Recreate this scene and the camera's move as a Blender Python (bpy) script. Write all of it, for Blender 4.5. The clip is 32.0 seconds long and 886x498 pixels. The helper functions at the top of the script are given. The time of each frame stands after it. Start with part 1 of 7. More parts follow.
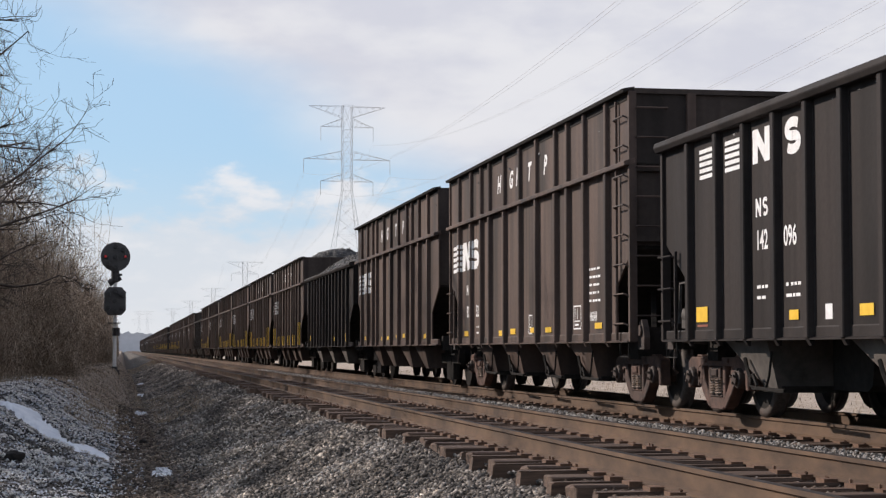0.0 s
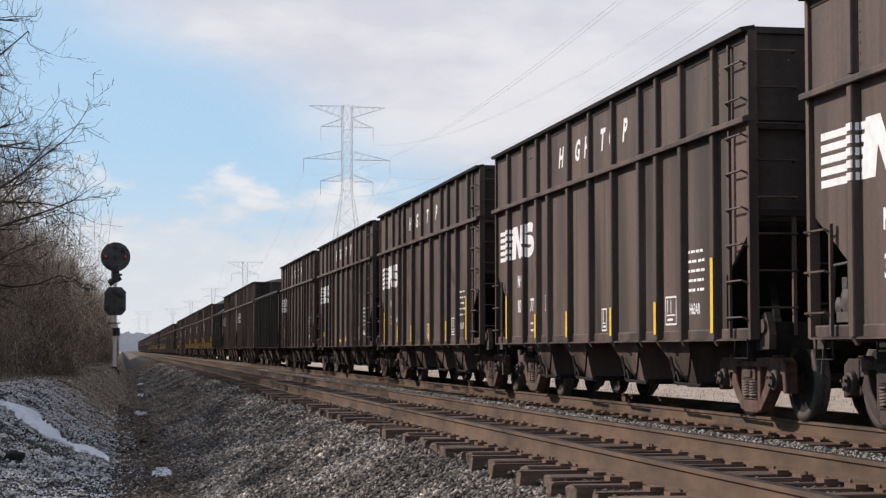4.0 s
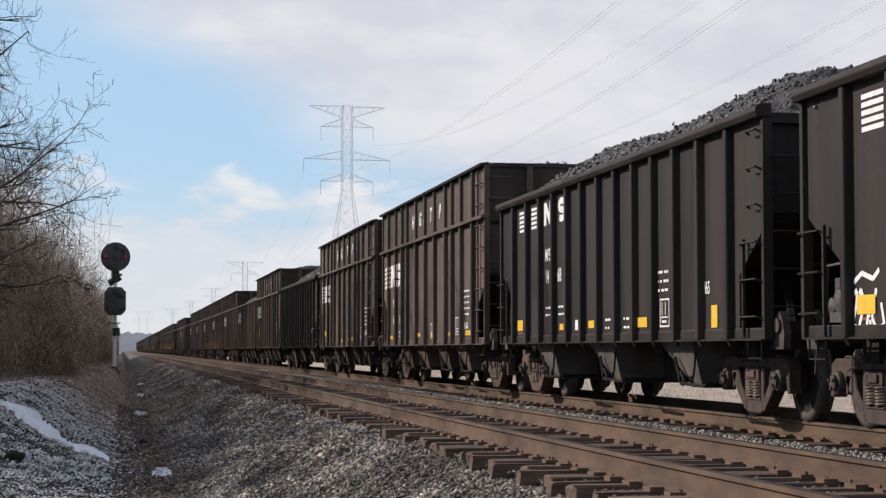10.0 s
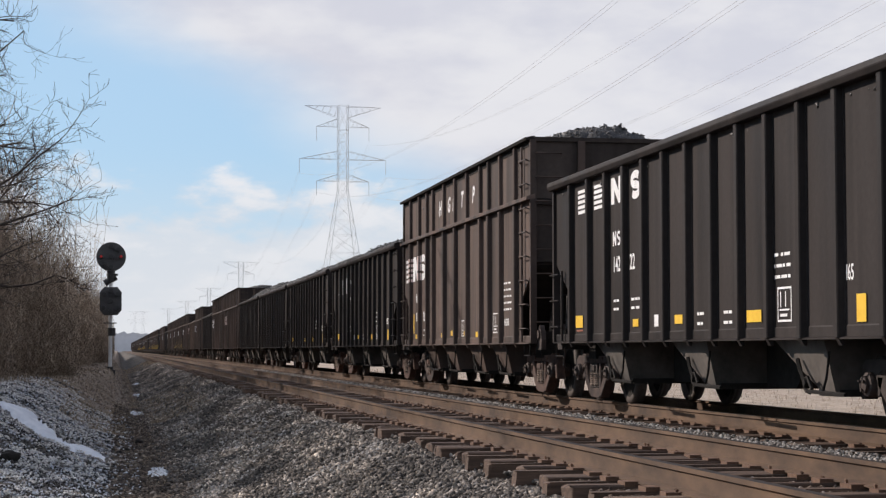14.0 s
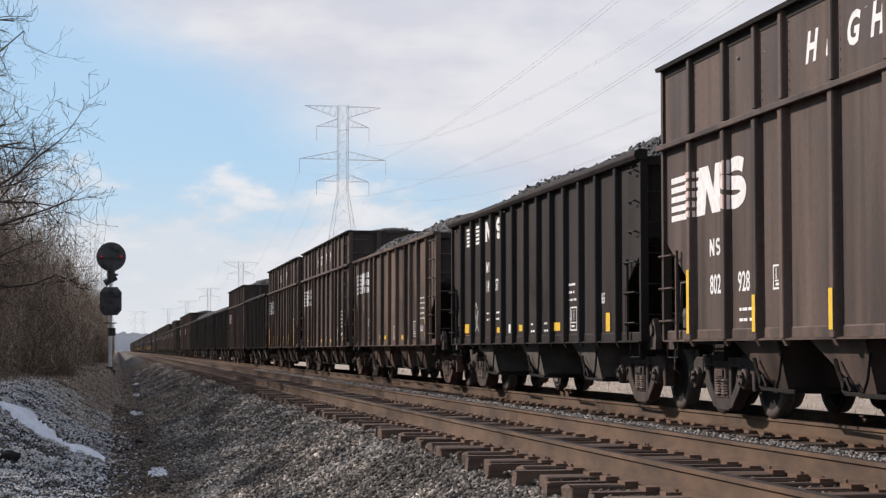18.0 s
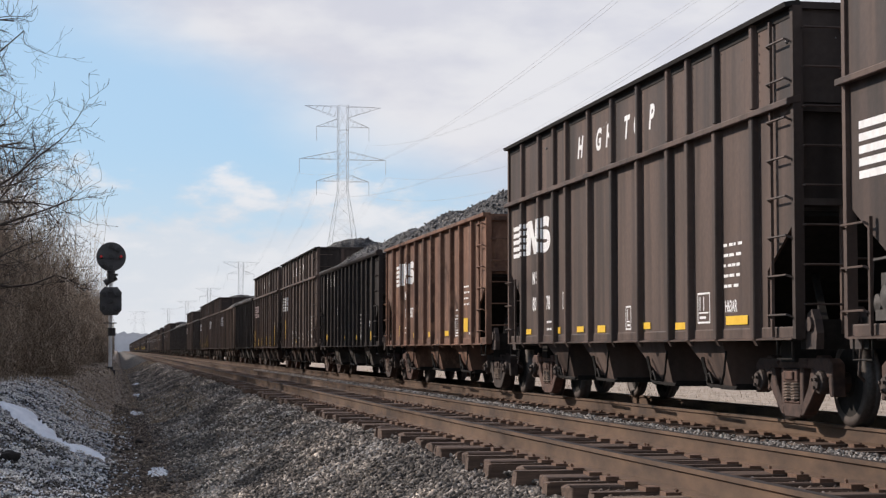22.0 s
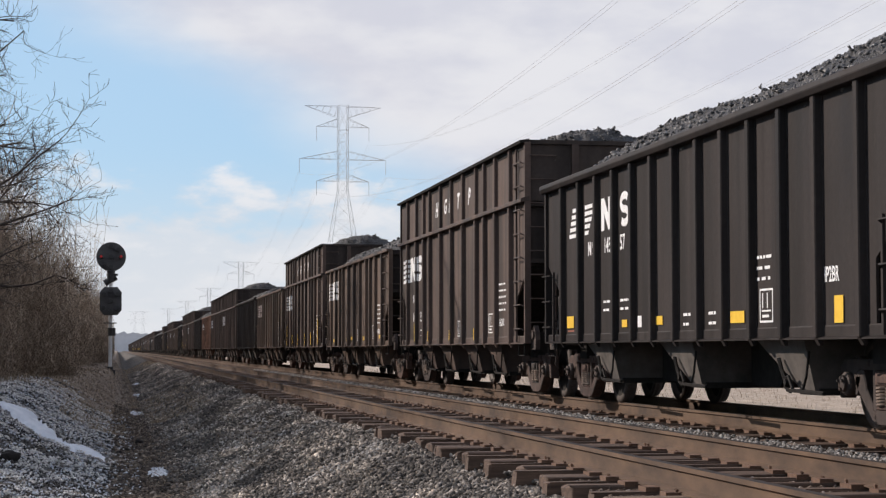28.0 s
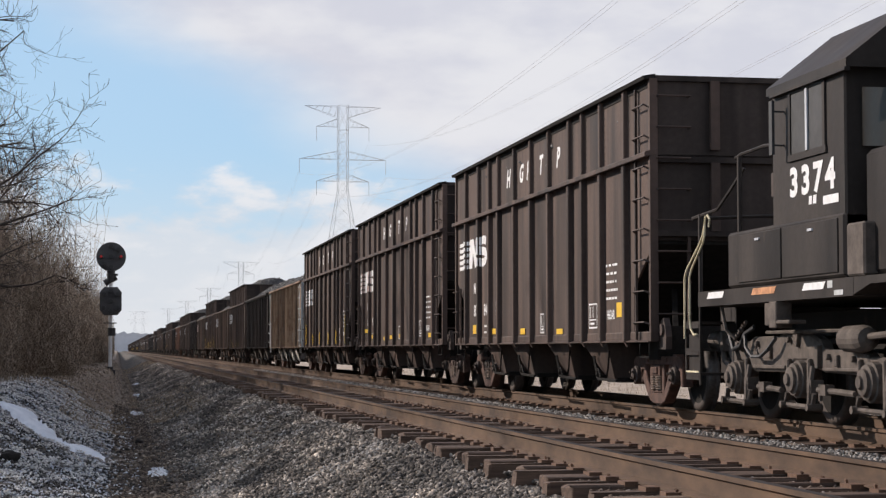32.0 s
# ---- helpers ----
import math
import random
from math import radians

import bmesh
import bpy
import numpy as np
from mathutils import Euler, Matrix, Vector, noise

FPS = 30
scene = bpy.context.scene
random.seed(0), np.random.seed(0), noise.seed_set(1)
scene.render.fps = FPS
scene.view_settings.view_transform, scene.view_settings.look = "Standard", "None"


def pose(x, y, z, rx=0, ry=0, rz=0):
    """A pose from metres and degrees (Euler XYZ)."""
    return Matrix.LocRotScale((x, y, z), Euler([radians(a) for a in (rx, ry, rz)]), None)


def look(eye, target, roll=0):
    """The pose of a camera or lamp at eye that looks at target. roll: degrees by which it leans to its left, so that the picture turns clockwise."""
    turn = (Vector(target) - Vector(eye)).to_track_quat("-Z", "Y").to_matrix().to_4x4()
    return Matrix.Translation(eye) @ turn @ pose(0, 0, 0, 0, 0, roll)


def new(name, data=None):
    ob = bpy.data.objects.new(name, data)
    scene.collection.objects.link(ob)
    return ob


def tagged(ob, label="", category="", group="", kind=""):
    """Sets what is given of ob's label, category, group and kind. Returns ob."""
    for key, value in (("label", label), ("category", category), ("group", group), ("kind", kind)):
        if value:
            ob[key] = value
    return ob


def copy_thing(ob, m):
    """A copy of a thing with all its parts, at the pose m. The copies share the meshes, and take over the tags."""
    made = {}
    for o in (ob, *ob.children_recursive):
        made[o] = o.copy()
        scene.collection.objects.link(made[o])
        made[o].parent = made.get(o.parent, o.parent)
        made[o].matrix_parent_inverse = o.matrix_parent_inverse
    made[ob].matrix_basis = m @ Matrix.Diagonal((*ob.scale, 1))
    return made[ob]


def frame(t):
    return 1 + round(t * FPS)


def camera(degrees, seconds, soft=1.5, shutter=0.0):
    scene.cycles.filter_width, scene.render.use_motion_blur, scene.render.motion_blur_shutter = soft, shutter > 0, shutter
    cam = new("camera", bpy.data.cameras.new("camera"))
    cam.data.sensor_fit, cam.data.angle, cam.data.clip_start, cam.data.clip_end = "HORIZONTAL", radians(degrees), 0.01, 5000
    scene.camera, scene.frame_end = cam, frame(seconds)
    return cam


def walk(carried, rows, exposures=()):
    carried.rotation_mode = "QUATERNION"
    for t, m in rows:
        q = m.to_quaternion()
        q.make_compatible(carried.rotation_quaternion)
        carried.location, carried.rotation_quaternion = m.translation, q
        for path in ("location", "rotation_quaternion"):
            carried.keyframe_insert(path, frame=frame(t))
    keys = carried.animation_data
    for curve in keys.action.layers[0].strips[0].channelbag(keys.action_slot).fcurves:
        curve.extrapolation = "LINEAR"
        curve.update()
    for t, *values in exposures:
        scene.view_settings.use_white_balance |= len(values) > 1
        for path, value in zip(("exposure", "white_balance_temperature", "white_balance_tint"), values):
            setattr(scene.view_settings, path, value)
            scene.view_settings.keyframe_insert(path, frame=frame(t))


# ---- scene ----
cam = camera(27.2, 32.0, soft=1.3)

# ---- the camera: on a tripod beside the line, nudged once ----
EYE_Z = 0.79
PITCH = 90 + 3.161
view_a = pose(0, 0, EYE_Z, PITCH, 0, -9.921)
view_b = pose(0, 0, EYE_Z, PITCH, 0, -10.052)
walk(cam, [(0, view_a), (5, view_a), (10.05, view_a), (10.4, view_b), (20, view_b), (32.0, view_b)])

# ---- world, sun ----
SUN_TO = Vector((-0.70, 0.56, 0.45)).normalized()
world = bpy.data.worlds.new("sky")
scene.world = world
world.use_nodes = True


def sky_nodes():
    """Pale blue winter sky: a wedge of clear sky under a sheet of high cloud, soft cumulus near the horizon."""
    nt = world.node_tree
    nt.nodes.clear()
    n, l = nt.nodes.new, nt.links.new

    def op(kind, a, c=None, d=None):
        m = n("ShaderNodeMath")
        m.operation = kind
        for i, v in enumerate((a, c, d)):
            if v is None:
                continue
            if hasattr(v, "links"):
                l(v, m.inputs[i])
            else:
                m.inputs[i].default_value = v
        return m.outputs[0]

    def step(v, lo, hi):
        r = n("ShaderNodeMapRange")
        r.interpolation_type = "SMOOTHSTEP"
        l(v, r.inputs[0])
        r.inputs[1].default_value, r.inputs[2].default_value = lo, hi
        return r.outputs[0]

    def fog(scale, detail, stretch, shift=(0, 0, 0), rough=0.5):
        mp, tx = n("ShaderNodeMapping"), n("ShaderNodeTexNoise")
        mp.inputs["Scale"].default_value, mp.inputs["Location"].default_value = stretch, shift
        l(tc.outputs["Generated"], mp.inputs[0])
        l(mp.outputs[0], tx.inputs[0])
        tx.inputs["Scale"].default_value, tx.inputs["Detail"].default_value, tx.inputs["Roughness"].default_value = scale, detail, rough
        return tx.outputs["Fac"]

    def blend(f, a, c):
        x = n("ShaderNodeMix")
        x.data_type = "RGBA"
        for sock, v in ((x.inputs[0], f), (x.inputs[6], a), (x.inputs[7], c)):
            if hasattr(v, "links"):
                l(v, sock)
            elif isinstance(v, float):
                sock.default_value = v
            else:
                sock.default_value = (*v, 1)
        return x.outputs[2]
    out, bg = n("ShaderNodeOutputWorld"), n("ShaderNodeBackground")
    tc, sep = n("ShaderNodeTexCoord"), n("ShaderNodeSeparateXYZ")
    l(tc.outputs["Generated"], sep.inputs[0])
    flat = op("MAXIMUM", op("ABSOLUTE", sep.outputs["Y"]), 0.05)
    u, v = op("DIVIDE", sep.outputs["X"], flat), op("DIVIDE", sep.outputs["Z"], flat)
    big = op("SUBTRACT", fog(9.0, 4, (1, 1, 2.4), (0.2, 0, 0)), 0.5)
    puff = op("SUBTRACT", fog(21.0, 5, (1, 1, 2.2), (0.9, 0.3, 0.1), 0.55), 0.5)
    # the sheet's lower edge slopes down towards the east
    edge = op("MULTIPLY_ADD", u, -0.47, 0.178)
    sheet = step(op("ADD", op("SUBTRACT", v, edge), op("MULTIPLY", big, 0.06)), -0.030, 0.034)
    low = step(op("ADD", op("SUBTRACT", 0.088, v), op("MULTIPLY", puff, 0.16)), -0.010, 0.022)
    veil = step(v, 0.115, 0.0)
    sky = n("ShaderNodeTexSky")
    sky.sky_type, sky.sun_disc = "NISHITA", False
    sky.sun_elevation = math.asin(SUN_TO.z)
    sky.sun_rotation = math.atan2(SUN_TO.x, SUN_TO.y)
    sky.air_density, sky.dust_density, sky.ozone_density = 1.0, 0.4, 2.0
    tint = n("ShaderNodeMix")
    tint.data_type, tint.blend_type = "RGBA", "MULTIPLY"
    tint.inputs[0].default_value = 1.0
    l(sky.outputs[0], tint.inputs[6])
    tint.inputs[7].default_value = (0.075, 0.085, 0.105, 1)
    blue = blend(0.72, tint.outputs[2], (0.50, 0.72, 0.93))
    tone = step(op("ADD", big, op("MULTIPLY", puff, 0.5)), -0.16, 0.16)
    cloud = blend(tone, (0.66, 0.67, 0.75), (0.79, 0.79, 0.83))
    white = blend(step(puff, -0.06, 0.14), (0.66, 0.72, 0.80), (0.84, 0.84, 0.87))
    col = blend(op("MULTIPLY", low, 0.92), blue, white)
    col = blend(op("MULTIPLY", veil, 0.80), col, (0.74, 0.76, 0.80))
    col = blend(sheet, col, cloud)
    # higher up and all round the cloud is broken, with deeper blue between
    gaps = step(fog(2.6, 4, (1, 1, 1.3), (0.4, 0.7, 0.2)), 0.40, 0.62)
    high = step(sep.outputs["Z"], 0.26, 0.48)
    col = blend(op("MULTIPLY", high, op("SUBTRACT", 1.0, gaps)), col, tint.outputs[2])
    l(col, bg.inputs[0])
    bg.inputs[1].default_value = 1.0
    l(bg.outputs[0], out.inputs[0])


sky_nodes()
sun = new("sun", bpy.data.lights.new("sun", "SUN"))
sun.data.energy, sun.data.angle, sun.data.color = 4.2, radians(0.53), (1.0, 0.865, 0.77)
sun.matrix_world = look((-40, 20, 60), tuple(Vector((-40, 20, 60)) - SUN_TO))
scene.view_settings.exposure = 0.0


# ---- materials ----
def material(name, rough=0.7, metal=0.0):
    m = bpy.data.materials.new(name)
    m.use_nodes = True
    b = m.node_tree.nodes["Principled BSDF"]
    b.inputs["Roughness"].default_value, b.inputs["Metallic"].default_value = rough, metal
    return m, m.node_tree, b


def noise_node(nt, scale, stretch=(1, 1, 1), detail=4, rough=0.55, coord="Object"):
    tc, mp, tx = nt.nodes.new("ShaderNodeTexCoord"), nt.nodes.new("ShaderNodeMapping"), nt.nodes.new("ShaderNodeTexNoise")
    mp.inputs["Scale"].default_value = stretch
    tx.inputs["Scale"].default_value, tx.inputs["Detail"].default_value, tx.inputs["Roughness"].default_value = scale, detail, rough
    nt.links.new(tc.outputs[coord], mp.inputs[0])
    nt.links.new(mp.outputs[0], tx.inputs[0])
    return tx.outputs["Fac"], mp


def ramp_node(nt, fac, stops):
    r = nt.nodes.new("ShaderNodeValToRGB")
    while len(r.color_ramp.elements) < len(stops):
        r.color_ramp.elements.new(0.5)
    for e, (p, c) in zip(r.color_ramp.elements, stops):
        e.position, e.color = p, (*c, 1)
    nt.links.new(fac, r.inputs[0])
    return r.outputs[0]


def mixed(nt, a, b, fac, mode="MIX"):
    x = nt.nodes.new("ShaderNodeMix")
    x.data_type, x.blend_type = "RGBA", mode
    for sock, v in ((x.inputs[0], fac), (x.inputs[6], a), (x.inputs[7], b)):
        if hasattr(v, "links"):
            nt.links.new(v, sock)
        elif isinstance(v, (int, float)):
            sock.default_value = v
        else:
            sock.default_value = (*v, 1)
    return x.outputs[2]


def bumped(nt, b, fac, strength, distance):
    u = nt.nodes.new("ShaderNodeBump")
    u.inputs["Strength"].default_value, u.inputs["Distance"].default_value = strength, distance
    nt.links.new(fac, u.inputs["Height"])
    nt.links.new(u.outputs[0], b.inputs["Normal"])


def offset_random(nt, mp):
    """Shift a texture by the object's own random number."""
    oi, mu = nt.nodes.new("ShaderNodeObjectInfo"), nt.nodes.new("ShaderNodeMath")
    mu.operation = "MULTIPLY"
    mu.inputs[1].default_value = 40.0
    cb = nt.nodes.new("ShaderNodeCombineXYZ")
    nt.links.new(oi.outputs["Random"], mu.inputs[0])
    for i in range(3):
        nt.links.new(mu.outputs[0], cb.inputs[i])
    nt.links.new(cb.outputs[0], mp.inputs["Location"])


def paint_mat(name, dark, mid, rust, rough=0.5, rust_amount=0.62, gloss=0.28, streaks=0.55):
    """Weathered car paint: vertical streaks, dust low down, specks of rust."""
    m, nt, b = material(name, rough)
    b.inputs["Specular IOR Level"].default_value = gloss
    s, mp = noise_node(nt, 1.1, (1.0, 1.0, 0.25), 2, 0.5)
    offset_random(nt, mp)
    f, mp2 = noise_node(nt, 14, (1, 1, 1), 4, 0.55)
    g, mp3 = noise_node(nt, 4.0, (1, 1, 0.6), 5, 0.65)
    offset_random(nt, mp3)
    base = ramp_node(nt, s, [(0.28, dark), (0.52, tuple(0.45 * a + 0.55 * c for a, c in zip(dark, mid))), (0.74, mid)])
    drip, mp4 = noise_node(nt, 1.3, (1, 1.3, 0.12), 3, 0.5)
    offset_random(nt, mp4)
    base = mixed(nt, base, (0.016, 0.014, 0.013), ramp_node(nt, drip, [(0.48, (0, 0, 0)), (0.68, (0.8 * streaks + 0.2,) * 3)]))
    thin, mp5 = noise_node(nt, 3.2, (1, 1.3, 0.06), 2, 0.5)
    offset_random(nt, mp5)
    base = mixed(nt, base, (0.014, 0.012, 0.011), ramp_node(nt, thin, [(0.50, (0, 0, 0)), (0.74, (streaks,) * 3)]))
    base = mixed(nt, base, ramp_node(nt, f, [(0.3, (0.86, 0.86, 0.86)), (0.7, (1.12, 1.12, 1.12))]), 0.8, "MULTIPLY")
    mk = ramp_node(nt, g, [(rust_amount, (0, 0, 0)), (rust_amount + 0.12, (0.7, 0.7, 0.7))])
    base = mixed(nt, base, rust, mk)
    nt.links.new(base, b.inputs["Base Color"])
    rr = ramp_node(nt, s, [(0.3, (rough - 0.1,) * 3), (0.7, (rough + 0.15,) * 3)])
    nt.links.new(rr, b.inputs["Roughness"])
    bumped(nt, b, f, 0.15, 0.01)
    return m


def plain_mat(name, a, c, scale=8, rough=0.7, metal=0.0, stretch=(1, 1, 1), bump=0.3, dist=0.01, random_shift=False):
    m, nt, b = material(name, rough, metal)
    s, mp = noise_node(nt, scale, stretch, 6, 0.65)
    if random_shift:
        offset_random(nt, mp)
    nt.links.new(ramp_node(nt, s, [(0.3, a), (0.7, c)]), b.inputs["Base Color"])
    bumped(nt, b, s, bump, dist)
    return m


def island_mat(name, stops, rough=0.9, bump_scale=30, banded=False):
    """Colour differs from stone to stone."""
    m, nt, b = material(name, rough)
    g = nt.nodes.new("ShaderNodeNewGeometry")
    f, _ = noise_node(nt, bump_scale, (1, 1, 1), 3)
    c = ramp_node(nt, g.outputs["Random Per Island"], stops)
    c = mixed(nt, c, ramp_node(nt, f, [(0.3, (0.7, 0.7, 0.7)), (0.7, (1.25, 1.25, 1.25))]), 0.8, "MULTIPLY")
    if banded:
        # sun and tree-shade bands up the slope, put into the stone colour
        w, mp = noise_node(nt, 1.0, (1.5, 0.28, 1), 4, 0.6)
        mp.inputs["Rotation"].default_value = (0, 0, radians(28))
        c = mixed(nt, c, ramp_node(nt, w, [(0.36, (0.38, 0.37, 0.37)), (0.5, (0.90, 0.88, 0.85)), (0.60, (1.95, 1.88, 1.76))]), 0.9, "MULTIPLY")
    nt.links.new(c, b.inputs["Base Color"])
    return m


M_BROWN_BLACK = paint_mat("brown_black_paint", (0.056, 0.0375, 0.0300), (0.140, 0.0960, 0.0775), (0.105, 0.064, 0.044), 0.62, 0.66)
M_BROWN = paint_mat("brown_paint", (0.068, 0.046, 0.034), (0.185, 0.126, 0.093), (0.12, 0.072, 0.046), 0.6, 0.62, streaks=0.75)
M_BLACK = paint_mat("black_paint", (0.0230, 0.0190, 0.0178), (0.0450, 0.0365, 0.0335), (0.06, 0.05, 0.04), 0.6, 0.7, gloss=0.14)
M_RUST = paint_mat("rusty_red_paint", (0.100, 0.056, 0.040), (0.265, 0.138, 0.090), (0.290, 0.165, 0.105), 0.75, 0.53, streaks=0.5)
M_TAN = paint_mat("weathered_tan_paint", (0.135, 0.086, 0.056), (0.430, 0.315, 0.215), (0.165, 0.092, 0.055), 0.75, 0.50, streaks=0.6)
# body paint darkened for the ends: their shade as well as coal dust
M_END_DARK = paint_mat("dark_end_paint", (0.034, 0.027, 0.024), (0.082, 0.065, 0.057), (0.075, 0.052, 0.040), 0.65, 0.64, gloss=0.14)
# sooty underframe steel; on the hopper boxes its black is painted-in shade
M_DARK = plain_mat("sooty_shaded_steel", (0.014, 0.013, 0.012), (0.034, 0.030, 0.027), 9, 0.75)
M_DARK.node_tree.nodes["Principled BSDF"].inputs["Specular IOR Level"].default_value = 0.12
M_TRUCK = plain_mat("rusty_cast_steel", (0.026, 0.016, 0.013), (0.112, 0.065, 0.049), 6, 0.8, random_shift=True)


def vary_by_object(mat, low, high):
    """Some castings are rusty, some grey with road dirt."""
    nt = mat.node_tree
    b = nt.nodes["Principled BSDF"]
    was = b.inputs["Base Color"].links[0].from_socket
    oi = nt.nodes.new("ShaderNodeObjectInfo")
    nt.links.new(mixed(nt, was, ramp_node(nt, oi.outputs["Random"], [(0.2, low), (0.8, high)]), 1.0, "MULTIPLY"), b.inputs["Base Color"])


vary_by_object(M_TRUCK, (0.42, 0.50, 0.54), (1.35, 1.20, 1.12))
M_LOCO_TRUCK = plain_mat("dusty_grey_truck", (0.050, 0.039, 0.032), (0.150, 0.121, 0.100), 5, 0.85, random_shift=True)
M_PALE_RAIL = plain_mat("pale_yellow_rail", (0.62, 0.52, 0.30), (0.78, 0.72, 0.52), 9, 0.6, bump=0.05)
M_FIELD = island_mat("pale_field_grass", [(0.0, (0.27, 0.20, 0.145)), (0.6, (0.47, 0.385, 0.30)), (1.0, (0.66, 0.57, 0.47))])
M_WHEEL = plain_mat("wheel_steel", (0.026, 0.018, 0.015), (0.075, 0.049, 0.038), 7, 0.75, 0.0)
M_RIM = plain_mat("dusty_wheel_rim", (0.036, 0.027, 0.022), (0.095, 0.072, 0.059), 5, 0.7)
M_GRIMY = plain_mat("grimy_grey_casting", (0.026, 0.023, 0.021), (0.085, 0.075, 0.069), 7, 0.7)
M_DUSTY = plain_mat("dusty_chute_plate", (0.040, 0.034, 0.029), (0.130, 0.110, 0.094), 2.5, 0.8, random_shift=True)
M_TREAD = plain_mat("bright_wheel_tread", (0.050, 0.042, 0.037), (0.105, 0.092, 0.082), 30, 0.5, 0.4)
M_WHITE = plain_mat("white_stencil", (0.72, 0.71, 0.69), (0.93, 0.93, 0.92), 9, 0.6, bump=0.05)
M_RUSTED_WHITE = plain_mat("rust_stained_white", (0.58, 0.33, 0.25), (0.92, 0.83, 0.78), 3, 0.7, bump=0.05)
M_GREY_MARK = plain_mat("grey_patch", (0.42, 0.43, 0.42), (0.62, 0.63, 0.62), 9, 0.6, bump=0.05)
M_YELLOW = plain_mat("yellow_reflective_tape", (0.80, 0.47, 0.03), (0.93, 0.62, 0.07), 6, 0.45, bump=0.05)
M_ORANGE = plain_mat("grimy_orange_tape", (0.30, 0.12, 0.05), (0.85, 0.42, 0.20), 7, 0.6, bump=0.05)
M_RED = plain_mat("red_tag", (0.22, 0.06, 0.035), (0.34, 0.12, 0.07), 6, 0.5, bump=0.05)
M_COAL = island_mat("coal", [(0.0, (0.022, 0.022, 0.022)), (0.6, (0.080, 0.078, 0.077)), (0.9, (0.16, 0.156, 0.152)), (1.0, (0.25, 0.245, 0.24))], 0.55)
M_COALBED = plain_mat("coal_bed", (0.014, 0.014, 0.014), (0.060, 0.059, 0.058), 26, 0.55, bump=1.0, dist=0.05)
M_RAIL = plain_mat("rusty_rail_web", (0.034, 0.019, 0.011), (0.158, 0.092, 0.050), 2.6, 0.8, stretch=(1, 0.35, 1))
M_RAILHEAD = plain_mat("dark_rail_head", (0.022, 0.018, 0.016), (0.055, 0.043, 0.036), 6, 0.5, 0.3, stretch=(1, 0.1, 1), bump=0.05)
M_RAILTOP = plain_mat("worn_rail_head", (0.022, 0.018, 0.016), (0.075, 0.064, 0.058), 3, 0.7, 0.0, stretch=(1, 0.05, 1), bump=0.05)
M_RAILTOP.node_tree.nodes["Principled BSDF"].inputs["Specular IOR Level"].default_value = 0.12
M_SPRING = plain_mat("dusty_coil_spring", (0.12, 0.085, 0.065), (0.30, 0.225, 0.175), 9, 0.7)
M_TIE = plain_mat("creosoted_tie", (0.027, 0.017, 0.012), (0.165, 0.104, 0.072), 5, 0.85, stretch=(0.4, 4, 4), bump=0.8, random_shift=True)
M_PLATE = plain_mat("rusty_tie_plate", (0.065, 0.034, 0.021), (0.195, 0.108, 0.064), 12, 0.8)
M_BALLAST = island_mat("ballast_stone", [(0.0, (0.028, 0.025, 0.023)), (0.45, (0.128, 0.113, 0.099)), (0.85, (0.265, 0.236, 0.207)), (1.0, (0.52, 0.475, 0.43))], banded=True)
M_CLEAN_STONE = island_mat("clean_ballast_stone", [(0.0, (0.075, 0.066, 0.058)), (0.4, (0.225, 0.205, 0.185)), (1.0, (0.48, 0.455, 0.42))])
M_CINDER = island_mat("cinder_stone", [(0.0, (0.014, 0.013, 0.013)), (0.50, (0.045, 0.041, 0.039)), (0.68, (0.10, 0.094, 0.090)), (0.72, (0.50, 0.53, 0.58)), (1.0, (0.80, 0.84, 0.90))])
M_FROST = island_mat("frost_crumb", [(0.0, (0.50, 0.485, 0.46)), (1.0, (0.90, 0.875, 0.84))])
M_CRIB = island_mat("dusty_crib_stone", [(0.0, (0.026, 0.018, 0.013)), (0.55, (0.100, 0.069, 0.050)), (0.9, (0.19, 0.142, 0.105)), (1.0, (0.38, 0.34, 0.30))])
# pale blue-grey, so the pylons carry their distance haze in the colour
M_GALV = plain_mat("galvanised_steel", (0.44, 0.46, 0.49), (0.58, 0.60, 0.63), 2, 0.6)
M_MAST = plain_mat("aluminium_mast", (0.66, 0.66, 0.66), (0.84, 0.84, 0.84), 8, 0.5, 0.2)
M_SIGNAL = plain_mat("signal_black", (0.022, 0.022, 0.023), (0.050, 0.050, 0.051), 6, 0.6)
M_SIGNAL_FACE = plain_mat("faded_signal_face", (0.060, 0.060, 0.062), (0.10, 0.10, 0.102), 6, 0.7)
M_BARK = plain_mat("bark", (0.038, 0.029, 0.024), (0.100, 0.080, 0.067), 14, 0.9, stretch=(1, 1, 0.3))
M_TWIG = island_mat("brush_twig", [(0.0, (0.145, 0.106, 0.077)), (0.6, (0.345, 0.262, 0.190)), (0.9, (0.50, 0.402, 0.300)), (1.0, (0.64, 0.54, 0.42))])
M_CLOD = island_mat("mud_clod", [(0.0, (0.032, 0.024, 0.019)), (0.6, (0.115, 0.088, 0.067)), (0.9, (0.22, 0.175, 0.138)), (1.0, (0.36, 0.31, 0.26))])
M_DIRT = island_mat("dry_dirt_clod", [(0.0, (0.105, 0.080, 0.060)), (0.5, (0.29, 0.230, 0.176)), (1.0, (0.52, 0.44, 0.36))])
M_STALK = island_mat("dead_stalk", [(0.0, (0.20, 0.150, 0.108)), (0.6, (0.36, 0.282, 0.205)), (1.0, (0.54, 0.45, 0.345))])
M_DRYGRASS = island_mat("dry_grass", [(0.0, (0.19, 0.140, 0.092)), (0.6, (0.42, 0.325, 0.22)), (1.0, (0.58, 0.48, 0.35))])
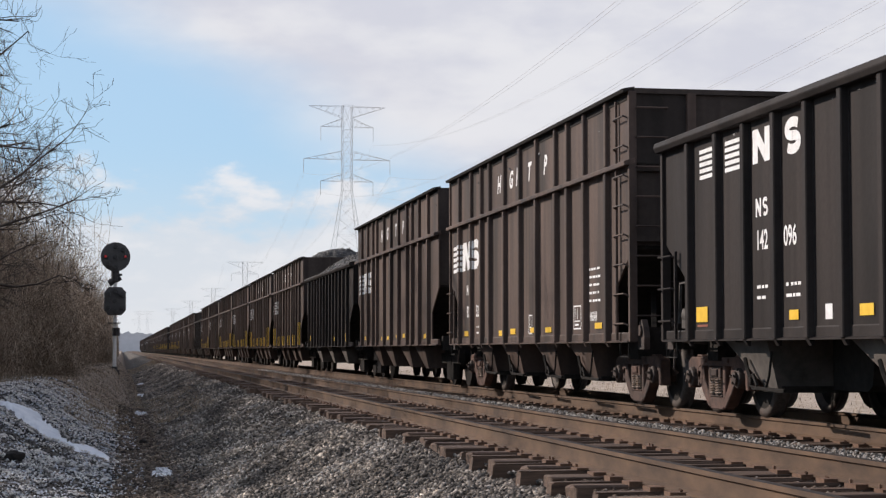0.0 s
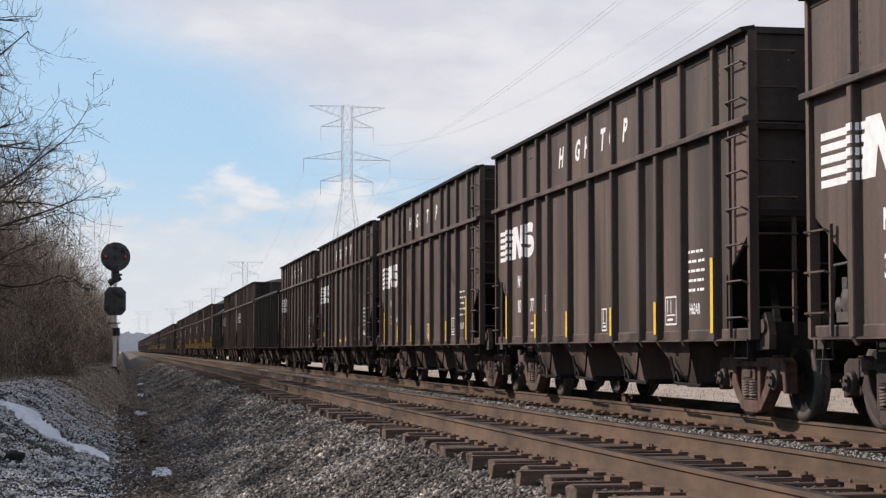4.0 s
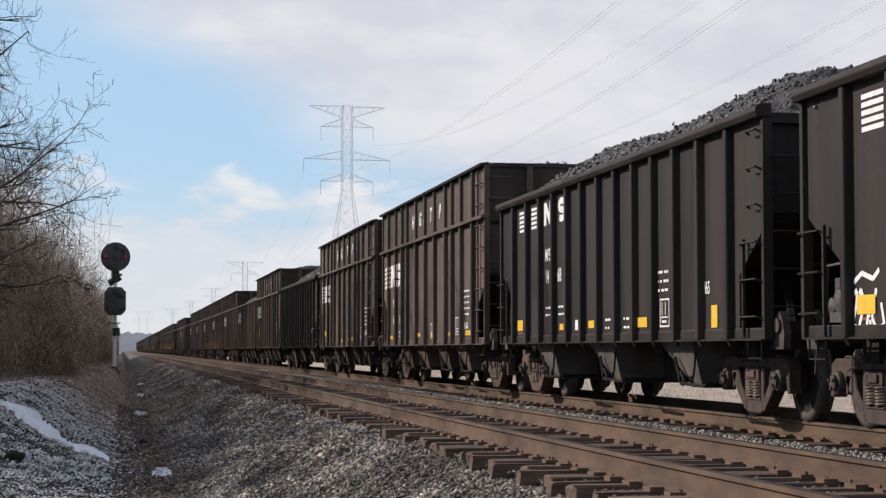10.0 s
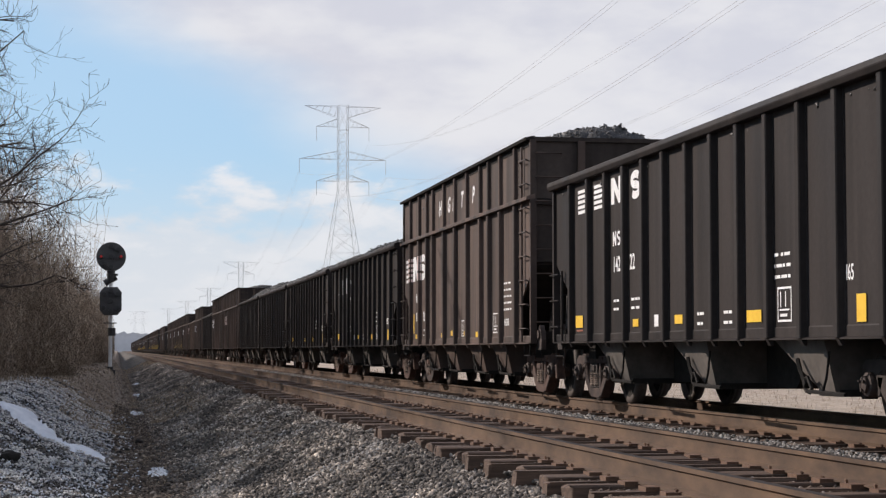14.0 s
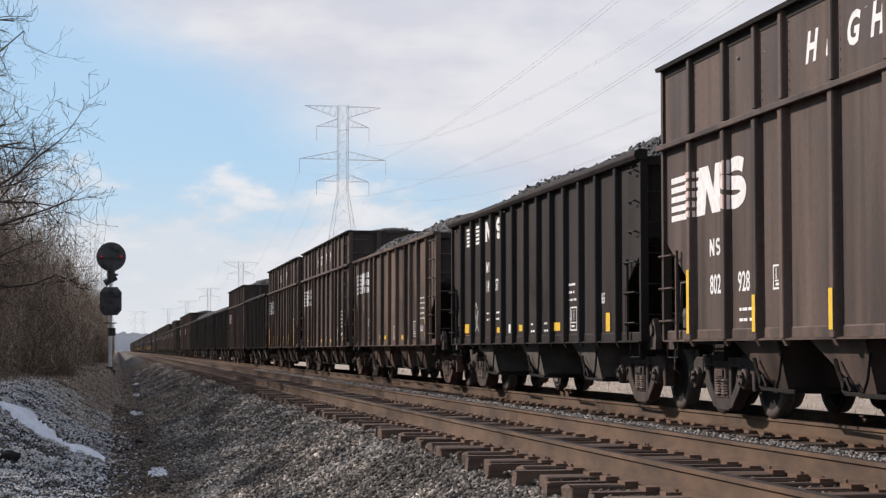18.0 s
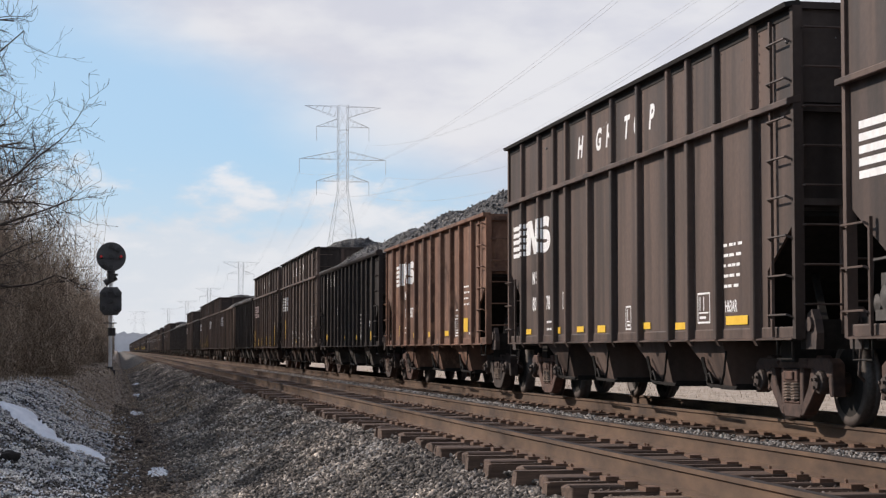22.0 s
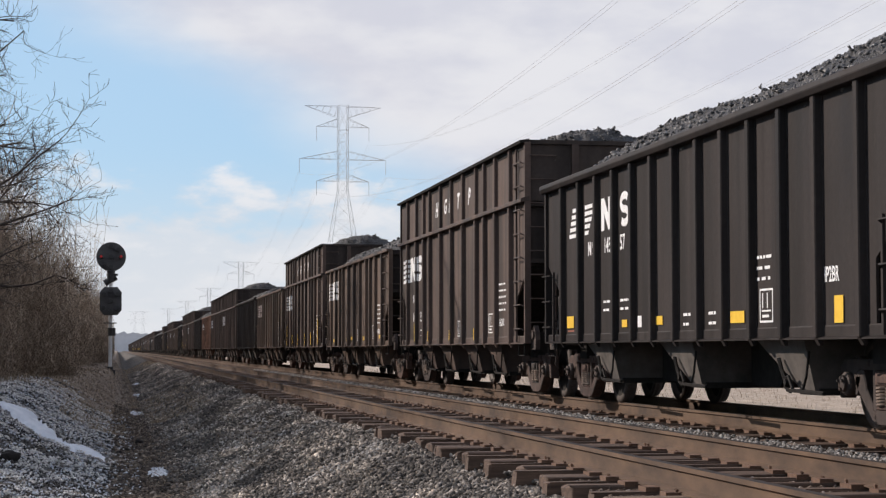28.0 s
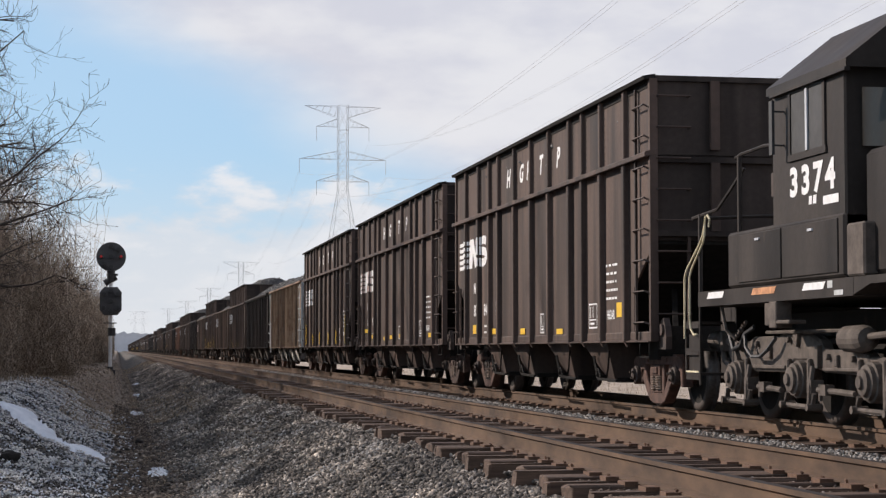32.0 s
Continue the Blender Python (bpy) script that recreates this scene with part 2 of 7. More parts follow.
M_SNOW = plain_mat("old_snow", (0.62, 0.66, 0.72), (0.85, 0.88, 0.92), 3, 0.6, bump=0.4, dist=0.03)
M_LOCO = paint_mat("locomotive_black", (0.026, 0.022, 0.020), (0.060, 0.050, 0.044), (0.085, 0.066, 0.052), 0.55, 0.62, 0.18, streaks=0.35)
M_CHALK = plain_mat("chalky_white_overspray", (0.045, 0.034, 0.027), (0.70, 0.67, 0.62), 1.7, 0.8, random_shift=True)
for stop, at in zip(M_CHALK.node_tree.nodes["Color Ramp"].color_ramp.elements, (0.44, 0.56)):
    stop.position = at
# pale blue-grey, with the haze of distance put into the colour
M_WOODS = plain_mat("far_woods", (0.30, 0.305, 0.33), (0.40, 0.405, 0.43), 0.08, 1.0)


# ---- mesh helpers ----
def box(bm, x0, x1, y0, y1, z0, z1):
    v = [bm.verts.new((x, y, z)) for z in (z0, z1) for x, y in ((x0, y0), (x1, y0), (x1, y1), (x0, y1))]
    for f in ((3, 2, 1, 0), (4, 5, 6, 7), (0, 1, 5, 4), (1, 2, 6, 5), (2, 3, 7, 6), (3, 0, 4, 7)):
        bm.faces.new([v[i] for i in f])


def prism(bm, pts, axis, a, c):
    """Extrude the polygon pts along an axis from a to c; pts are in the other two axes."""
    def at(p, q):
        return {"x": (q, p[0], p[1]), "y": (p[0], q, p[1]), "z": (p[0], p[1], q)}[axis]
    lo, hi = [bm.verts.new(at(p, a)) for p in pts], [bm.verts.new(at(p, c)) for p in pts]
    n = len(pts)
    bm.faces.new(lo)
    bm.faces.new(hi[::-1])
    for i in range(n):
        bm.faces.new((lo[i], hi[i], hi[(i + 1) % n], lo[(i + 1) % n]))


def rod(bm, p, q, r, n=6, r2=None):
    p, q = Vector(p), Vector(q)
    d = (q - p).normalized()
    u = d.orthogonal().normalized()
    w = d.cross(u)
    r2 = r if r2 is None else r2
    lo = [bm.verts.new(p + (u * math.cos(a) + w * math.sin(a)) * r) for a in (2 * math.pi * i / n for i in range(n))]
    hi = [bm.verts.new(q + (u * math.cos(a) + w * math.sin(a)) * r2) for a in (2 * math.pi * i / n for i in range(n))]
    bm.faces.new(lo[::-1])
    bm.faces.new(hi)
    for i in range(n):
        bm.faces.new((lo[i], lo[(i + 1) % n], hi[(i + 1) % n], hi[i]))


def path_rod(bm, pts, r, n=5):
    """One bent bar through the points."""
    pts = [Vector(p) for p in pts]
    u, rings = None, []
    for i, p in enumerate(pts):
        d = (pts[min(i + 1, len(pts) - 1)] - pts[max(i - 1, 0)]).normalized()
        u = d.orthogonal().normalized() if u is None else (u - d * u.dot(d)).normalized()
        w = d.cross(u)
        rings.append([bm.verts.new(p + (u * math.cos(a) + w * math.sin(a)) * r) for a in (2 * math.pi * k / n for k in range(n))])
    for a, c in zip(rings, rings[1:]):
        for k in range(n):
            bm.faces.new((a[k], a[(k + 1) % n], c[(k + 1) % n], c[k]))
    bm.faces.new(rings[0][::-1])
    bm.faces.new(rings[-1])


def lathe(bm, profile, axis="x", n=20, centre=(0, 0, 0)):
    """Turn a profile of (along, radius) round an axis."""
    rings = []
    for t, r in profile:
        ring = []
        for i in range(n):
            a = 2 * math.pi * i / n
            c, s = math.cos(a) * r, math.sin(a) * r
            p = {"x": (t, c, s), "y": (c, t, s), "z": (c, s, t)}[axis]
            ring.append(bm.verts.new(Vector(p) + Vector(centre)))
        rings.append(ring)
    for a, c in zip(rings, rings[1:]):
        for i in range(n):
            bm.faces.new((a[i], a[(i + 1) % n], c[(i + 1) % n], c[i]))
    bm.faces.new(rings[0][::-1])
    bm.faces.new(rings[-1])


def finish(bm, name, mat, bevel=0.0, smooth=False):
    bmesh.ops.recalc_face_normals(bm, faces=bm.faces)
    if bevel:
        bmesh.ops.bevel(bm, geom=[e for e in bm.edges if len(e.link_faces) == 2 and e.calc_face_angle(0) > 0.6],
                        offset=bevel, segments=1, affect="EDGES", clamp_overlap=True)
    me = bpy.data.meshes.new(name)
    bm.to_mesh(me)
    bm.free()
    me.materials.append(mat)
    if smooth:
        for p in me.polygons:
            p.use_smooth = True
    return me


def build(name, mat, fn, bevel=0.0, smooth=False):
    bm = bmesh.new()
    fn(bm)
    return finish(bm, name, mat, bevel, smooth)


def put(name, me, parent=None, loc=(0, 0, 0), rz=0.0, label=""):
    ob = new(name, me)
    ob.parent = parent
    ob.location = loc
    if rz:
        ob.rotation_euler = (0, 0, rz)
    if label:
        tagged(ob, label)
    return ob


def part(name, bm, mat, parent, label=""):
    return put(name, finish(bm, name, mat), parent, label=label)


def empty(name, m=None):
    ob = new(name)
    if m is not None:
        ob.matrix_world = m
    return ob


def soup(name, verts, faces, mat, smooth=False):
    me = bpy.data.meshes.new(name)
    verts, faces = np.asarray(verts, np.float32), np.asarray(faces, np.int32)
    k = faces.shape[1]
    me.vertices.add(len(verts))
    me.vertices.foreach_set("co", verts.ravel())
    me.loops.add(faces.size)
    me.loops.foreach_set("vertex_index", faces.ravel())
    me.polygons.add(len(faces))
    me.polygons.foreach_set("loop_start", np.arange(0, faces.size, k, dtype=np.int32))
    me.polygons.foreach_set("loop_total", np.full(len(faces), k, np.int32))
    me.update(calc_edges=True)
    me.materials.append(mat)
    if smooth:
        me.polygons.foreach_set("use_smooth", np.ones(len(faces), bool))
    return me


def stones(name, xyz, size, mat, seed=1, flat=0.75):
    """Many small broken stones in one mesh: squashed, jittered octahedra."""
    rng = np.random.default_rng(seed)
    base = np.array([(1, 0, 0), (-1, 0, 0), (0, 1, 0), (0, -1, 0), (0, 0, 1), (0, 0, -1)], float)
    tri = np.array([(0, 2, 4), (2, 1, 4), (1, 3, 4), (3, 0, 4), (2, 0, 5), (1, 2, 5), (3, 1, 5), (0, 3, 5)])
    n = len(xyz)
    v = base[None] * rng.uniform(0.55, 1.15, (n, 6, 1)) + rng.normal(0, 0.22, (n, 6, 3))
    a = rng.uniform(0, 2 * np.pi, n)
    c, s = np.cos(a)[:, None], np.sin(a)[:, None]
    x, y = v[..., 0] * c - v[..., 1] * s, v[..., 0] * s + v[..., 1] * c
    t = rng.uniform(-0.7, 0.7, n)[:, None]
    z = v[..., 2] * flat
    y, z = y * np.cos(t) - z * np.sin(t), y * np.sin(t) + z * np.cos(t)
    v = np.stack([x, y, z], -1) * np.asarray(size)[:, None, None] + np.asarray(xyz)[:, None]
    return soup(name, v.reshape(-1, 3), (tri[None] + 6 * np.arange(n)[:, None, None]).reshape(-1, 3), mat)


def smooth01(a, c, v):
    t = np.clip((v - a) / (c - a), 0, 1)
    return t * t * (3 - 2 * t)


def waves(x, y, seed, scale, octaves=4):
    """Cheap rolling noise from summed sines, about -1 to 1."""
    rng = np.random.default_rng(seed)
    out = np.zeros_like(np.asarray(x, float))
    amp = 1.0
    for _ in range(octaves):
        for _ in range(3):
            a, p = rng.uniform(0, 2 * np.pi, 2)
            k = 2 * np.pi / scale * rng.uniform(0.7, 1.4)
            out += amp / 3 * np.sin(k * (np.cos(a) * x + np.sin(a) * y) + p)
        scale *= 0.5
        amp *= 0.55
    return out


# ---- the lie of the land: two tracks on ballast, a ditch, a bank with brush ----
NEAR_X, FAR_X, GAUGE = 4.565, 8.31, 1.505
TIE_TOP = -0.185


def land(x, y):
    x, y = np.asarray(x, float), np.asarray(y, float)
    bed = np.full(x.shape, -0.27)
    # cinder slope from the tie ends down to the ditch
    slope = -0.30 - 0.87 * smooth01(3.32, 0.75, x) + 0.05 * waves(x, y, 3, 5.0)
    across = 0.87 * x - 0.5 * y
    slope = slope + (0.030 * np.sin(4.6 * across + waves(x, y, 51, 6.0, 2)) + 0.02 * np.sin(11 * across)) * smooth01(0.6, 1.4, x) * smooth01(3.3, 2.6, x) * smooth01(60, 40, y)
    z = np.where(x < 3.3, slope, bed)
    far = smooth01(50, 80, y)
    ditch = -1.17 + 0.40 * smooth01(55, 130, y) + 0.035 * waves(x, y, 5, 2.5)
    rise = smooth01(24.0, 47.0, y - 1.6 * x)
    bank = ditch + (1.12 * rise - 0.14 * smooth01(52, 72, y) + 0.10 * far - 0.30 * smooth01(55, 130, y)) * smooth01(0.3, -2.6 + 2.2 * far, x) + 0.06 * waves(x, y, 8, 3.0)
    bank = bank + 0.5 * smooth01(-4, -25, x)
    z = np.where(x < 0.75, np.minimum(slope, np.maximum(ditch, bank)), z)
    z = np.where(x < 0.35, np.maximum(ditch, bank), z)
    # far shoulder and the field beyond
    z = np.where(x > 10.3, -0.27 - 0.75 * smooth01(10.3, 12.6, x) + 0.06 * smooth01(12, 16, x) * waves(x, y, 11, 9.0), z)
    return z


def ground_mat():
    m, nt, b = material("ground", 0.95)
    n, l = nt.nodes.new, nt.links.new
    tc, sep = n("ShaderNodeTexCoord"), n("ShaderNodeSeparateXYZ")
    l(tc.outputs["Object"], sep.inputs[0])
    wob, _ = noise_node(nt, 0.7, (1, 1, 1), 5, 0.65)
    fine, _ = noise_node(nt, 14, (1, 1, 1), 6, 0.75)
    mid, _ = noise_node(nt, 2.2, (1, 0.5, 1), 6, 0.7)

    def zone(a, c):
        sh = n("ShaderNodeMath")
        sh.operation = "MULTIPLY_ADD"
        l(wob, sh.inputs[0])
        sh.inputs[1].default_value = 0.9
        l(sep.outputs["X"], sh.inputs[2])
        r = n("ShaderNodeMapRange")
        r.inputs[1].default_value, r.inputs[2].default_value = a + 0.45, c + 0.45
        l(sh.outputs[0], r.inputs[0])
        return r.outputs[0]
    cinder = ramp_node(nt, fine, [(0.32, (0.020, 0.019, 0.018)), (0.55, (0.085, 0.078, 0.070)), (0.72, (0.17, 0.155, 0.135))])
    bed = ramp_node(nt, fine, [(0.32, (0.018, 0.013, 0.011)), (0.6, (0.070, 0.050, 0.038)), (0.75, (0.15, 0.115, 0.090))])
    weeds = ramp_node(nt, mid, [(0.35, (0.085, 0.066, 0.046)), (0.7, (0.27, 0.21, 0.145))])
    dirt = ramp_node(nt, mid, [(0.32, (0.16, 0.122, 0.092)), (0.50, (0.33, 0.262, 0.202)), (0.66, (0.50, 0.415, 0.335))])
    mud = ramp_node(nt, mid, [(0.3, (0.026, 0.020, 0.016)), (0.55, (0.085, 0.064, 0.048)), (0.75, (0.19, 0.15, 0.115))])
    straw = ramp_node(nt, mid, [(0.3, (0.31, 0.245, 0.185)), (0.7, (0.58, 0.49, 0.395))])
    c = mixed(nt, cinder, weeds, ramp_node(nt, wob, [(0.50, (0, 0, 0)), (0.66, (0.8, 0.8, 0.8))]))
    c = mixed(nt, mud, c, zone(0.35, 1.2))
    left = mixed(nt, cinder, weeds, ramp_node(nt, mid, [(0.5, (0, 0, 0)), (0.7, (0.7, 0.7, 0.7))]))
    frost, _ = noise_node(nt, 9, (1, 0.7, 1), 6, 0.8)
    frost_big, _ = noise_node(nt, 0.55, (1, 0.6, 1), 3, 0.5)
    lay = mixed(nt, (0, 0, 0), ramp_node(nt, frost, [(0.49, (0, 0, 0)), (0.57, (1, 1, 1))]), ramp_node(nt, frost_big, [(0.34, (0, 0, 0)), (0.56, (0.85, 0.85, 0.85))]))
    reach = n("ShaderNodeMapRange")
    reach.inputs[1].default_value, reach.inputs[2].default_value, reach.inputs[3].default_value, reach.inputs[4].default_value = 47, 57, 1.0, 0.0
    l(sep.outputs["Y"], reach.inputs[0])
    left = mixed(nt, dirt, mixed(nt, left, (0.62, 0.66, 0.72), lay), reach.outputs[0])
    c = mixed(nt, left, c, zone(-0.1, 0.4))
    c = mixed(nt, weeds, c, zone(-3.4, -2.2))
    c = mixed(nt, c, bed, zone(2.8, 3.3))
    c = mixed(nt, c, straw, zone(10.6, 12.0))
    l(c, b.inputs["Base Color"])
    bumped(nt, b, fine, 0.9, 0.06)
    return m


def lines(*spans):
    out = [np.linspace(a, c, n, endpoint=False) for a, c, n in spans]
    return np.concatenate(out + [[spans[-1][1]]])


def ground():
    xs = lines((-3000, -300, 6), (-300, -40, 10), (-40, -6, 20), (-6, 12.8, 150), (12.8, 40, 24), (40, 400, 14), (400, 3000, 6))
    ys = lines((-400, -20, 8), (-20, 12, 16), (12, 70, 240), (70, 160, 110), (160, 500, 40), (500, 4500, 20))
    gx, gy = np.meshgrid(xs, ys)
    v = np.stack([gx, gy, land(gx, gy)], -1).reshape(-1, 3)
    i = np.arange(len(ys) - 1)[:, None] * len(xs) + np.arange(len(xs) - 1)[None]
    f = np.stack([i, i + 1, i + len(xs) + 1, i + len(xs)], -1).reshape(-1, 4)
    return tagged(new("ground", soup("ground", v, f, ground_mat(), True)), "cinder and mud ground with ditch and dry grass field", "ground", kind="structure")


ground()


# ---- the two tracks ----
RAIL_PROFILE = ((-0.036, 0.0), (0.036, 0.0), (0.036, -0.032), (0.010, -0.046), (0.009, -0.150), (0.070, -0.172), (0.070, -0.184), (-0.070, -0.184), (-0.070, -0.172), (-0.009, -0.150), (-0.010, -0.046), (-0.036, -0.032))


def rail_mesh(y0, y1):
    """A rolled rail with its worn top bright."""
    def fn(bm):
        prism(bm, RAIL_PROFILE, "y", y0, y1)
    me = build("rail", M_RAIL, fn)
    me.materials.append(M_RAILTOP)
    me.materials.append(M_RAILHEAD)
    for p in me.polygons:
        if p.normal.z > 0.9 and p.center.z > -0.02:
            p.material_index = 1
        elif p.center.z > -0.006 and abs(p.normal.y) < 0.5:
            p.material_index = 2
    return me


def track(name, x, near, far, shown_ties, label):
    t = tagged(empty(name, pose(x, 0, 0)), label, "railway track", kind="structure")
    me = rail_mesh(-60, 1800)
    for s in (-1, 1):
        put("rail", me, t, (s * GAUGE / 2, 0, 0))

    def tie(bm):
        box(bm, -1.3, 1.3, -0.11, 0.11, -0.17, 0.0)
    variants = []
    for k in range(4):
        bm = bmesh.new()
        tie(bm)
        bmesh.ops.bevel(bm, geom=bm.edges[:], offset=0.012, segments=1, affect="EDGES")
        rng = random.Random(k)
        for v in bm.verts:
            v.co += Vector((rng.uniform(-0.03, 0.03) if abs(v.co.x) > 1.2 else 0, rng.uniform(-0.012, 0.012), rng.uniform(-0.012, 0.012)))
        variants.append(finish(bm, "tie", M_TIE))

    def plate(bm, k):
        r = random.Random(k + 90)
        box(bm, -0.17, 0.17, -0.09, 0.09, -0.02, 0.018)
        for sx in (-1, 1):
            for sy in (-0.055, 0.055):
                if r.random() < 0.5:
                    x, y, z = sx * r.uniform(0.085, 0.14), sy + r.uniform(-0.02, 0.02), r.uniform(0.025, 0.042)
                    rod(bm, (x, y, 0.01), (x - sx * 0.008, y, z), 0.012, 4)
                    rod(bm, (x, y, z - 0.010), (x - sx * 0.008, y, z + 0.003), 0.016, 5)
    plates = [build("tie_plate", M_PLATE, lambda bm: plate(bm, k)) for k in range(6)]
    rng = random.Random(hash(len(name)))
    rng.seed(len(name))
    y = near
    n = 0
    while n < shown_ties:
        ob = put("tie", variants[n % 4], t, (rng.uniform(-0.09, 0.09), y, TIE_TOP + rng.uniform(-0.02, 0.004)), rng.uniform(-0.022, 0.022))
        for s in (-1, 1):
            if y < near + 27:
                put("tie_plate", plates[rng.randrange(6)], t, (s * GAUGE / 2, y + rng.uniform(-0.02, 0.02), TIE_TOP), rng.uniform(-0.07, 0.07) + (math.pi if rng.random() < 0.5 else 0))
        y += 0.53 + rng.uniform(-0.025, 0.025)
        n += 1
    # the ties farther on, in one mesh
    ys = np.concatenate([np.arange(y, far, 0.53), np.arange(-20, near, 0.53)])
    base = np.array([(x_, y_, z_) for z_ in (-0.17, 0) for x_, y_ in ((-1.3, -0.11), (1.3, -0.11), (1.3, 0.11), (-1.3, 0.11))])
    v = base[None] + np.stack([np.zeros(len(ys)), ys, np.full(len(ys), TIE_TOP)], -1)[:, None]
    q = np.array([(3, 2, 1, 0), (4, 5, 6, 7), (0, 1, 5, 4), (1, 2, 6, 5), (2, 3, 7, 6), (3, 0, 4, 7)])
    f = (q[None] + 8 * np.arange(len(ys))[:, None, None]).reshape(-1, 4)
    ob = put("distant_ties", soup("distant_ties", v.reshape(-1, 3), f, M_TIE), t)
    tagged(ob, kind="stuff")
    return t


track("track_1", NEAR_X, 12.0, 260, 150, "rusty rails on dark weathered wooden ties")
track("track_2", FAR_X, 12.0, 200, 70, "rusty rails of the loaded track in ballast")


# ---- loose ballast ----
def scatter(name, n, xr, yr, size, mat, seed, label, category, keep=None, power=1.6, lift=0.0, flat=0.75):
    rng = np.random.default_rng(seed)
    x = rng.uniform(*xr, n)
    y = yr[0] + (yr[1] - yr[0]) * rng.uniform(0, 1, n) ** power
    if keep is not None:
        k = keep(x, y, rng)
        x, y = x[k], y[k]
    s = rng.uniform(*size, len(x)) * (1 + 0.012 * np.maximum(y - 20, 0))
    z = land(x, y) + s * 0.25 + lift
    ob = new(name, stones(name, np.stack([x, y, z], -1), s, mat, seed, flat))
    return tagged(ob, label, category, kind="stuff")


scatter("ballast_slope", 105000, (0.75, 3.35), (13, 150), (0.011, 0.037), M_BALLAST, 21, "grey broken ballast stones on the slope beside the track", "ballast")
scatter("ballast_between", 22000, (5.55, 7.0), (12, 90), (0.014, 0.034), M_CLEAN_STONE, 22, "pale clean ballast stones between the two tracks", "ballast", lift=0.07)
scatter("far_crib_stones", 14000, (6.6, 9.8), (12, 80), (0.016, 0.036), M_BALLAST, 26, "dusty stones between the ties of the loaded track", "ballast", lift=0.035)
scatter("crib_stones", 30000, (3.38, 5.75), (12, 80), (0.010, 0.028), M_CRIB, 23, "brown dusty stones and dirt between the ties", "ballast", lift=0.038)


def off_snow(x, y, rng):
    """Leave the long snow strip and the mud of the ditch bottom bare of stones."""
    mid = 32.9 - 1.55 * x
    strip = (x < -0.15) & (x > -3.6) & (np.abs(y - mid) < 1.15 + 0.15 * np.sin(5 * x))
    frost = waves(x, y, 41, 2.5, 3) + rng.normal(0, 0.35, len(x)) > -0.25
    return ~strip & frost & (y < 55 + 4 * waves(x, y, 63, 3.0, 3))


def sun_streaks(x, y, rng):
    """Keeps slanting streaks that stand in for bands of sun on the slope."""
    across = 0.87 * x - 0.5 * y
    return np.sin(2.1 * across + 1.2 * waves(x, y, 55, 7.0, 2)) + 0.5 * waves(x, y, 57, 1.5, 3) + rng.normal(0, 0.25, len(x)) > 0.75


scatter("washed_stones", 30000, (0.95, 3.1), (20, 95), (0.012, 0.034), M_CLEAN_STONE, 29, "pale stones laid in streaks as bands of sun on the slope", "ballast", keep=sun_streaks, power=1.4, lift=0.012)


def frosted(x, y, rng):
    """Crumbs of frozen snow in patches round the snow strip, thinner farther off."""
    mid = 32.9 - 1.55 * x
    near = 1.25 * np.exp(-((y - mid - 8.0) / 11.0) ** 2) - 0.9 * smooth01(30, 25, y)
    patch = 2.2 * waves(x, y, 44, 0.9, 4) + 0.7 * waves(x, y, 46, 4.0, 2)
    strip = (x < -0.2) & (np.abs(y - mid - 0.3) < 0.75)
    return (patch + 0.55 * near + rng.normal(0, 0.22, len(x)) > 0.12) & (y < 54 + 4 * waves(x, y, 61, 3.0, 3)) & (x < 0.12 - 1.3 * rng.random(len(x)) ** 2 + 0.25 * waves(x, y, 48, 2.2, 3)) & ~strip


scatter("frost_crumbs", 70000, (-5.2, 0.75), (23, 72), (0.010, 0.030), M_FROST, 27, "crumbs of old snow among the dark stones of the bank", "snow", keep=frosted, power=1.3, lift=0.012)
scatter("ditch_clods", 11000, (-0.1, 1.05), (22, 62), (0.010, 0.042), M_CLOD, 33, "dark brown clods and litter in the ditch bottom", "mud", lift=0.004, flat=0.6)
scatter("far_ditch_stones", 7000, (-1.6, 1.0), (56, 150), (0.012, 0.026), M_DIRT, 35, "tan clods of dirt along the ditch", "stones", lift=0.004)
scatter("bank_stones", 9000, (-5.0, 0.85), (44, 140), (0.011, 0.028), M_DIRT, 25, "tan dirt and stones on the bank by the signal", "stones")
scatter("cinders", 64000, (-5.0, 0.35), (22, 60), (0.011, 0.030), M_CINDER, 24, "dark cinders with bits of snow on the bank", "cinders", keep=off_snow)


# ---- the coal train ----
# Car space: y along the train with the leading end at +y, the side that faces the camera at -x, z = 0 on the rail head.
SIDE, RIB_OUT = 1.58, 1.663
SILL, LEDGE, HIGH = 0.905, 3.32, 4.31
AFTER = {"high": 0.26, "low": 0.26, "rust": 0.66, "tan": 0.0, "plain": 0.0}
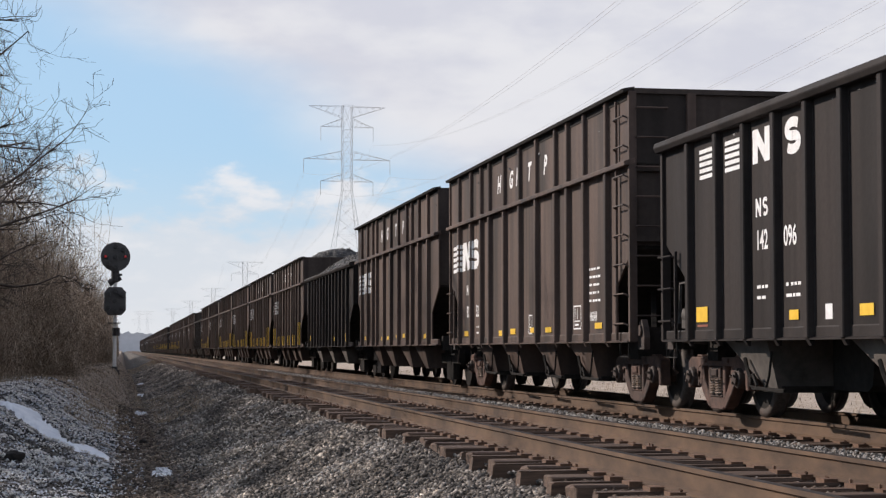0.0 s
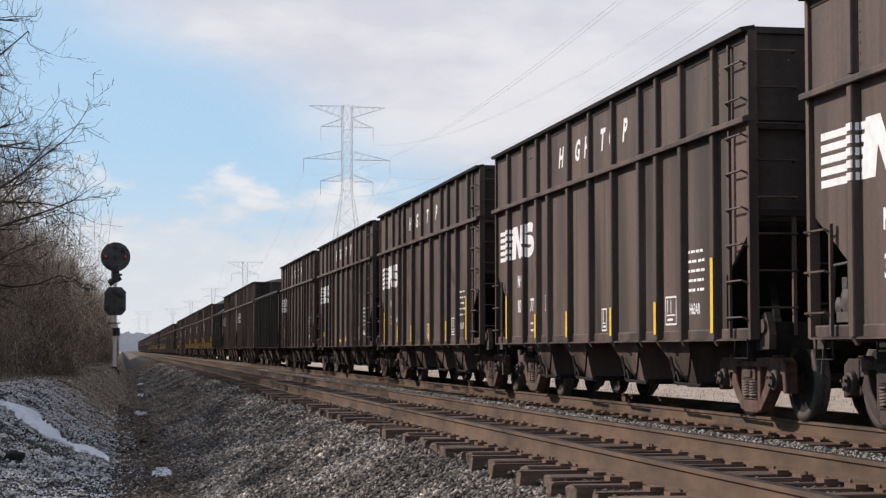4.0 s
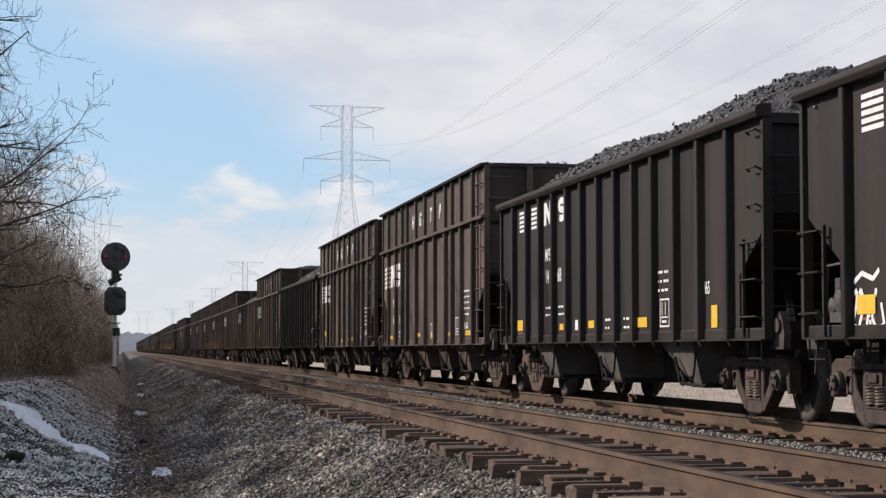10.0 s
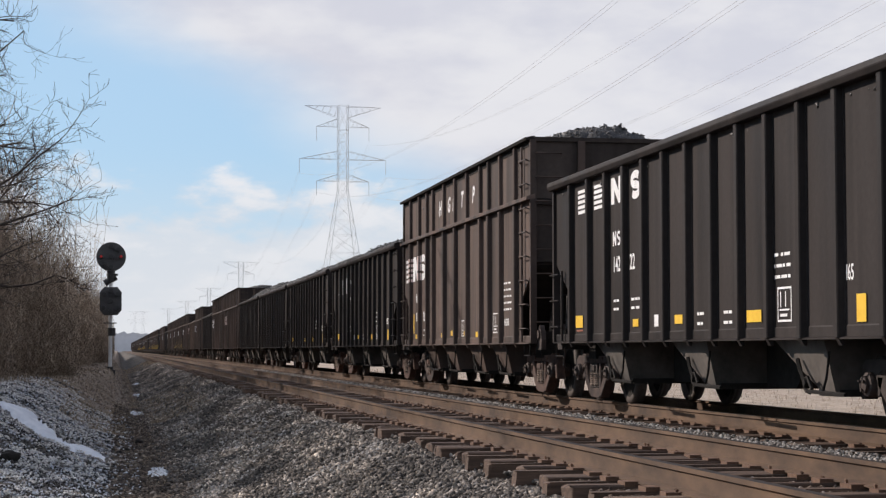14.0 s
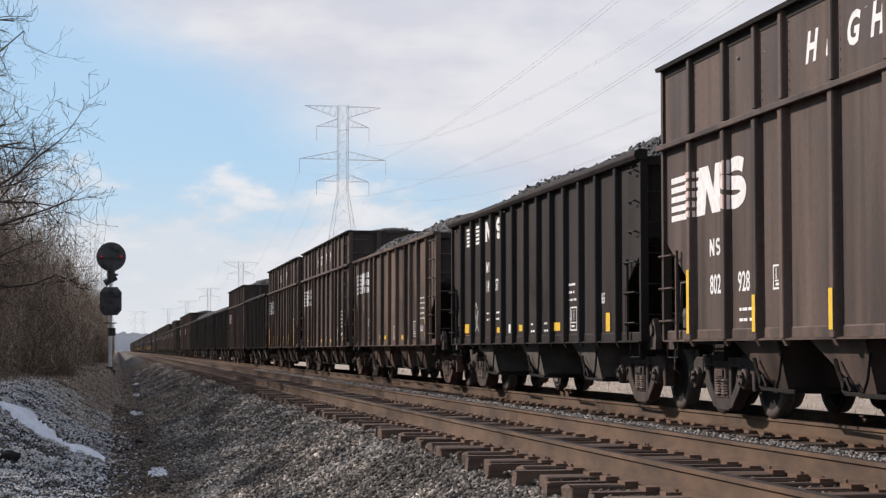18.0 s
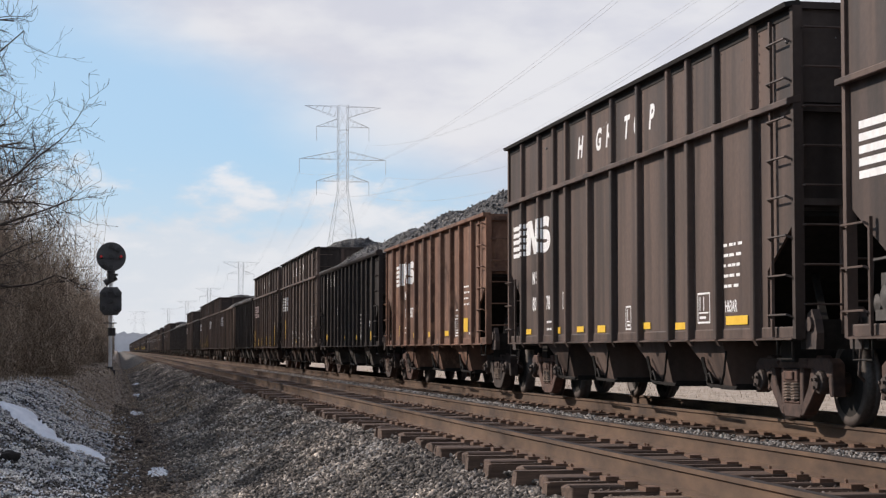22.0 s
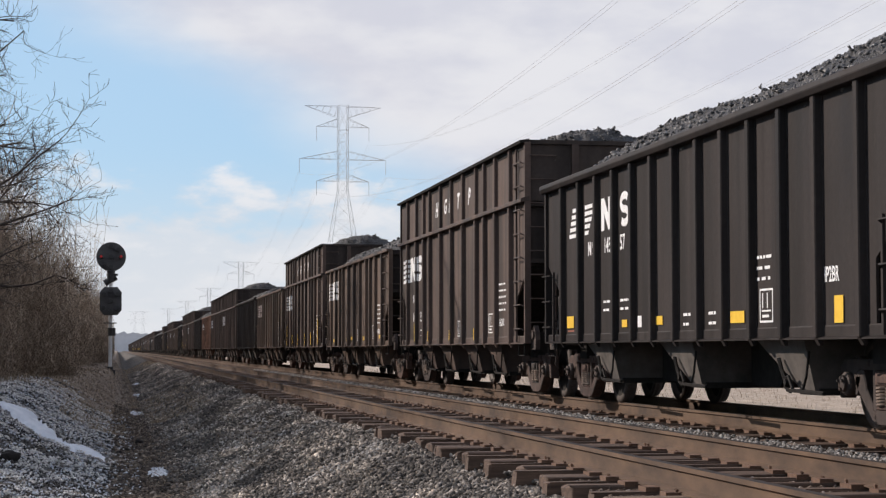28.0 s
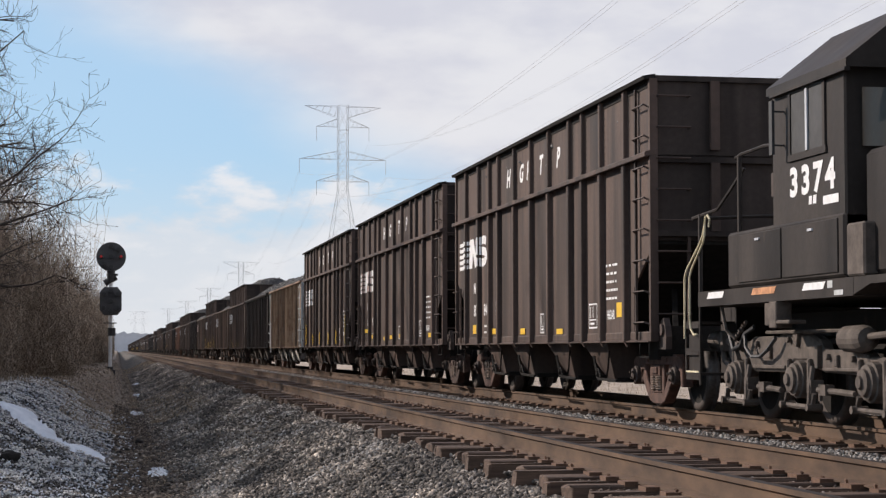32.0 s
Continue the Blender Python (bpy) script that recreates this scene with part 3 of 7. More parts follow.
STYLES = {
    "high": dict(half=6.85, trucks=(6.12, -5.40), top=LEDGE, ribs=(0, 1.28, 2.62, 3.42, 4.45, 5.7), rib_w=0.066, chutes=(-3.70, -1.40, 1.40, 3.70)),
    "low": dict(half=6.85, trucks=(6.12, -5.40), top=LEDGE, ribs=(0, 1.28, 2.62, 3.42, 4.45, 5.7), rib_w=0.066, chutes=(-3.70, -1.40, 1.40, 3.70)),
    "rust": dict(half=6.40, trucks=(5.85, -5.00), top=LEDGE, ribs=(0.5, 1.7, 2.85, 3.85, 5.1), rib_w=0.060, chutes=(-3.2, 0.12, 3.5)),
    "plain": dict(half=6.85, trucks=(6.28, -5.08), top=3.33, ribs=(0, 0.94, 1.85, 2.76, 3.70, 4.66, 5.72), rib_w=0.062, chutes=(-3.45, 0.22, 3.92)),
    "tan": dict(half=7.1, trucks=(6.40, -5.45), top=3.36, ribs=(0, 0.86, 1.72, 2.58, 3.44, 4.3, 5.16, 6.0), rib_w=0.045, chutes=(-3.40, -1.10, 1.70, 4.0)),
}
MESHES = {}


def mesh_of(key, mat, fn, bevel=0.0, smooth=False):
    k = (key, mat.name)
    if k not in MESHES:
        MESHES[k] = build(key if isinstance(key, str) else key[0], mat, fn, bevel, smooth)
    return MESHES[k]


def rib_offsets(st):
    return sorted({s * r for r in st["ribs"] for s in (-1, 1)})


def side_sheet(bm, st, side):
    h, top = st["half"], st["top"]
    x0, x1 = sorted((side * SIDE, side * (SIDE - 0.03)))
    a, c = h, h - 0.88
    prism(bm, ((-c, SILL + 0.02), (c, SILL + 0.02), (c, 1.64), (a, 2.14), (a, top), (-a, top), (-a, 2.14), (-c, 1.62)), "x", x0, x1)


def end_wall(bm, st, end):
    h, top = st["half"], st["top"]
    y0, y1 = sorted((end * (h - 0.05), end * (h - 0.09)))
    box(bm, -SIDE + 0.032, SIDE - 0.032, y0, y1, 2.2, top)


def end_brace(bm, st, end, z0, z1, x):
    h = st["half"]
    box(bm, x - 0.06, x + 0.06, *sorted((end * (h - 0.018), end * (h + 0.05))), z0, z1)


def end_bar(bm, st, end, z):
    h = st["half"]
    box(bm, -SIDE + 0.04, SIDE - 0.04, *sorted((end * (h - 0.046), end * (h + 0.03))), z, z + 0.07)


def slope_sheet(bm, st, end):
    h = st["half"]
    y = [end * v for v in (h - 0.09, h - 2.55)]
    prism(bm, ((y[0], 2.2), (y[1], SILL + 0.02), (y[1], SILL - 0.02), (y[0], 2.15)), "x", -SIDE + 0.04, SIDE - 0.04)


def side_sill(bm, st, side):
    h = st["half"]
    prism(bm, tuple((side * x, z) for x, z in ((SIDE - 0.06, SILL - 0.012), (SIDE + 0.06, SILL - 0.012), (SIDE + 0.06, SILL + 0.004), (SIDE + 0.008, SILL + 0.018), (SIDE + 0.008, SILL + 0.11), (SIDE + 0.002, SILL + 0.125), (SIDE - 0.035, SILL + 0.125), (SIDE - 0.06, SILL))), "y", -h + 0.05, h - 0.05)


def top_chord(bm, st, side, style):
    h, top = st["half"], st["top"]
    if style == "high":
        prism(bm, tuple((side * x, z) for x, z in ((SIDE - 0.04, top - 0.03), (RIB_OUT + 0.035, top - 0.055), (RIB_OUT + 0.035, top + 0.01), (SIDE - 0.04, top + 0.06))), "y", -h - 0.04, h + 0.04)
    elif style == "plain":
        prism(bm, tuple((side * x, z) for x, z in ((SIDE - 0.05, top - 0.06), (RIB_OUT + 0.02, top - 0.06), (RIB_OUT + 0.05, top), (RIB_OUT + 0.04, top + 0.06), (RIB_OUT - 0.03, top + 0.09), (SIDE - 0.05, top + 0.085))), "y", -h - 0.05, h + 0.05)
    else:
        box(bm, *sorted((side * (SIDE - 0.05), side * (RIB_OUT + 0.02))), -h - 0.03, h + 0.03, top - 0.05, top + 0.02)


def rib(bm, w, z0, z1, depth):
    # a pressed hat section with rounded shoulders and a thin welded foot
    prism(bm, ((0.0, -w - 0.030), (-0.008, -w - 0.028), (-0.010, -w - 0.004), (-depth + 0.012, -w + 0.006), (-depth, -w + 0.018), (-depth, w - 0.018), (-depth + 0.012, w - 0.006), (-0.010, w + 0.004), (-0.008, w + 0.028), (0.0, w + 0.030)), "z", z0, z1)


def gusset(bm, w):
    prism(bm, ((0.0, SILL - 0.07), (-0.03, SILL - 0.07), (-0.07, SILL), (0.0, SILL)), "y", -w, w)


def end_post(bm, st, side, end, top):
    h = st["half"]
    box(bm, *sorted((side * (SIDE + 0.045), side * (SIDE - 0.06))), *sorted((end * (h + 0.035), end * (h - 0.045))), SILL, top)


def ladder(bm, st, side, end, top):
    """The upright of a side ladder."""
    x, y = side * (SIDE + 0.055), end * (st["half"] - 0.60)
    box(bm, *sorted((x - side * 0.02, x + side * 0.012)), y - 0.022, y + 0.022, SILL + 0.02, top - 0.1 if side * end > 0 and top != STYLES["plain"]["top"] else 2.0)


def ladder_rung(bm, st, side, end, reach=0.60):
    h = st["half"]
    x = side * (SIDE + 0.055)
    y_in, y_out = end * (h - reach), end * (h - 0.02)
    path_rod(bm, [(x, y_in, 0), (x + side * 0.05, y_in + end * 0.03, 0.028), (x + side * 0.05, y_out - end * 0.03, 0.028), (x, y_out, 0)], 0.013, 5)


def rung_heights(top):
    return [1.12 + 0.40 * i for i in range(int((top - 1.24) / 0.40) + 1)]


def end_grab(bm, st, side, end):
    """The upright that carries the grab irons round the corner, on the end of the car."""
    h = st["half"]
    box(bm, *sorted((side * (SIDE - 0.50), side * (SIDE - 0.46))), *sorted((end * (h - 0.04), end * (h + 0.01))), SILL + 0.05, 2.3)


def grab_iron(bm, st, side, end):
    h = st["half"]
    ye = end * (h + 0.10)
    path_rod(bm, [(side * (SIDE - 0.05), end * (h + 0.02), 0), (side * (SIDE - 0.05), ye, 0), (side * (SIDE - 0.48), ye, 0), (side * (SIDE - 0.48), end * (h - 0.04), 0)], 0.013, 5)


def add_ladders(car, st, style, s, e, mat, wall_top):
    """A full ladder at the trailing corner, low grabs at the leading one, and grab irons round the end."""
    full = s * e > 0
    up = put("ladder", mesh_of(("ladder", style, s, e), mat, lambda bm: ladder(bm, st, s, e, wall_top)), car)
    post = put("end_grab", mesh_of(("end_grab", style, s, e), mat, lambda bm: end_grab(bm, st, s, e)), car)
    rung = mesh_of(("rung", style, s, e), mat, lambda bm: ladder_rung(bm, st, s, e))
    small = mesh_of(("small_rung", style, s, e), mat, lambda bm: ladder_rung(bm, st, s, e, 0.36))
    iron = mesh_of(("grab_iron", style, s, e), mat, lambda bm: grab_iron(bm, st, s, e))
    for z in rung_heights(wall_top if full else 2.1):
        put("rung", small if style == "plain" and z > 2.0 else rung, up, (0, 0, z))
    for z in rung_heights(wall_top - 0.1):
        put("grab_iron", iron, post, (0, 0, z + 0.13))


def stirrup(bm, st, side, end):
    h = st["half"]
    x = side * (SIDE + 0.02)
    y0, y1 = end * (h - 0.55), end * (h - 0.12)
    path_rod(bm, [(x, y0, SILL + 0.02), (x, y0, 0.70), (x, y1, 0.70), (x, y1, SILL + 0.02)], 0.011, 5)


def chute(bm, y):
    top = [(y + 0.98, SILL), (y - 0.42, SILL)]
    bot = [(y - 0.06, 0.37), (y - 0.42, 0.37)]
    lo = [bm.verts.new((x, q[0], q[1])) for x, q in ((-1.34, bot[0]), (1.34, bot[0]), (1.34, bot[1]), (-1.34, bot[1]))]
    hi = [bm.verts.new((x, q[0], q[1])) for x, q in ((-1.46, top[0]), (1.46, top[0]), (1.46, top[1]), (-1.46, top[1]))]
    bm.faces.new(lo[::-1])
    bm.faces.new(hi)
    for i in range(4):
        bm.faces.new((lo[i], lo[(i + 1) % 4], hi[(i + 1) % 4], hi[i]))


def hopper_box(bm):
    """The hopper's body behind its chute, coloured near black for deep shade."""
    prism(bm, ((-0.45, SILL), (-1.62, SILL), (-1.50, 0.42), (-1.40, 0.36), (-0.45, 0.36)), "x", -0.72, 0.72)


def chute_gate(bm, y):
    """The door, its latch levers and hinges at the foot of a chute."""
    prism(bm, ((y + 0.12, 0.33), (y - 0.46, 0.33), (y - 0.46, 0.40), (y + 0.12, 0.42)), "x", -1.30, 1.30)
    for x in (-1.46, 1.46):
        path_rod(bm, [(x, y + 0.06, 0.42), (x, y + 0.22, 0.58), (x, y + 0.30, 0.70)], 0.024, 5)
        path_rod(bm, [(x, y - 0.36, 0.36), (x, y - 0.48, 0.52), (x, y - 0.56, 0.78)], 0.014, 5)
        rod(bm, (x, y + 0.05, 0.375), (x, y - 0.95, 0.36), 0.022, 5)
        path_rod(bm, [(x, y - 0.10, 0.40), (x, y + 0.02, 0.52), (x, y + 0.12, 0.50), (x, y + 0.10, 0.40), (x, y - 0.04, 0.36)], 0.020, 5)
        rod(bm, (x - 0.03, y + 0.06, 0.46), (x + 0.03, y + 0.06, 0.46), 0.034, 8)


def centre_sill(bm, st):
    h = st["half"]
    box(bm, -0.17, 0.17, -h + 0.2, h - 0.2, 0.62, 0.96)
    for e in (-1, 1):
        box(bm, -SIDE + 0.1, SIDE - 0.1, *sorted((e * (h - 0.02), e * (h - 0.20))), 0.80, 1.10)
        y = st["trucks"][0 if e > 0 else 1]
        box(bm, -1.15, 1.15, y - 0.2, y + 0.2, 0.66, 0.92)
        for s in (-1, 1):
            path_rod(bm, [(s * 1.25, e * (h - 0.12), 1.05), (s * 0.9, e * (h - 1.3), 1.66)], 0.05, 4)


def coupler(bm):
    box(bm, -0.09, 0.09, -0.45, 0.20, 0.74, 0.92)
    prism(bm, ((-0.16, 0.20), (0.16, 0.20), (0.19, 0.46), (0.05, 0.60), (-0.10, 0.50), (-0.19, 0.36)), "z", 0.68, 0.98)


def jacking_plate(bm):
    """The cast corner piece on the end sill, with its pulling eye."""
    prism(bm, ((-0.16, 0.80), (0.10, 0.80), (0.14, 0.98), (0.06, 1.16), (-0.05, 1.20), (-0.13, 1.10), (-0.18, 0.96)), "x", -1.50, -1.42)
    lathe(bm, [(-1.53, 0.045), (-1.53, 0.075), (-1.49, 0.075), (-1.49, 0.045)], "x", 12, (0, -0.03, 1.05))


def air_hose(bm):
    """The rubber brake hose that hangs beside the coupler, and its angle cock."""
    path_rod(bm, [(-0.42, 0.02, 0.80), (-0.44, 0.16, 0.72), (-0.42, 0.30, 0.46), (-0.36, 0.46, 0.30), (-0.28, 0.62, 0.30)], 0.030, 6)
    box(bm, -0.47, -0.37, -0.05, 0.08, 0.76, 0.86)


def cut_lever(bm):
    """The uncoupling rod, bent down into a handle at the corner of the car."""
    path_rod(bm, [(0.0, 0.10, 0.98), (-0.75, 0.12, 0.96), (-1.30, 0.16, 0.92), (-1.38, 0.20, 0.86), (-1.40, 0.22, 0.55), (-1.34, 0.24, 0.50)], 0.016, 5)


def brake_gear(bm, st):
    """Two-chambered reservoir, control valve, cylinder and piping on the slope sheet ledge."""
    h = st["half"]
    lathe(bm, [(-1.05, 0.02), (-1.02, 0.13), (-0.95, 0.17), (0.0, 0.17), (0.08, 0.13), (0.10, 0.02)], "x", 12, (0, h - 0.85, 1.42))
    lathe(bm, [(-1.47, 0.03), (-1.45, 0.12), (-1.40, 0.15), (-1.16, 0.15), (-1.12, 0.10), (-0.98, 0.10)], "x", 12, (0, h - 0.50, 1.27))
    lathe(bm, [(-1.44, 0.02), (-1.42, 0.09), (-1.30, 0.11), (-1.10, 0.11)], "x", 10, (0, h - 0.24, 1.22))
    box(bm, -1.46, -1.10, h - 0.72, h - 0.30, 1.06, 1.16)
    box(bm, -1.40, -1.18, h - 0.42, h - 0.30, 1.30, 1.50)
    path_rod(bm, [(-1.3, h - 0.5, 1.1), (-1.44, h - 0.3, 0.90), (-0.4, h - 0.3, 0.84)], 0.026, 5)
    path_rod(bm, [(-1.05, h - 0.8, 1.5), (-1.32, h - 0.65, 1.66), (-1.44, h - 0.20, 1.62), (-1.44, h - 0.14, 1.12)], 0.022, 5)
    path_rod(bm, [(-1.30, h - 0.25, 1.16), (-1.42, h - 0.10, 1.02), (-1.36, h + 0.05, 0.98)], 0.018, 5)


def brake_wheel(bm, st):
    h = st["half"]
    lathe(bm, [(h + 0.05, 0.26), (h + 0.07, 0.28), (h + 0.09, 0.26), (h + 0.08, 0.24)], "y", 16, (0.55, 0, 2.75))
    for k in range(3):
        a = k * math.pi / 3
        rod(bm, (0.55 + math.cos(a) * 0.25, h + 0.07, 2.75 + math.sin(a) * 0.25), (0.55 - math.cos(a) * 0.25, h + 0.07, 2.75 - math.sin(a) * 0.25), 0.014, 4)
    box(bm, 0.42, 0.68, h - 0.05, h + 0.05, 2.45, 2.85)


def extension(bm, st, side):
    h = st["half"]
    x0, x1 = sorted((side * (SIDE + 0.012), side * (SIDE - 0.018)))
    box(bm, x0, x1, -h + 0.02, h - 0.02, LEDGE + 0.02, HIGH - 0.02)


def extension_cap(bm, st, side):
    h = st["half"]
    prism(bm, tuple((side * x, z) for x, z in ((SIDE - 0.04, HIGH - 0.03), (RIB_OUT + 0.03, HIGH - 0.045), (RIB_OUT + 0.045, HIGH), (SIDE - 0.04, HIGH + 0.03))), "y", -h - 0.02, h + 0.02)
    box(bm, *sorted((side * (SIDE + 0.012), side * (SIDE + 0.022))), -h + 0.05, h - 0.05, HIGH - 0.13, HIGH - 0.045)


def extension_end(bm, st, end):
    h = st["half"]
    box(bm, -SIDE, SIDE, *sorted((end * (h - 0.02), end * (h - 0.05))), LEDGE - 0.02, HIGH)


def rivets(bm, ys, x, z0, z1, step):
    for y in ys:
        z = z0
        while z < z1:
            box(bm, x - 0.006, x, y - 0.009, y + 0.009, z - 0.009, z + 0.009)
            z += step


# trucks
def bolster(bm):
    box(bm, -1.0, 1.0, -0.20, 0.20, 0.44, 0.60)
    rod(bm, (0, 0, 0.58), (0, 0, 0.64), 0.2, 10)
    for s in (-1, 1):
        box(bm, s * 1.0 - 0.08, s * 1.0 + 0.05, -0.21, 0.21, 0.47, 0.62)
        path_rod(bm, [(s * 0.75, -0.36, 0.40), (s * -0.75, -0.36, 0.40)], 0.05, 5)
        path_rod(bm, [(s * 0.75, 0.36, 0.40), (s * -0.75, 0.36, 0.40)], 0.05, 5)


def side_frame(bm):
    """One cast side frame: top chord, spring window, columns, raking arms and the jaws over the bearings."""
    for p in (((-1.13, 0.50), (-1.13, 0.65), (-1.02, 0.705), (1.02, 0.705), (1.13, 0.65), (1.13, 0.50), (0.80, 0.52), (0.62, 0.595), (-0.62, 0.595), (-0.80, 0.52)),
              ((-0.30, 0.13), (-0.22, 0.065), (0.22, 0.065), (0.30, 0.13), (0.26, 0.215), (-0.26, 0.215))):
        prism(bm, p, "x", -0.075, 0.075)
    for s in (-1, 1):
        for p in (((0.82, 0.55), (0.56, 0.61), (0.47, 0.40), (0.25, 0.18), (0.25, 0.075), (0.34, 0.10), (0.52, 0.24), (0.70, 0.40)),
                  ((0.225, 0.19), (0.325, 0.19), (0.325, 0.61), (0.225, 0.61)),
                  ((1.13, 0.52), (1.15, 0.31), (1.06, 0.31), (1.03, 0.52)),
                  ((0.60, 0.54), (0.70, 0.34), (0.76, 0.34), (0.75, 0.54))):
            prism(bm, tuple((s * y, z) for y, z in p), "x", -0.075, 0.075)
        prism(bm, tuple((s * y, z) for y, z in ((0.86, 0.705), (0.62, 0.705), (0.68, 0.735), (0.80, 0.735))), "x", -0.06, 0.06)
        box(bm, -0.095, -0.06, s * 0.43 - 0.05, s * 0.43 + 0.05, 0.63, 0.69)


def bolster_end(bm):
    """The end of the bolster in the spring window, with its gib and wear plate."""
    box(bm, -0.10, 0.06, -0.215, 0.215, 0.445, 0.585)
    box(bm, -0.125, -0.095, -0.13, 0.13, 0.47, 0.56)
    box(bm, -0.085, 0.06, -0.22, 0.22, 0.215, 0.245)


def bearing(bm):
    """Roller bearing cup with its end cap and three cap screws."""
    lathe(bm, [(0.06, 0.10), (0.05, 0.125), (-0.10, 0.125), (-0.125, 0.115), (-0.135, 0.085), (-0.165, 0.08), (-0.175, 0.03)], "x", 14)
    for k in range(3):
        a = 2 * math.pi * k / 3 + 0.5
        rod(bm, (-0.16, 0.055 * math.cos(a), 0.055 * math.sin(a)), (-0.19, 0.055 * math.cos(a), 0.055 * math.sin(a)), 0.018, 6)
    box(bm, -0.07, 0.07, -0.13, 0.13, 0.10, 0.16)


def springs(bm):
    for y in (-0.11, 0.11):
        turns, n = 6, 12
        path_rod(bm, [(-0.04 + 0.075 * math.cos(2 * math.pi * k / n), y + 0.085 * math.sin(2 * math.pi * k / n), 0.25 + 0.195 * k / (turns * n)) for k in range(turns * n + 1)], 0.0135, 5)


def axle(bm):
    rod(bm, (-1.05, 0, 0.457), (1.05, 0, 0.457), 0.075, 10)
    for s in (-1, 1):
        rod(bm, (s * 0.62, 0, 0.457), (s * 0.90, 0, 0.457), 0.11, 10)


def wheel(bm):
    # plate, rim, tread and inner flange of a 36-inch wheel
    lathe(bm, [(-0.065, 0.36), (-0.070, 0.40), (-0.062, 0.457), (0.02, 0.462), (0.055, 0.468), (0.066, 0.485), (0.085, 0.482), (0.09, 0.40), (0.03, 0.37), (0.03, 0.16), (0.08, 0.14), (0.08, 0.09), (-0.08, 0.09), (-0.08, 0.15), (-0.02, 0.18), (-0.03, 0.36)], "x", 28)


def wheel_mesh():
    if "wheel" not in MESHES:
        me = build("wheel", M_DARK, wheel, 0, True)
        me.materials.append(M_TREAD)
        me.materials.append(M_RIM)
        for p in me.polygons:
            c = p.center
            if math.hypot(c.y, c.z) > 0.452 and c.x < 0.05:
                p.material_index = 1
            elif math.hypot(c.y, c.z) > 0.375:
                p.material_index = 2
        MESHES["wheel"] = me
    return MESHES["wheel"]


def add_truck(car, y):
    t = put("truck", mesh_of("truck", M_DARK, bolster), car, (0, y, 0))
    for s in (-1, 1):
        turn = 0 if s < 0 else math.pi
        put("side_frame", mesh_of("side_frame", M_TRUCK, side_frame, 0.012), t, (s * 1.03, 0, 0), turn)
        put("spring", mesh_of("spring", M_SPRING, springs), t, (s * 1.03, 0, 0), turn)
        put("bolster_end", mesh_of("bolster_end", M_TRUCK, bolster_end, 0.01), t, (s * 1.03, 0, 0), turn)
        for a in (-0.889, 0.889):
            put("wheel", wheel_mesh(), t, (s * 0.7525, a, 0.457), turn)
            if s < 0:
                put("bearing", mesh_of("bearing", M_WHEEL, bearing), t, (s * 1.03, a, 0.457), turn)
    for a in (-0.889, 0.889):
        put("axle", mesh_of("axle", M_WHEEL, axle), t, (0, a, 0))


# the load
def coal_mesh(style, seed, heap, base):
    """A lumpy heap, one long mound with dips, inside the side walls."""
    st = STYLES[style]
    h = st["half"] - 0.12
    xs, ys = np.linspace(-1.52, 1.52, 40), np.linspace(-h, h, 170)
    gx, gy = np.meshgrid(xs, ys)
    rng = np.random.default_rng(seed)
    cross = 1 - (np.abs(gx) / 1.52) ** 2.0
    along = smooth01(h, h - 1.5, np.abs(gy)) * (0.92 + 0.08 * np.sin(gy * 0.9 + seed)) + 0.05 * waves(gx, gy, seed, 2.5)
    z = base + heap * cross * along + 0.035 * waves(gx, gy, seed + 5, 0.5, 3) + rng.normal(0, 0.016, gx.shape)
    v = np.stack([gx + rng.normal(0, 0.012, gx.shape), gy + rng.normal(0, 0.012, gx.shape), z], -1).reshape(-1, 3)
    i = np.arange(len(ys) - 1)[:, None] * len(xs) + np.arange(len(xs) - 1)[None]
    f = np.stack([i, i + 1, i + len(xs) + 1, i + len(xs)], -1).reshape(-1, 4)
    return soup("coal_bed", v, f, M_COALBED), v


def coal_lumps(v, seed, n=9500):
    rng = np.random.default_rng(seed + 100)
    p = v[rng.integers(0, len(v), n)] + rng.normal(0, 0.03, (n, 3)) * (1, 1, 0.25) - (0, 0, 0.014)
    return stones("loose_coal", p, rng.uniform(0.018, 0.052, n) * (0.9 + 0.3 * (rng.random(n) > 0.95)), M_COAL, seed, 0.85)


COAL = {}


def load(car, style, variant):
    key = (style, variant)
    if key not in COAL:
        if style == "high":
            heap, base = ((0.30, 3.97), (0.58, 3.96), (0.76, 3.97))[variant]
        else:
            heap, base = ((0.86, 3.27), (0.72, 3.26), (0.10, 3.18), (0.76, 3.28), (0.46, 3.24))[variant]
        bed, v = coal_mesh(style, 7 * variant + len(style), heap, base)
        COAL[key] = (bed, coal_lumps(v, variant + 3))
    bed, lumps = COAL[key]
    b = put("coal_load", bed, car, label="black coal load")
    tagged(put("loose_coal", lumps, b), kind="stuff")


# ---- lettering ----
GLYPHS = {}


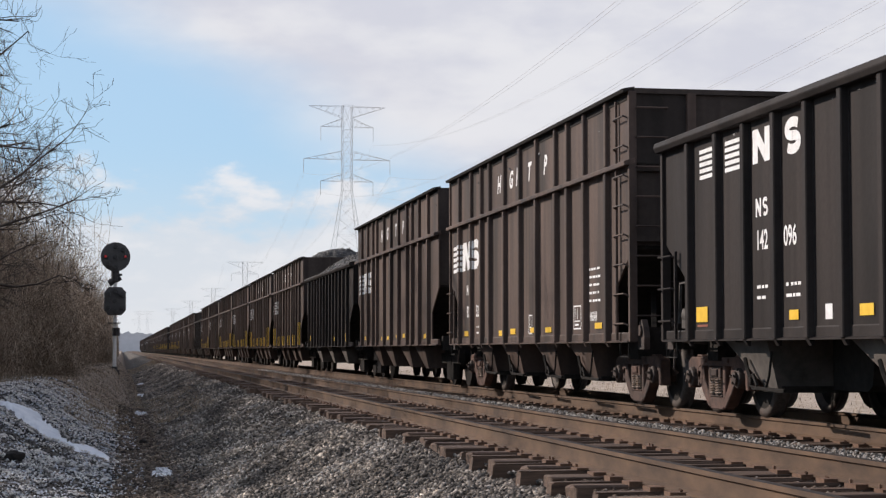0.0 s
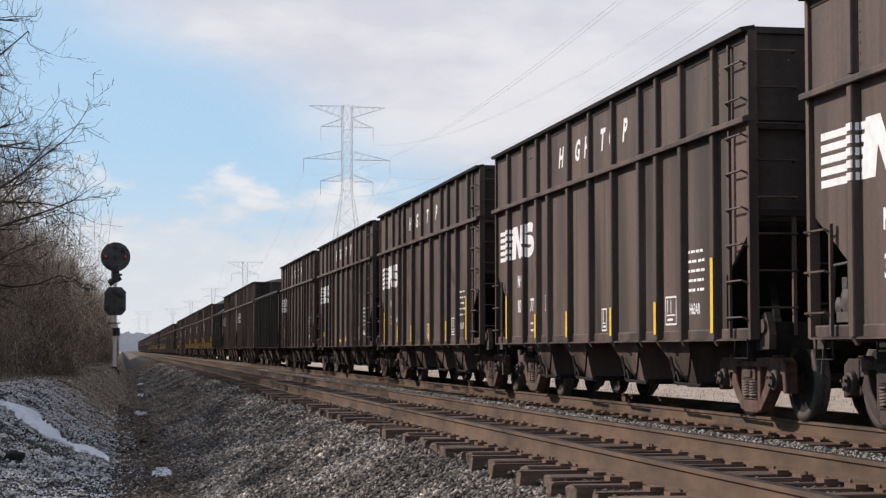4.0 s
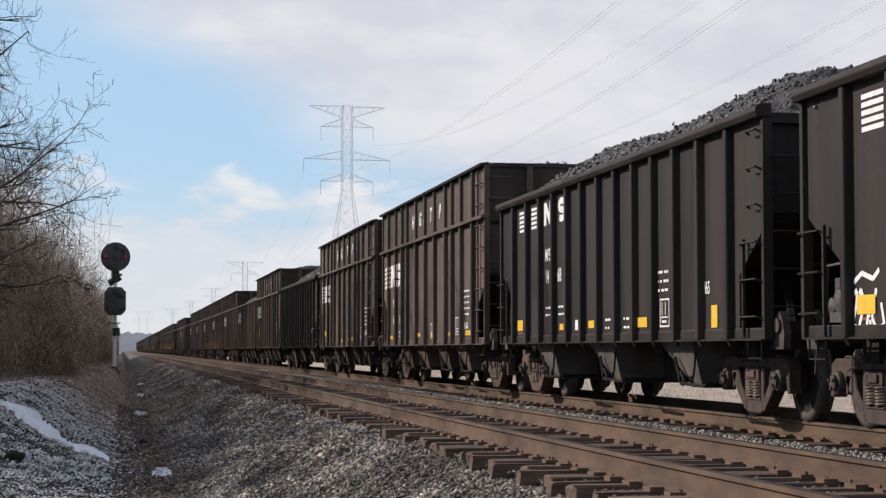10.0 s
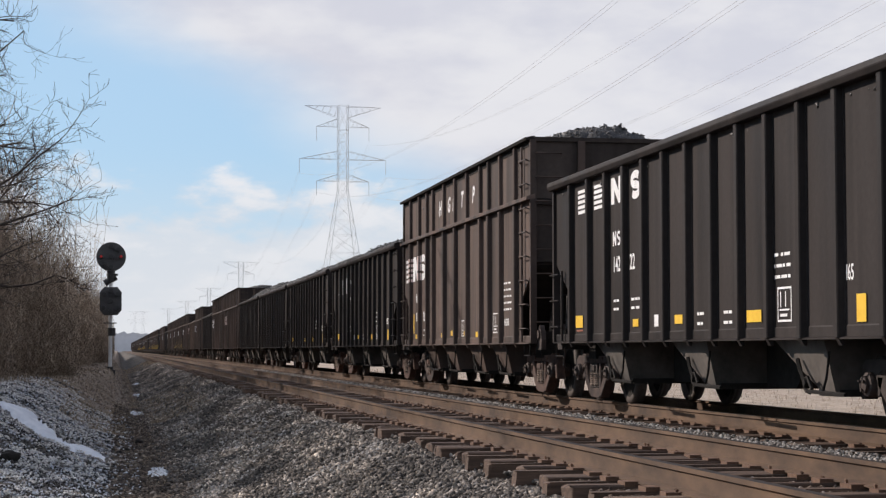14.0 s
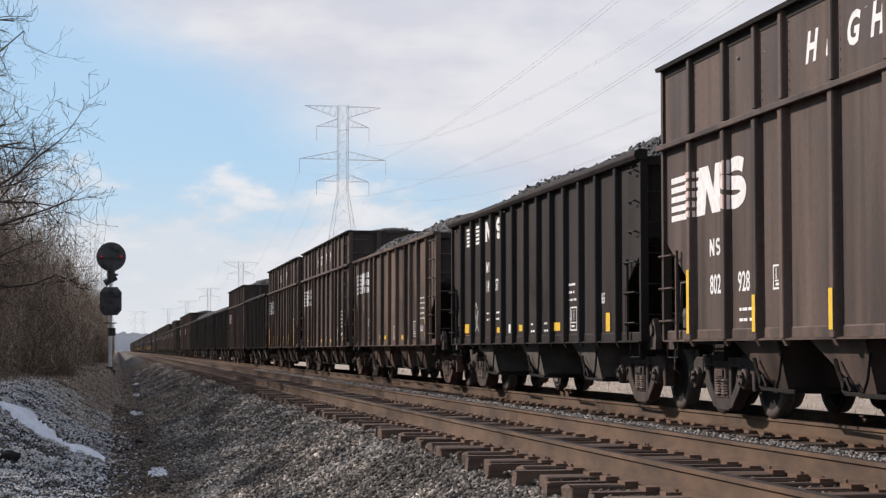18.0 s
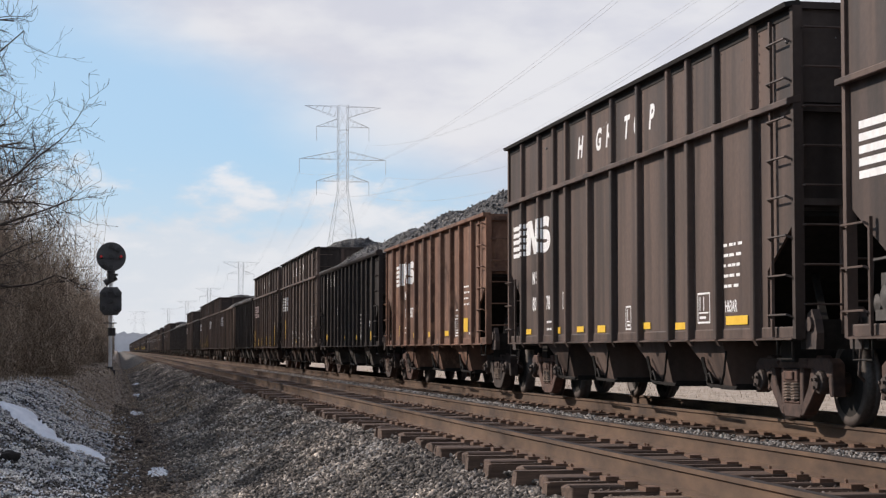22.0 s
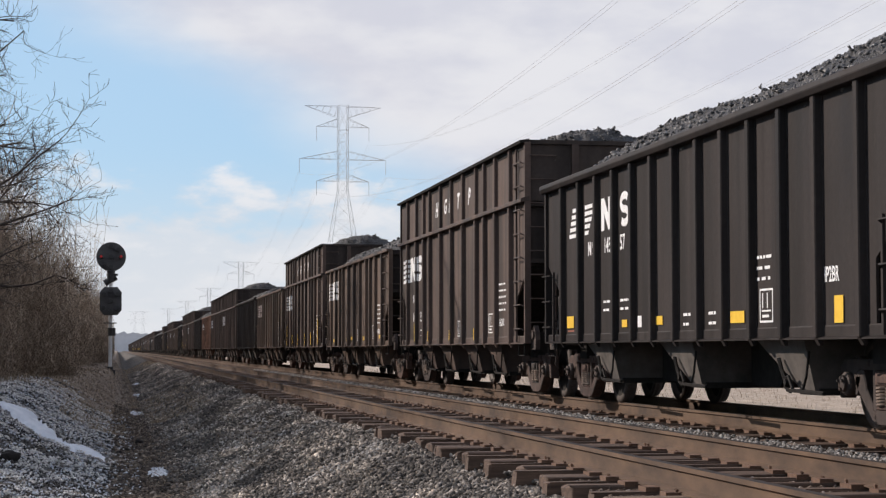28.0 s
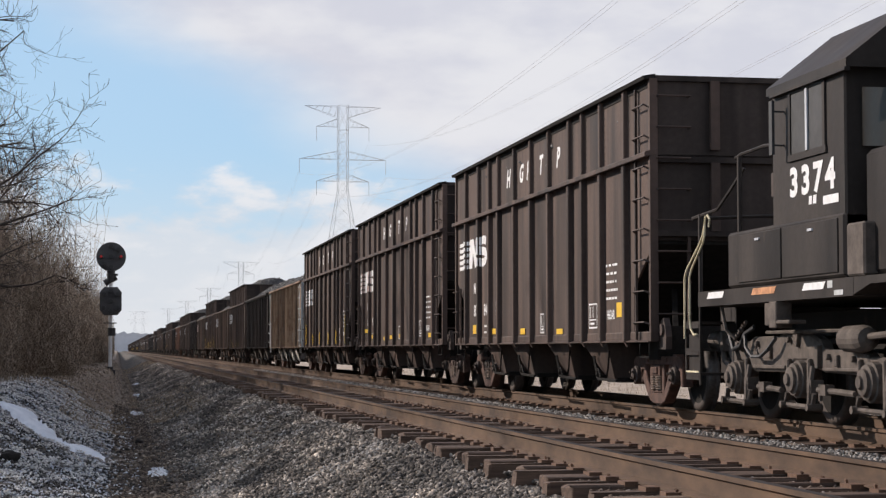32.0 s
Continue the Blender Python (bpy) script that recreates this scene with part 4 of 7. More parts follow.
def letters(text, size, shear=0.0, offset=0.0, spacing=1.0):
    """The outline of a text as verts and faces in its own plane."""
    key = (text, size, shear, offset, spacing)
    if key not in GLYPHS:
        cu = bpy.data.curves.new("stencil", "FONT")
        cu.body, cu.size, cu.shear, cu.offset, cu.space_character = text, size, shear, offset, spacing
        cu.resolution_u = 3
        ob = bpy.data.objects.new("stencil", cu)
        scene.collection.objects.link(ob)
        dg = bpy.context.evaluated_depsgraph_get()
        me = bpy.data.meshes.new_from_object(ob.evaluated_get(dg))
        vs, fs = [tuple(v.co[:2]) for v in me.vertices], [tuple(p.vertices) for p in me.polygons]
        bpy.data.objects.remove(ob)
        bpy.data.curves.remove(cu)
        bpy.data.meshes.remove(me)
        GLYPHS[key] = (vs, fs)
    return GLYPHS[key]


class Sign:
    """Flat paint on the side that faces the camera; s is metres back from the leading end, z the height."""

    def __init__(self, half, x=-(SIDE + 0.004)):
        self.half, self.x, self.v, self.f = half, x, [], []

    def poly(self, pts):
        k = len(self.v)
        x = self.x - 0.0002 * (len(self.f) % 9)
        self.v += [(x, self.half - s, z) for s, z in pts]
        self.f.append(tuple(range(k, k + len(pts))))

    def rect(self, s, z, w, h, lean=0.0):
        self.poly(((s, z), (s + w, z), (s + w + lean * h, z + h), (s + lean * h, z + h)))

    def text(self, text, s, z, height, width=1.0, shear=0.0, offset=0.0, spacing=1.0):
        vs, fs = letters(text, height / 0.72, shear, offset, spacing)
        k = len(self.v)
        self.v += [(self.x, self.half - (s + a * width), z + c) for a, c in vs]
        self.f += [tuple(i + k for i in f) for f in fs]

    def stroke(self, pts, w):
        for (a, c), (d, e) in zip(pts, pts[1:]):
            n = math.hypot(d - a, e - c) or 1
            u, v = -(e - c) / n * w / 2, (d - a) / n * w / 2
            self.poly(((a - u, c - v), (d - u, e - v), (d + u, e + v), (a + u, c + v)))

    def on_ribs(self, ribs_s, w, x, out=None):
        """Carry the paint over the faces and flanks of the ribs that stand in front of it."""
        out = out or self
        foot = self.x - 0.002
        strips = [st for c in ribs_s for st in ((c - w + 0.014, c + w - 0.014, x, x), (c - w - 0.008, c - w + 0.014, foot, x), (c + w - 0.014, c + w + 0.008, x, foot))]
        for v0, f0 in ((list(self.v), list(self.f)),):
            for s0, s1, x0, x1 in strips:
                for f in f0:
                    pts = [(self.half - v0[i][1], v0[i][2]) for i in f]
                    for lim, sign in ((s0, 1), (s1, -1)):
                        cut = []
                        for p, q in zip(pts, pts[1:] + pts[:1]):
                            a, b = sign * (p[0] - lim), sign * (q[0] - lim)
                            if a >= 0:
                                cut.append(p)
                            if a * b < 0:
                                t = a / (a - b)
                                cut.append((p[0] + (q[0] - p[0]) * t, p[1] + (q[1] - p[1]) * t))
                        pts = cut
                        if len(pts) < 3:
                            break
                    if len(pts) >= 3:
                        k = len(out.v)
                        out.v += [(x0 + (x1 - x0) * (s - s0) / (s1 - s0) - 0.004, self.half - s, z) for s, z in pts]
                        out.f.append(tuple(range(k, k + len(pts))))

    def mesh(self, name, mat):
        me = bpy.data.meshes.new(name)
        me.from_pydata(self.v, [], self.f)
        me.update()
        me.materials.append(mat)
        return me


def curl(sg, s, z, w, h, thick, lean):
    """A curled bar: one ribbon that winds from upper right to lower left."""
    pts = []
    for i in range(29):
        t = i / 28
        a = math.radians(35 + 470 * t) if t <= 0.5 else math.radians(90 - 470 * (t - 0.5))
        x, y = 0.5 + 0.5 * math.cos(a), (0.75 if t <= 0.5 else 0.25) + 0.25 * math.sin(a)
        pts.append((thick / 2 + x * (w - thick), thick / 2 + y * (h - thick)))
    lo, hi = [], []
    for i, p in enumerate(pts):
        q0, q1 = pts[max(i - 1, 0)], pts[min(i + 1, len(pts) - 1)]
        n = math.hypot(q1[0] - q0[0], q1[1] - q0[1]) or 1
        ux, uy = -(q1[1] - q0[1]) / n * thick / 2, (q1[0] - q0[0]) / n * thick / 2
        lo.append((p[0] - ux, p[1] - uy))
        hi.append((p[0] + ux, p[1] + uy))
    for i in range(len(pts) - 1):
        sg.poly([(s + x + lean * y, z + y) for x, y in (lo[i], lo[i + 1], hi[i + 1], hi[i])])


def zigzag(sg, s, z, w, h, lean, bar):
    """Two leaning bars joined by a slanting one."""
    def q(*pts):
        sg.poly([(s + x * w + lean * y * h, z + y * h) for x, y in pts])
    q((0, 0), (bar, 0), (bar, 1), (0, 1))
    q((bar, 1), (bar, 0.52), (1 - bar, 0), (1 - bar, 0.48))
    q((1 - bar, 0), (1, 0), (1, 1), (1 - bar, 1))


def emblem_solid(sg, s, z, h):
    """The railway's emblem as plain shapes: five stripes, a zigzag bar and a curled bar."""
    for i in range(5):
        zz, hh = z + h * 0.205 * i, h * 0.13
        e = 1.10 + 0.30 * h * 0.205 * i - 0.05
        sg.poly(((s, zz), (s + e, zz), (s + e + 0.03, zz + hh), (s, zz + hh)))
    zigzag(sg, s + 0.98, z, 0.92, h, 0.22, 0.36)
    curl(sg, s + 1.94, z - 0.01, 0.78, h * 1.03, 0.155, 0.12)


def small_mark(sg, s, z):
    """The owner's mark over the number, as a small zigzag bar and a small curled bar."""
    zigzag(sg, s, z, 0.17, 0.20, 0.0, 0.25)
    curl(sg, s + 0.22, z - 0.003, 0.16, 0.206, 0.042, 0.0)


def emblem_spread(sg, s, slant):
    """The same emblem spread over four panels of a ribbed car."""
    z0, h = (2.47, 0.46) if slant else (2.80, 0.37)
    for k in range(2):
        a = s + k * 0.93
        for i in range(5):
            z = z0 + h * 0.205 * i
            if slant:
                e = 0.56 - 0.09 * (4 - i) if k else 0.42
                a0 = a + (0.05 * i if not k else 0.0)
                sg.poly(((a0, z), (a + e, z), (a + e + 0.03, z + h * 0.13), (a0, z + h * 0.13)))
            else:
                sg.rect(a, z, 0.50, h * 0.13)
    zigzag(sg, s + 1.86, z0, 0.54, h, 0.0, 0.30)
    curl(sg, s + 2.84, z0 - 0.01, 0.46, h * 1.04, 0.105, 0.0)


def data_block(sg, s, z, rows, w, seed):
    rng = random.Random(seed)
    for r in range(rows):
        a = s
        while a < s + w - 0.06:
            b = rng.choice((0.07, 0.12, 0.16))
            sg.rect(a, z - r * 0.115, min(b, s + w - a), 0.034)
            a += b + rng.choice((0.02, 0.03, 0.07))


def frame_box(sg, s, z, w, h, bars=2):
    t = 0.022
    sg.rect(s, z, w, t)
    sg.rect(s, z + h - t, w, t)
    sg.rect(s, z, t, h)
    sg.rect(s + w - t, z, t, h)
    for k in range(bars):
        sg.rect(s + 0.08 + 0.14 * k, z + h * 0.42, 0.025, h * 0.45)
    if bars:
        sg.rect(s + 0.06, z + h * 0.32, w - 0.12, 0.018)
        sg.rect(s + 0.08, z + h * 0.15, w * 0.5, 0.03)


def squiggle(seed, s, z, w, h, loops):
    rng = random.Random(seed)
    pts = []
    for i in range(loops * 6 + 1):
        a = i / (loops * 6)
        pts.append((s + w * a + 0.10 * math.sin(i * 1.7 + seed), z + h * (0.5 + 0.5 * math.sin(i * 1.05 + rng.uniform(-0.4, 0.4)))))
    return pts


def bubble(sg, s, z, w, h, seed):
    """A rounded outline with a few inner strokes, as of spray-painted bubble shapes."""
    rng = random.Random(seed)
    n = 18
    ring = []
    for i in range(n + 1):
        a = 2 * math.pi * (i % n) / n
        k = 1 + 0.16 * math.sin(3 * a + seed) + 0.08 * math.sin(5 * a)
        ring.append((s + w * (0.5 + 0.5 * k * math.cos(a)), z + h * (0.5 + 0.46 * k * math.sin(a))))
    sg.stroke(ring, 0.026)
    for _ in range(3):
        x, y = s + w * rng.uniform(0.25, 0.6), z + h * rng.uniform(0.2, 0.7)
        sg.stroke([(x, y), (x + w * 0.2, y + h * rng.uniform(-0.1, 0.15)), (x + w * 0.15, y + h * 0.2)], 0.02)


def cat_shape(sg, s, z, w, h):
    """A tall sprayed outline with two pointed ears, an eye, and bars for a mouth."""
    n = 9
    side = [(0.10 - 0.10 * math.sin(math.pi * i / (n - 1)) + 0.06 * math.sin(2.2 * math.pi * i / n), i / (n - 1)) for i in range(n)]
    ring = [(s + w * x, z + h * 0.92 * y) for x, y in side]
    ring += [(s + w * x, z + h * y) for x, y in ((0.16, 1.0), (0.34, 0.86), (0.46, 0.90), (0.62, 0.84), (0.78, 1.0), (0.86, 0.90))]
    ring += [(s + w * (1.0 - x), z + h * 0.92 * y) for x, y in side[::-1]]
    sg.stroke(ring + ring[:1], 0.040)
    sg.stroke([(s + w * x, z + h * y) for x, y in ((0.10, 0.56), (0.30, 0.60), (0.46, 0.54), (0.58, 0.66), (0.56, 0.78))], 0.032)
    for k in range(4):
        sg.stroke([(s + w * 0.34, z + h * (0.16 + 0.085 * k)), (s + w * 0.86, z + h * (0.19 + 0.085 * k))], 0.026)


# leading end first: style, paint, digits as they show between the ribs, tape scheme, load variant, extras
CARS = {
    0: ("plain", M_BLACK, "142", "096", "tags", 4, ""),
    1: ("high", M_BROWN_BLACK, "80", "95", "mixed", 0, ""),
    2: ("high", M_BROWN_BLACK, "30", "43", "tapes", 0, ""),
    3: ("high", M_BROWN_BLACK, "30", "44", "bars", 0, ""),
    4: ("high", M_BROWN_BLACK, "80", "77", "bars", 0, ""),
    5: ("high", M_BROWN_BLACK, "30", "41", "thin", 0, ""),
    6: ("low", M_BROWN, "30", "98", "tapes", 1, ""),
    7: ("high", M_BROWN_BLACK, "802", "635", "mixed", 1, ""),
    8: ("plain", M_BLACK, "142", "65", "tags", 0, "faces"),
    9: ("high", M_BROWN_BLACK, "802", "777", "tapes", 0, "scribble"),
    10: ("high", M_BROWN_BLACK, "80", "94", "tapes", 1, ""),
    11: ("plain", M_BLACK, "14", "68", "tags", 0, ""),
    12: ("plain", M_BLACK, "14", "22", "tags", 1, "wildstyle"),
    13: ("plain", M_BLACK, "145", "720", "slant", 1, ""),
    14: ("plain", M_BLACK, "14", "964", "slant", 1, ""),
    15: ("high", M_BROWN_BLACK, "802", "863", "mixed", 2, ""),
    16: ("plain", M_BLACK, "142", "22", "tags", 2, ""),
    17: ("high", M_BROWN_BLACK, "802", "935", "bars", 0, ""),
    18: ("high", M_BROWN_BLACK, "30", "33", "tapes", 1, ""),
    19: ("low", M_BROWN, "301", "09", "tapes", 1, ""),
    20: ("plain", M_BLACK, "149", "57", "tags", 1, "faint"),
    21: ("high", M_BROWN_BLACK, "802", "928", "bars", 0, ""),
    22: ("high", M_BROWN_BLACK, "303", "351", "mixed", 2, "scrawl"),
    23: ("plain", M_BLACK, "14", "747", "tags", 0, ""),
    24: ("rust", M_RUST, "13", "587", "few", 0, ""),
    25: ("high", M_BROWN_BLACK, "80", "78", "tapes", 0, ""),
    26: ("high", M_BROWN_BLACK, "80", "85", "tapes", 2, ""),
    27: ("plain", M_BLACK, "14", "66", "tags", 1, ""),
    28: ("low", M_BROWN, "301", "888", "tapes", 4, ""),
    29: ("high", M_BROWN_BLACK, "802", "603", "bars", 2, ""),
    30: ("low", M_BROWN, "30", "71", "tapes", 1, ""),
    31: ("high", M_BROWN_BLACK, "80", "55", "thin", 2, ""),
    32: ("plain", M_BLACK, "145", "57", "slant", 0, ""),
    33: ("tan", M_TAN, "", "", "patches", 3, ""),
    34: ("high", M_BROWN_BLACK, "80", "86", "bars", 0, ""),
    35: ("high", M_BROWN_BLACK, "80", "94", "tapes", 0, ""),
    36: ("high", M_BROWN_BLACK, "802", "848", "tapes", 1, ""),
}
# metres back from the leading end at which each car's yellow tapes stand, and the taller, bigger and longer ones
TAPE_AT = {
    1: (1.58, 3.54, 4.96, 7.54, 8.75), 2: (3.4, 5.79, 7.25, 9.62), 7: (3.59, 6.26), 9: (3.43, 5.9, 8.44, 9.85), 10: (1.31, 5.6, 7.5, 9.7),
    15: (1.67, 5.05, 6.2, 7.62, 8.84), 19: (4.95, 5.8, 7.7, 8.68, 12.03), 22: (4.87, 5.9, 7.75), 25: (1.28, 3.31, 4.71, 5.9, 8.17, 9.6),
    26: (4.77, 5.89, 7.5, 8.59, 10.67), 28: (3.39,), 35: (2.62, 4.86, 5.93, 7.44, 11.75), 36: (3.43, 5.88, 8.48),
}
TAPE_TALL = {1: (1.20, 1.28, 0.40), 2: (12.0, 1.22, 0.24), 7: (1.27, 1.42, 0.46), 15: (1.39, 1.17, 0.44), 22: (1.40, 1.28, 0.72)}
TAPE_BIG = {2: (0.98, 1.24), 9: (1.25, 1.25), 19: (12.02, 1.36), 28: (1.62, 1.07), 36: (1.67, 1.10)}
TAPE_LONG = {10: (11.6, 1.08), 25: (11.5, 1.07), 35: (1.16, 1.26)}
RUSTED = (6, 10, 15, 21, 28, 35)
AHEAD = "HHPHHHHHHPHHHHHHPHHHHHHHHLHHHPHHHHHPHHHHHHHHPH"
for i, ch in enumerate(AHEAD):
    CARS[-1 - i] = ({"H": "high", "P": "plain", "L": "low"}[ch], M_BLACK if ch == "P" else (M_BROWN if ch == "L" else M_BROWN_BLACK), "80", "52",
                    "bars" if ch == "H" and i in (3, 4, 5, 6, 8, 13, 14, 15, 17, 18, 19, 20, 22, 24) else "tapes", 2 if ch == "H" and i in (3, 10, 17, 23, 30) else (1 if i == 0 else 0), "")
LENGTH = {"rust": 15.274, "high": 15.274, "low": 15.274, "tan": 15.274, "plain": 14.838}
NUDGE = {8: -0.07, 2: -0.10, 3: 0.0, 4: 0.05, 5: -0.13, 14: -0.15, 15: 0.11, 18: -0.30, 20: -0.40, 21: -0.20, 22: -0.38, 23: -0.27, 24: -0.35, 25: 0.09, 26: 0.34, 27: 0.42, 28: 0.28, 29: 0.20, 30: 0.40, 34: -0.18, 35: -0.14, 36: -0.11}


def lead_ends():
    """Where each car's leading end stands at the start, in metres along the line."""
    at = {0: 22.13}
    for k in range(1, 38):
        at[k] = at[k - 1] - LENGTH[CARS[k - 1][0]]
    for k in range(-1, -1 - len(AHEAD), -1):
        at[k] = at[k + 1] + LENGTH[CARS[k][0]]
    return {k: v + NUDGE.get(k, 0.0) for k, v in at.items()}


def run(t):
    """How far the train has run after t seconds: it slows a little."""
    return 17.822 * t - 0.010768 * t * t


LABELS = {
    ("high", M_BROWN_BLACK.name): "dark brown-black coal hopper with tall side extension",
    ("low", M_BROWN.name): "faded brown ribbed coal hopper heaped with coal",
    ("low", M_BROWN_BLACK.name): "dark brown ribbed coal hopper heaped with coal",
    ("rust", M_RUST.name): "rusty red-brown coal hopper heaped with coal",
    ("plain", M_BLACK.name): "black ribbed coal hopper with white spread emblem",
    ("tan", M_TAN.name): "weathered tan coal hopper with white end ladders",
}


def car_body(car, style, mat, full):
    st = STYLES[style]
    h, top = st["half"], st["top"]
    wall_top = HIGH if style == "high" else top
    for s in (-1, 1):
        put("side_sheet", mesh_of(("side_sheet", style, s), mat, lambda bm: side_sheet(bm, st, s)), car)
        put("side_sill", mesh_of(("side_sill", style, s), mat, lambda bm: side_sill(bm, st, s)), car)
        put("top_chord", mesh_of(("top_chord", style, s), mat, lambda bm: top_chord(bm, st, s, style), 0.008), car)
        if style == "high":
            put("extension_panel", mesh_of(("extension_panel", s), mat, lambda bm: extension(bm, st, s)), car)
            put("extension_cap", mesh_of(("extension_cap", s), M_DARK, lambda bm: extension_cap(bm, st, s)), car)
        ys = rib_offsets(st)
        w = st["rib_w"]
        low = mesh_of(("rib", style), mat, lambda bm: (rib(bm, w, SILL + 0.01, top - 0.05, 0.07 if style == "tan" else RIB_OUT - SIDE), gusset(bm, w * 0.6)))
        high = mesh_of(("extension_rib", style), mat, lambda bm: rib(bm, w * 0.85, LEDGE + 0.05, HIGH - 0.04, RIB_OUT - SIDE - 0.02))
        if full and s < 0:
            for y in ys:
                put("rib", low, car, (-SIDE, y, 0))
                if style == "high":
                    put("extension_rib", high, car, (-SIDE - 0.012, y, 0))
        else:
            def all_ribs(bm):
                for y in ys:
                    box(bm, *sorted((s * RIB_OUT, s * SIDE)), y - w, y + w, SILL, top - 0.05)
                    if style == "high":
                        box(bm, *sorted((s * (RIB_OUT - 0.01), s * (SIDE + 0.012))), y - w * 0.7, y + w * 0.7, LEDGE + 0.05, HIGH - 0.04)
            tagged(put("ribs", mesh_of(("ribs", style, s), mat, all_ribs), car), kind="stuff")
    trim = M_GALV if style == "tan" else mat
    for e in (-1, 1):
        end_paint = mat if style in ("tan", "rust") else (M_BLACK if mat is M_BLACK else M_END_DARK)
        put("end_wall", mesh_of(("end_wall", style, e), end_paint, lambda bm: end_wall(bm, st, e)), car)
        if full:
            for x in (-0.75, 0.75):
                put("end_brace", mesh_of(("end_brace", style, e, x), mat, lambda bm: end_brace(bm, st, e, 2.32, top - 0.12, x)), car)
                if style == "high":
                    put("end_brace", mesh_of(("high_end_brace", style, e, x), mat, lambda bm: end_brace(bm, st, e, LEDGE + 0.05, HIGH - 0.05, x)), car)
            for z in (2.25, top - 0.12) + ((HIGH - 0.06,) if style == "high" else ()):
                put("end_bar", mesh_of(("end_bar", style, e, z), end_paint, lambda bm: end_bar(bm, st, e, z)), car)
        put("slope_sheet", mesh_of(("slope_sheet", style, e), M_CHALK if style == "tan" else M_DARK, lambda bm: slope_sheet(bm, st, e)), car)
        if style == "high":
            put("extension_end", mesh_of(("extension_end", e), end_paint, lambda bm: extension_end(bm, st, e)), car)
        if full:
            for s in (-1, 1):
                put("end_post", mesh_of(("end_post", style, s, e), M_GREY_MARK if style == "tan" else mat, lambda bm: end_post(bm, st, s, e, wall_top - 0.03)), car)
                if s < 0:
                    add_ladders(car, st, style, s, e, M_WHITE if style == "tan" else mat, wall_top)
                if s < 0:
                    put("step", mesh_of(("step", style, s, e), M_WHITE if style == "tan" else M_DARK, lambda bm: stirrup(bm, st, s, e)), car)
            turn = 0 if e > 0 else math.pi
            put("coupler", mesh_of("coupler", M_TRUCK, coupler), car, (0, e * (h + 0.02), 0), turn)
            put("air_hose", mesh_of("air_hose", M_SIGNAL, air_hose), car, (0, e * (h + 0.02), 0), turn, "black rubber brake hose")
            put("jacking_plate", mesh_of(("jacking_plate", e), M_WHEEL, lambda bm: jacking_plate(bm)), car, (0, e * (h + 0.10), 0))
            if e > 0:
                put("cut_lever", mesh_of("cut_lever", M_WHEEL, cut_lever), car, (0, h + 0.02, 0), label="worn steel uncoupling lever")
    put("centre_sill", mesh_of(("centre_sill", style), M_DARK, lambda bm: centre_sill(bm, st)), car)
    for y in st["chutes"]:
        put("chute", mesh_of(("chute",), M_CHALK if style == "tan" else (M_DUSTY if mat is M_BLACK else mat), lambda bm: chute(bm, 0.0)), car, (0, y, 0))
        if full:
            put("hopper_box", mesh_of(("hopper_box",), M_DARK, hopper_box), car, (0, y, 0))
            put("chute_gate", mesh_of(("chute_gate",), M_DARK, lambda bm: chute_gate(bm, 0.0)), car, (0, y, 0))
    if full:
        put("brake_gear", mesh_of(("brake_gear", style), M_GRIMY, lambda bm: brake_gear(bm, st)), car)
        put("brake_wheel", mesh_of(("brake_wheel", style), M_DARK, lambda bm: brake_wheel(bm, st)), car)
        if style == "high":
            tagged(put("rivets", mesh_of(("rivets", style), mat, lambda bm: rivets(bm, [y + d for y in rib_offsets(st) for d in (-0.125,)], -SIDE - 0.012, LEDGE + 0.12, HIGH - 0.15, 0.10)), car), kind="stuff")
    for y_truck in st["trucks"]:
        if full:
            add_truck(car, y_truck)
        else:
            def simple(bm):
                bolster(bm)
                for s in (-1, 1):
                    box(bm, s * 1.0 - 0.07, s * 1.0 + 0.07, -1.1, 1.1, 0.50, 0.72)
                    box(bm, s * 1.0 - 0.07, s * 1.0 + 0.07, -0.4, 0.4, 0.14, 0.5)
                    for a in (-0.889, 0.889):
                        rod(bm, (s * 0.69, a, 0.457), (s * 0.82, a, 0.457), 0.457, 14)
            put("truck", mesh_of("far_truck", M_DARK, simple), car, (0, y_truck, 0))


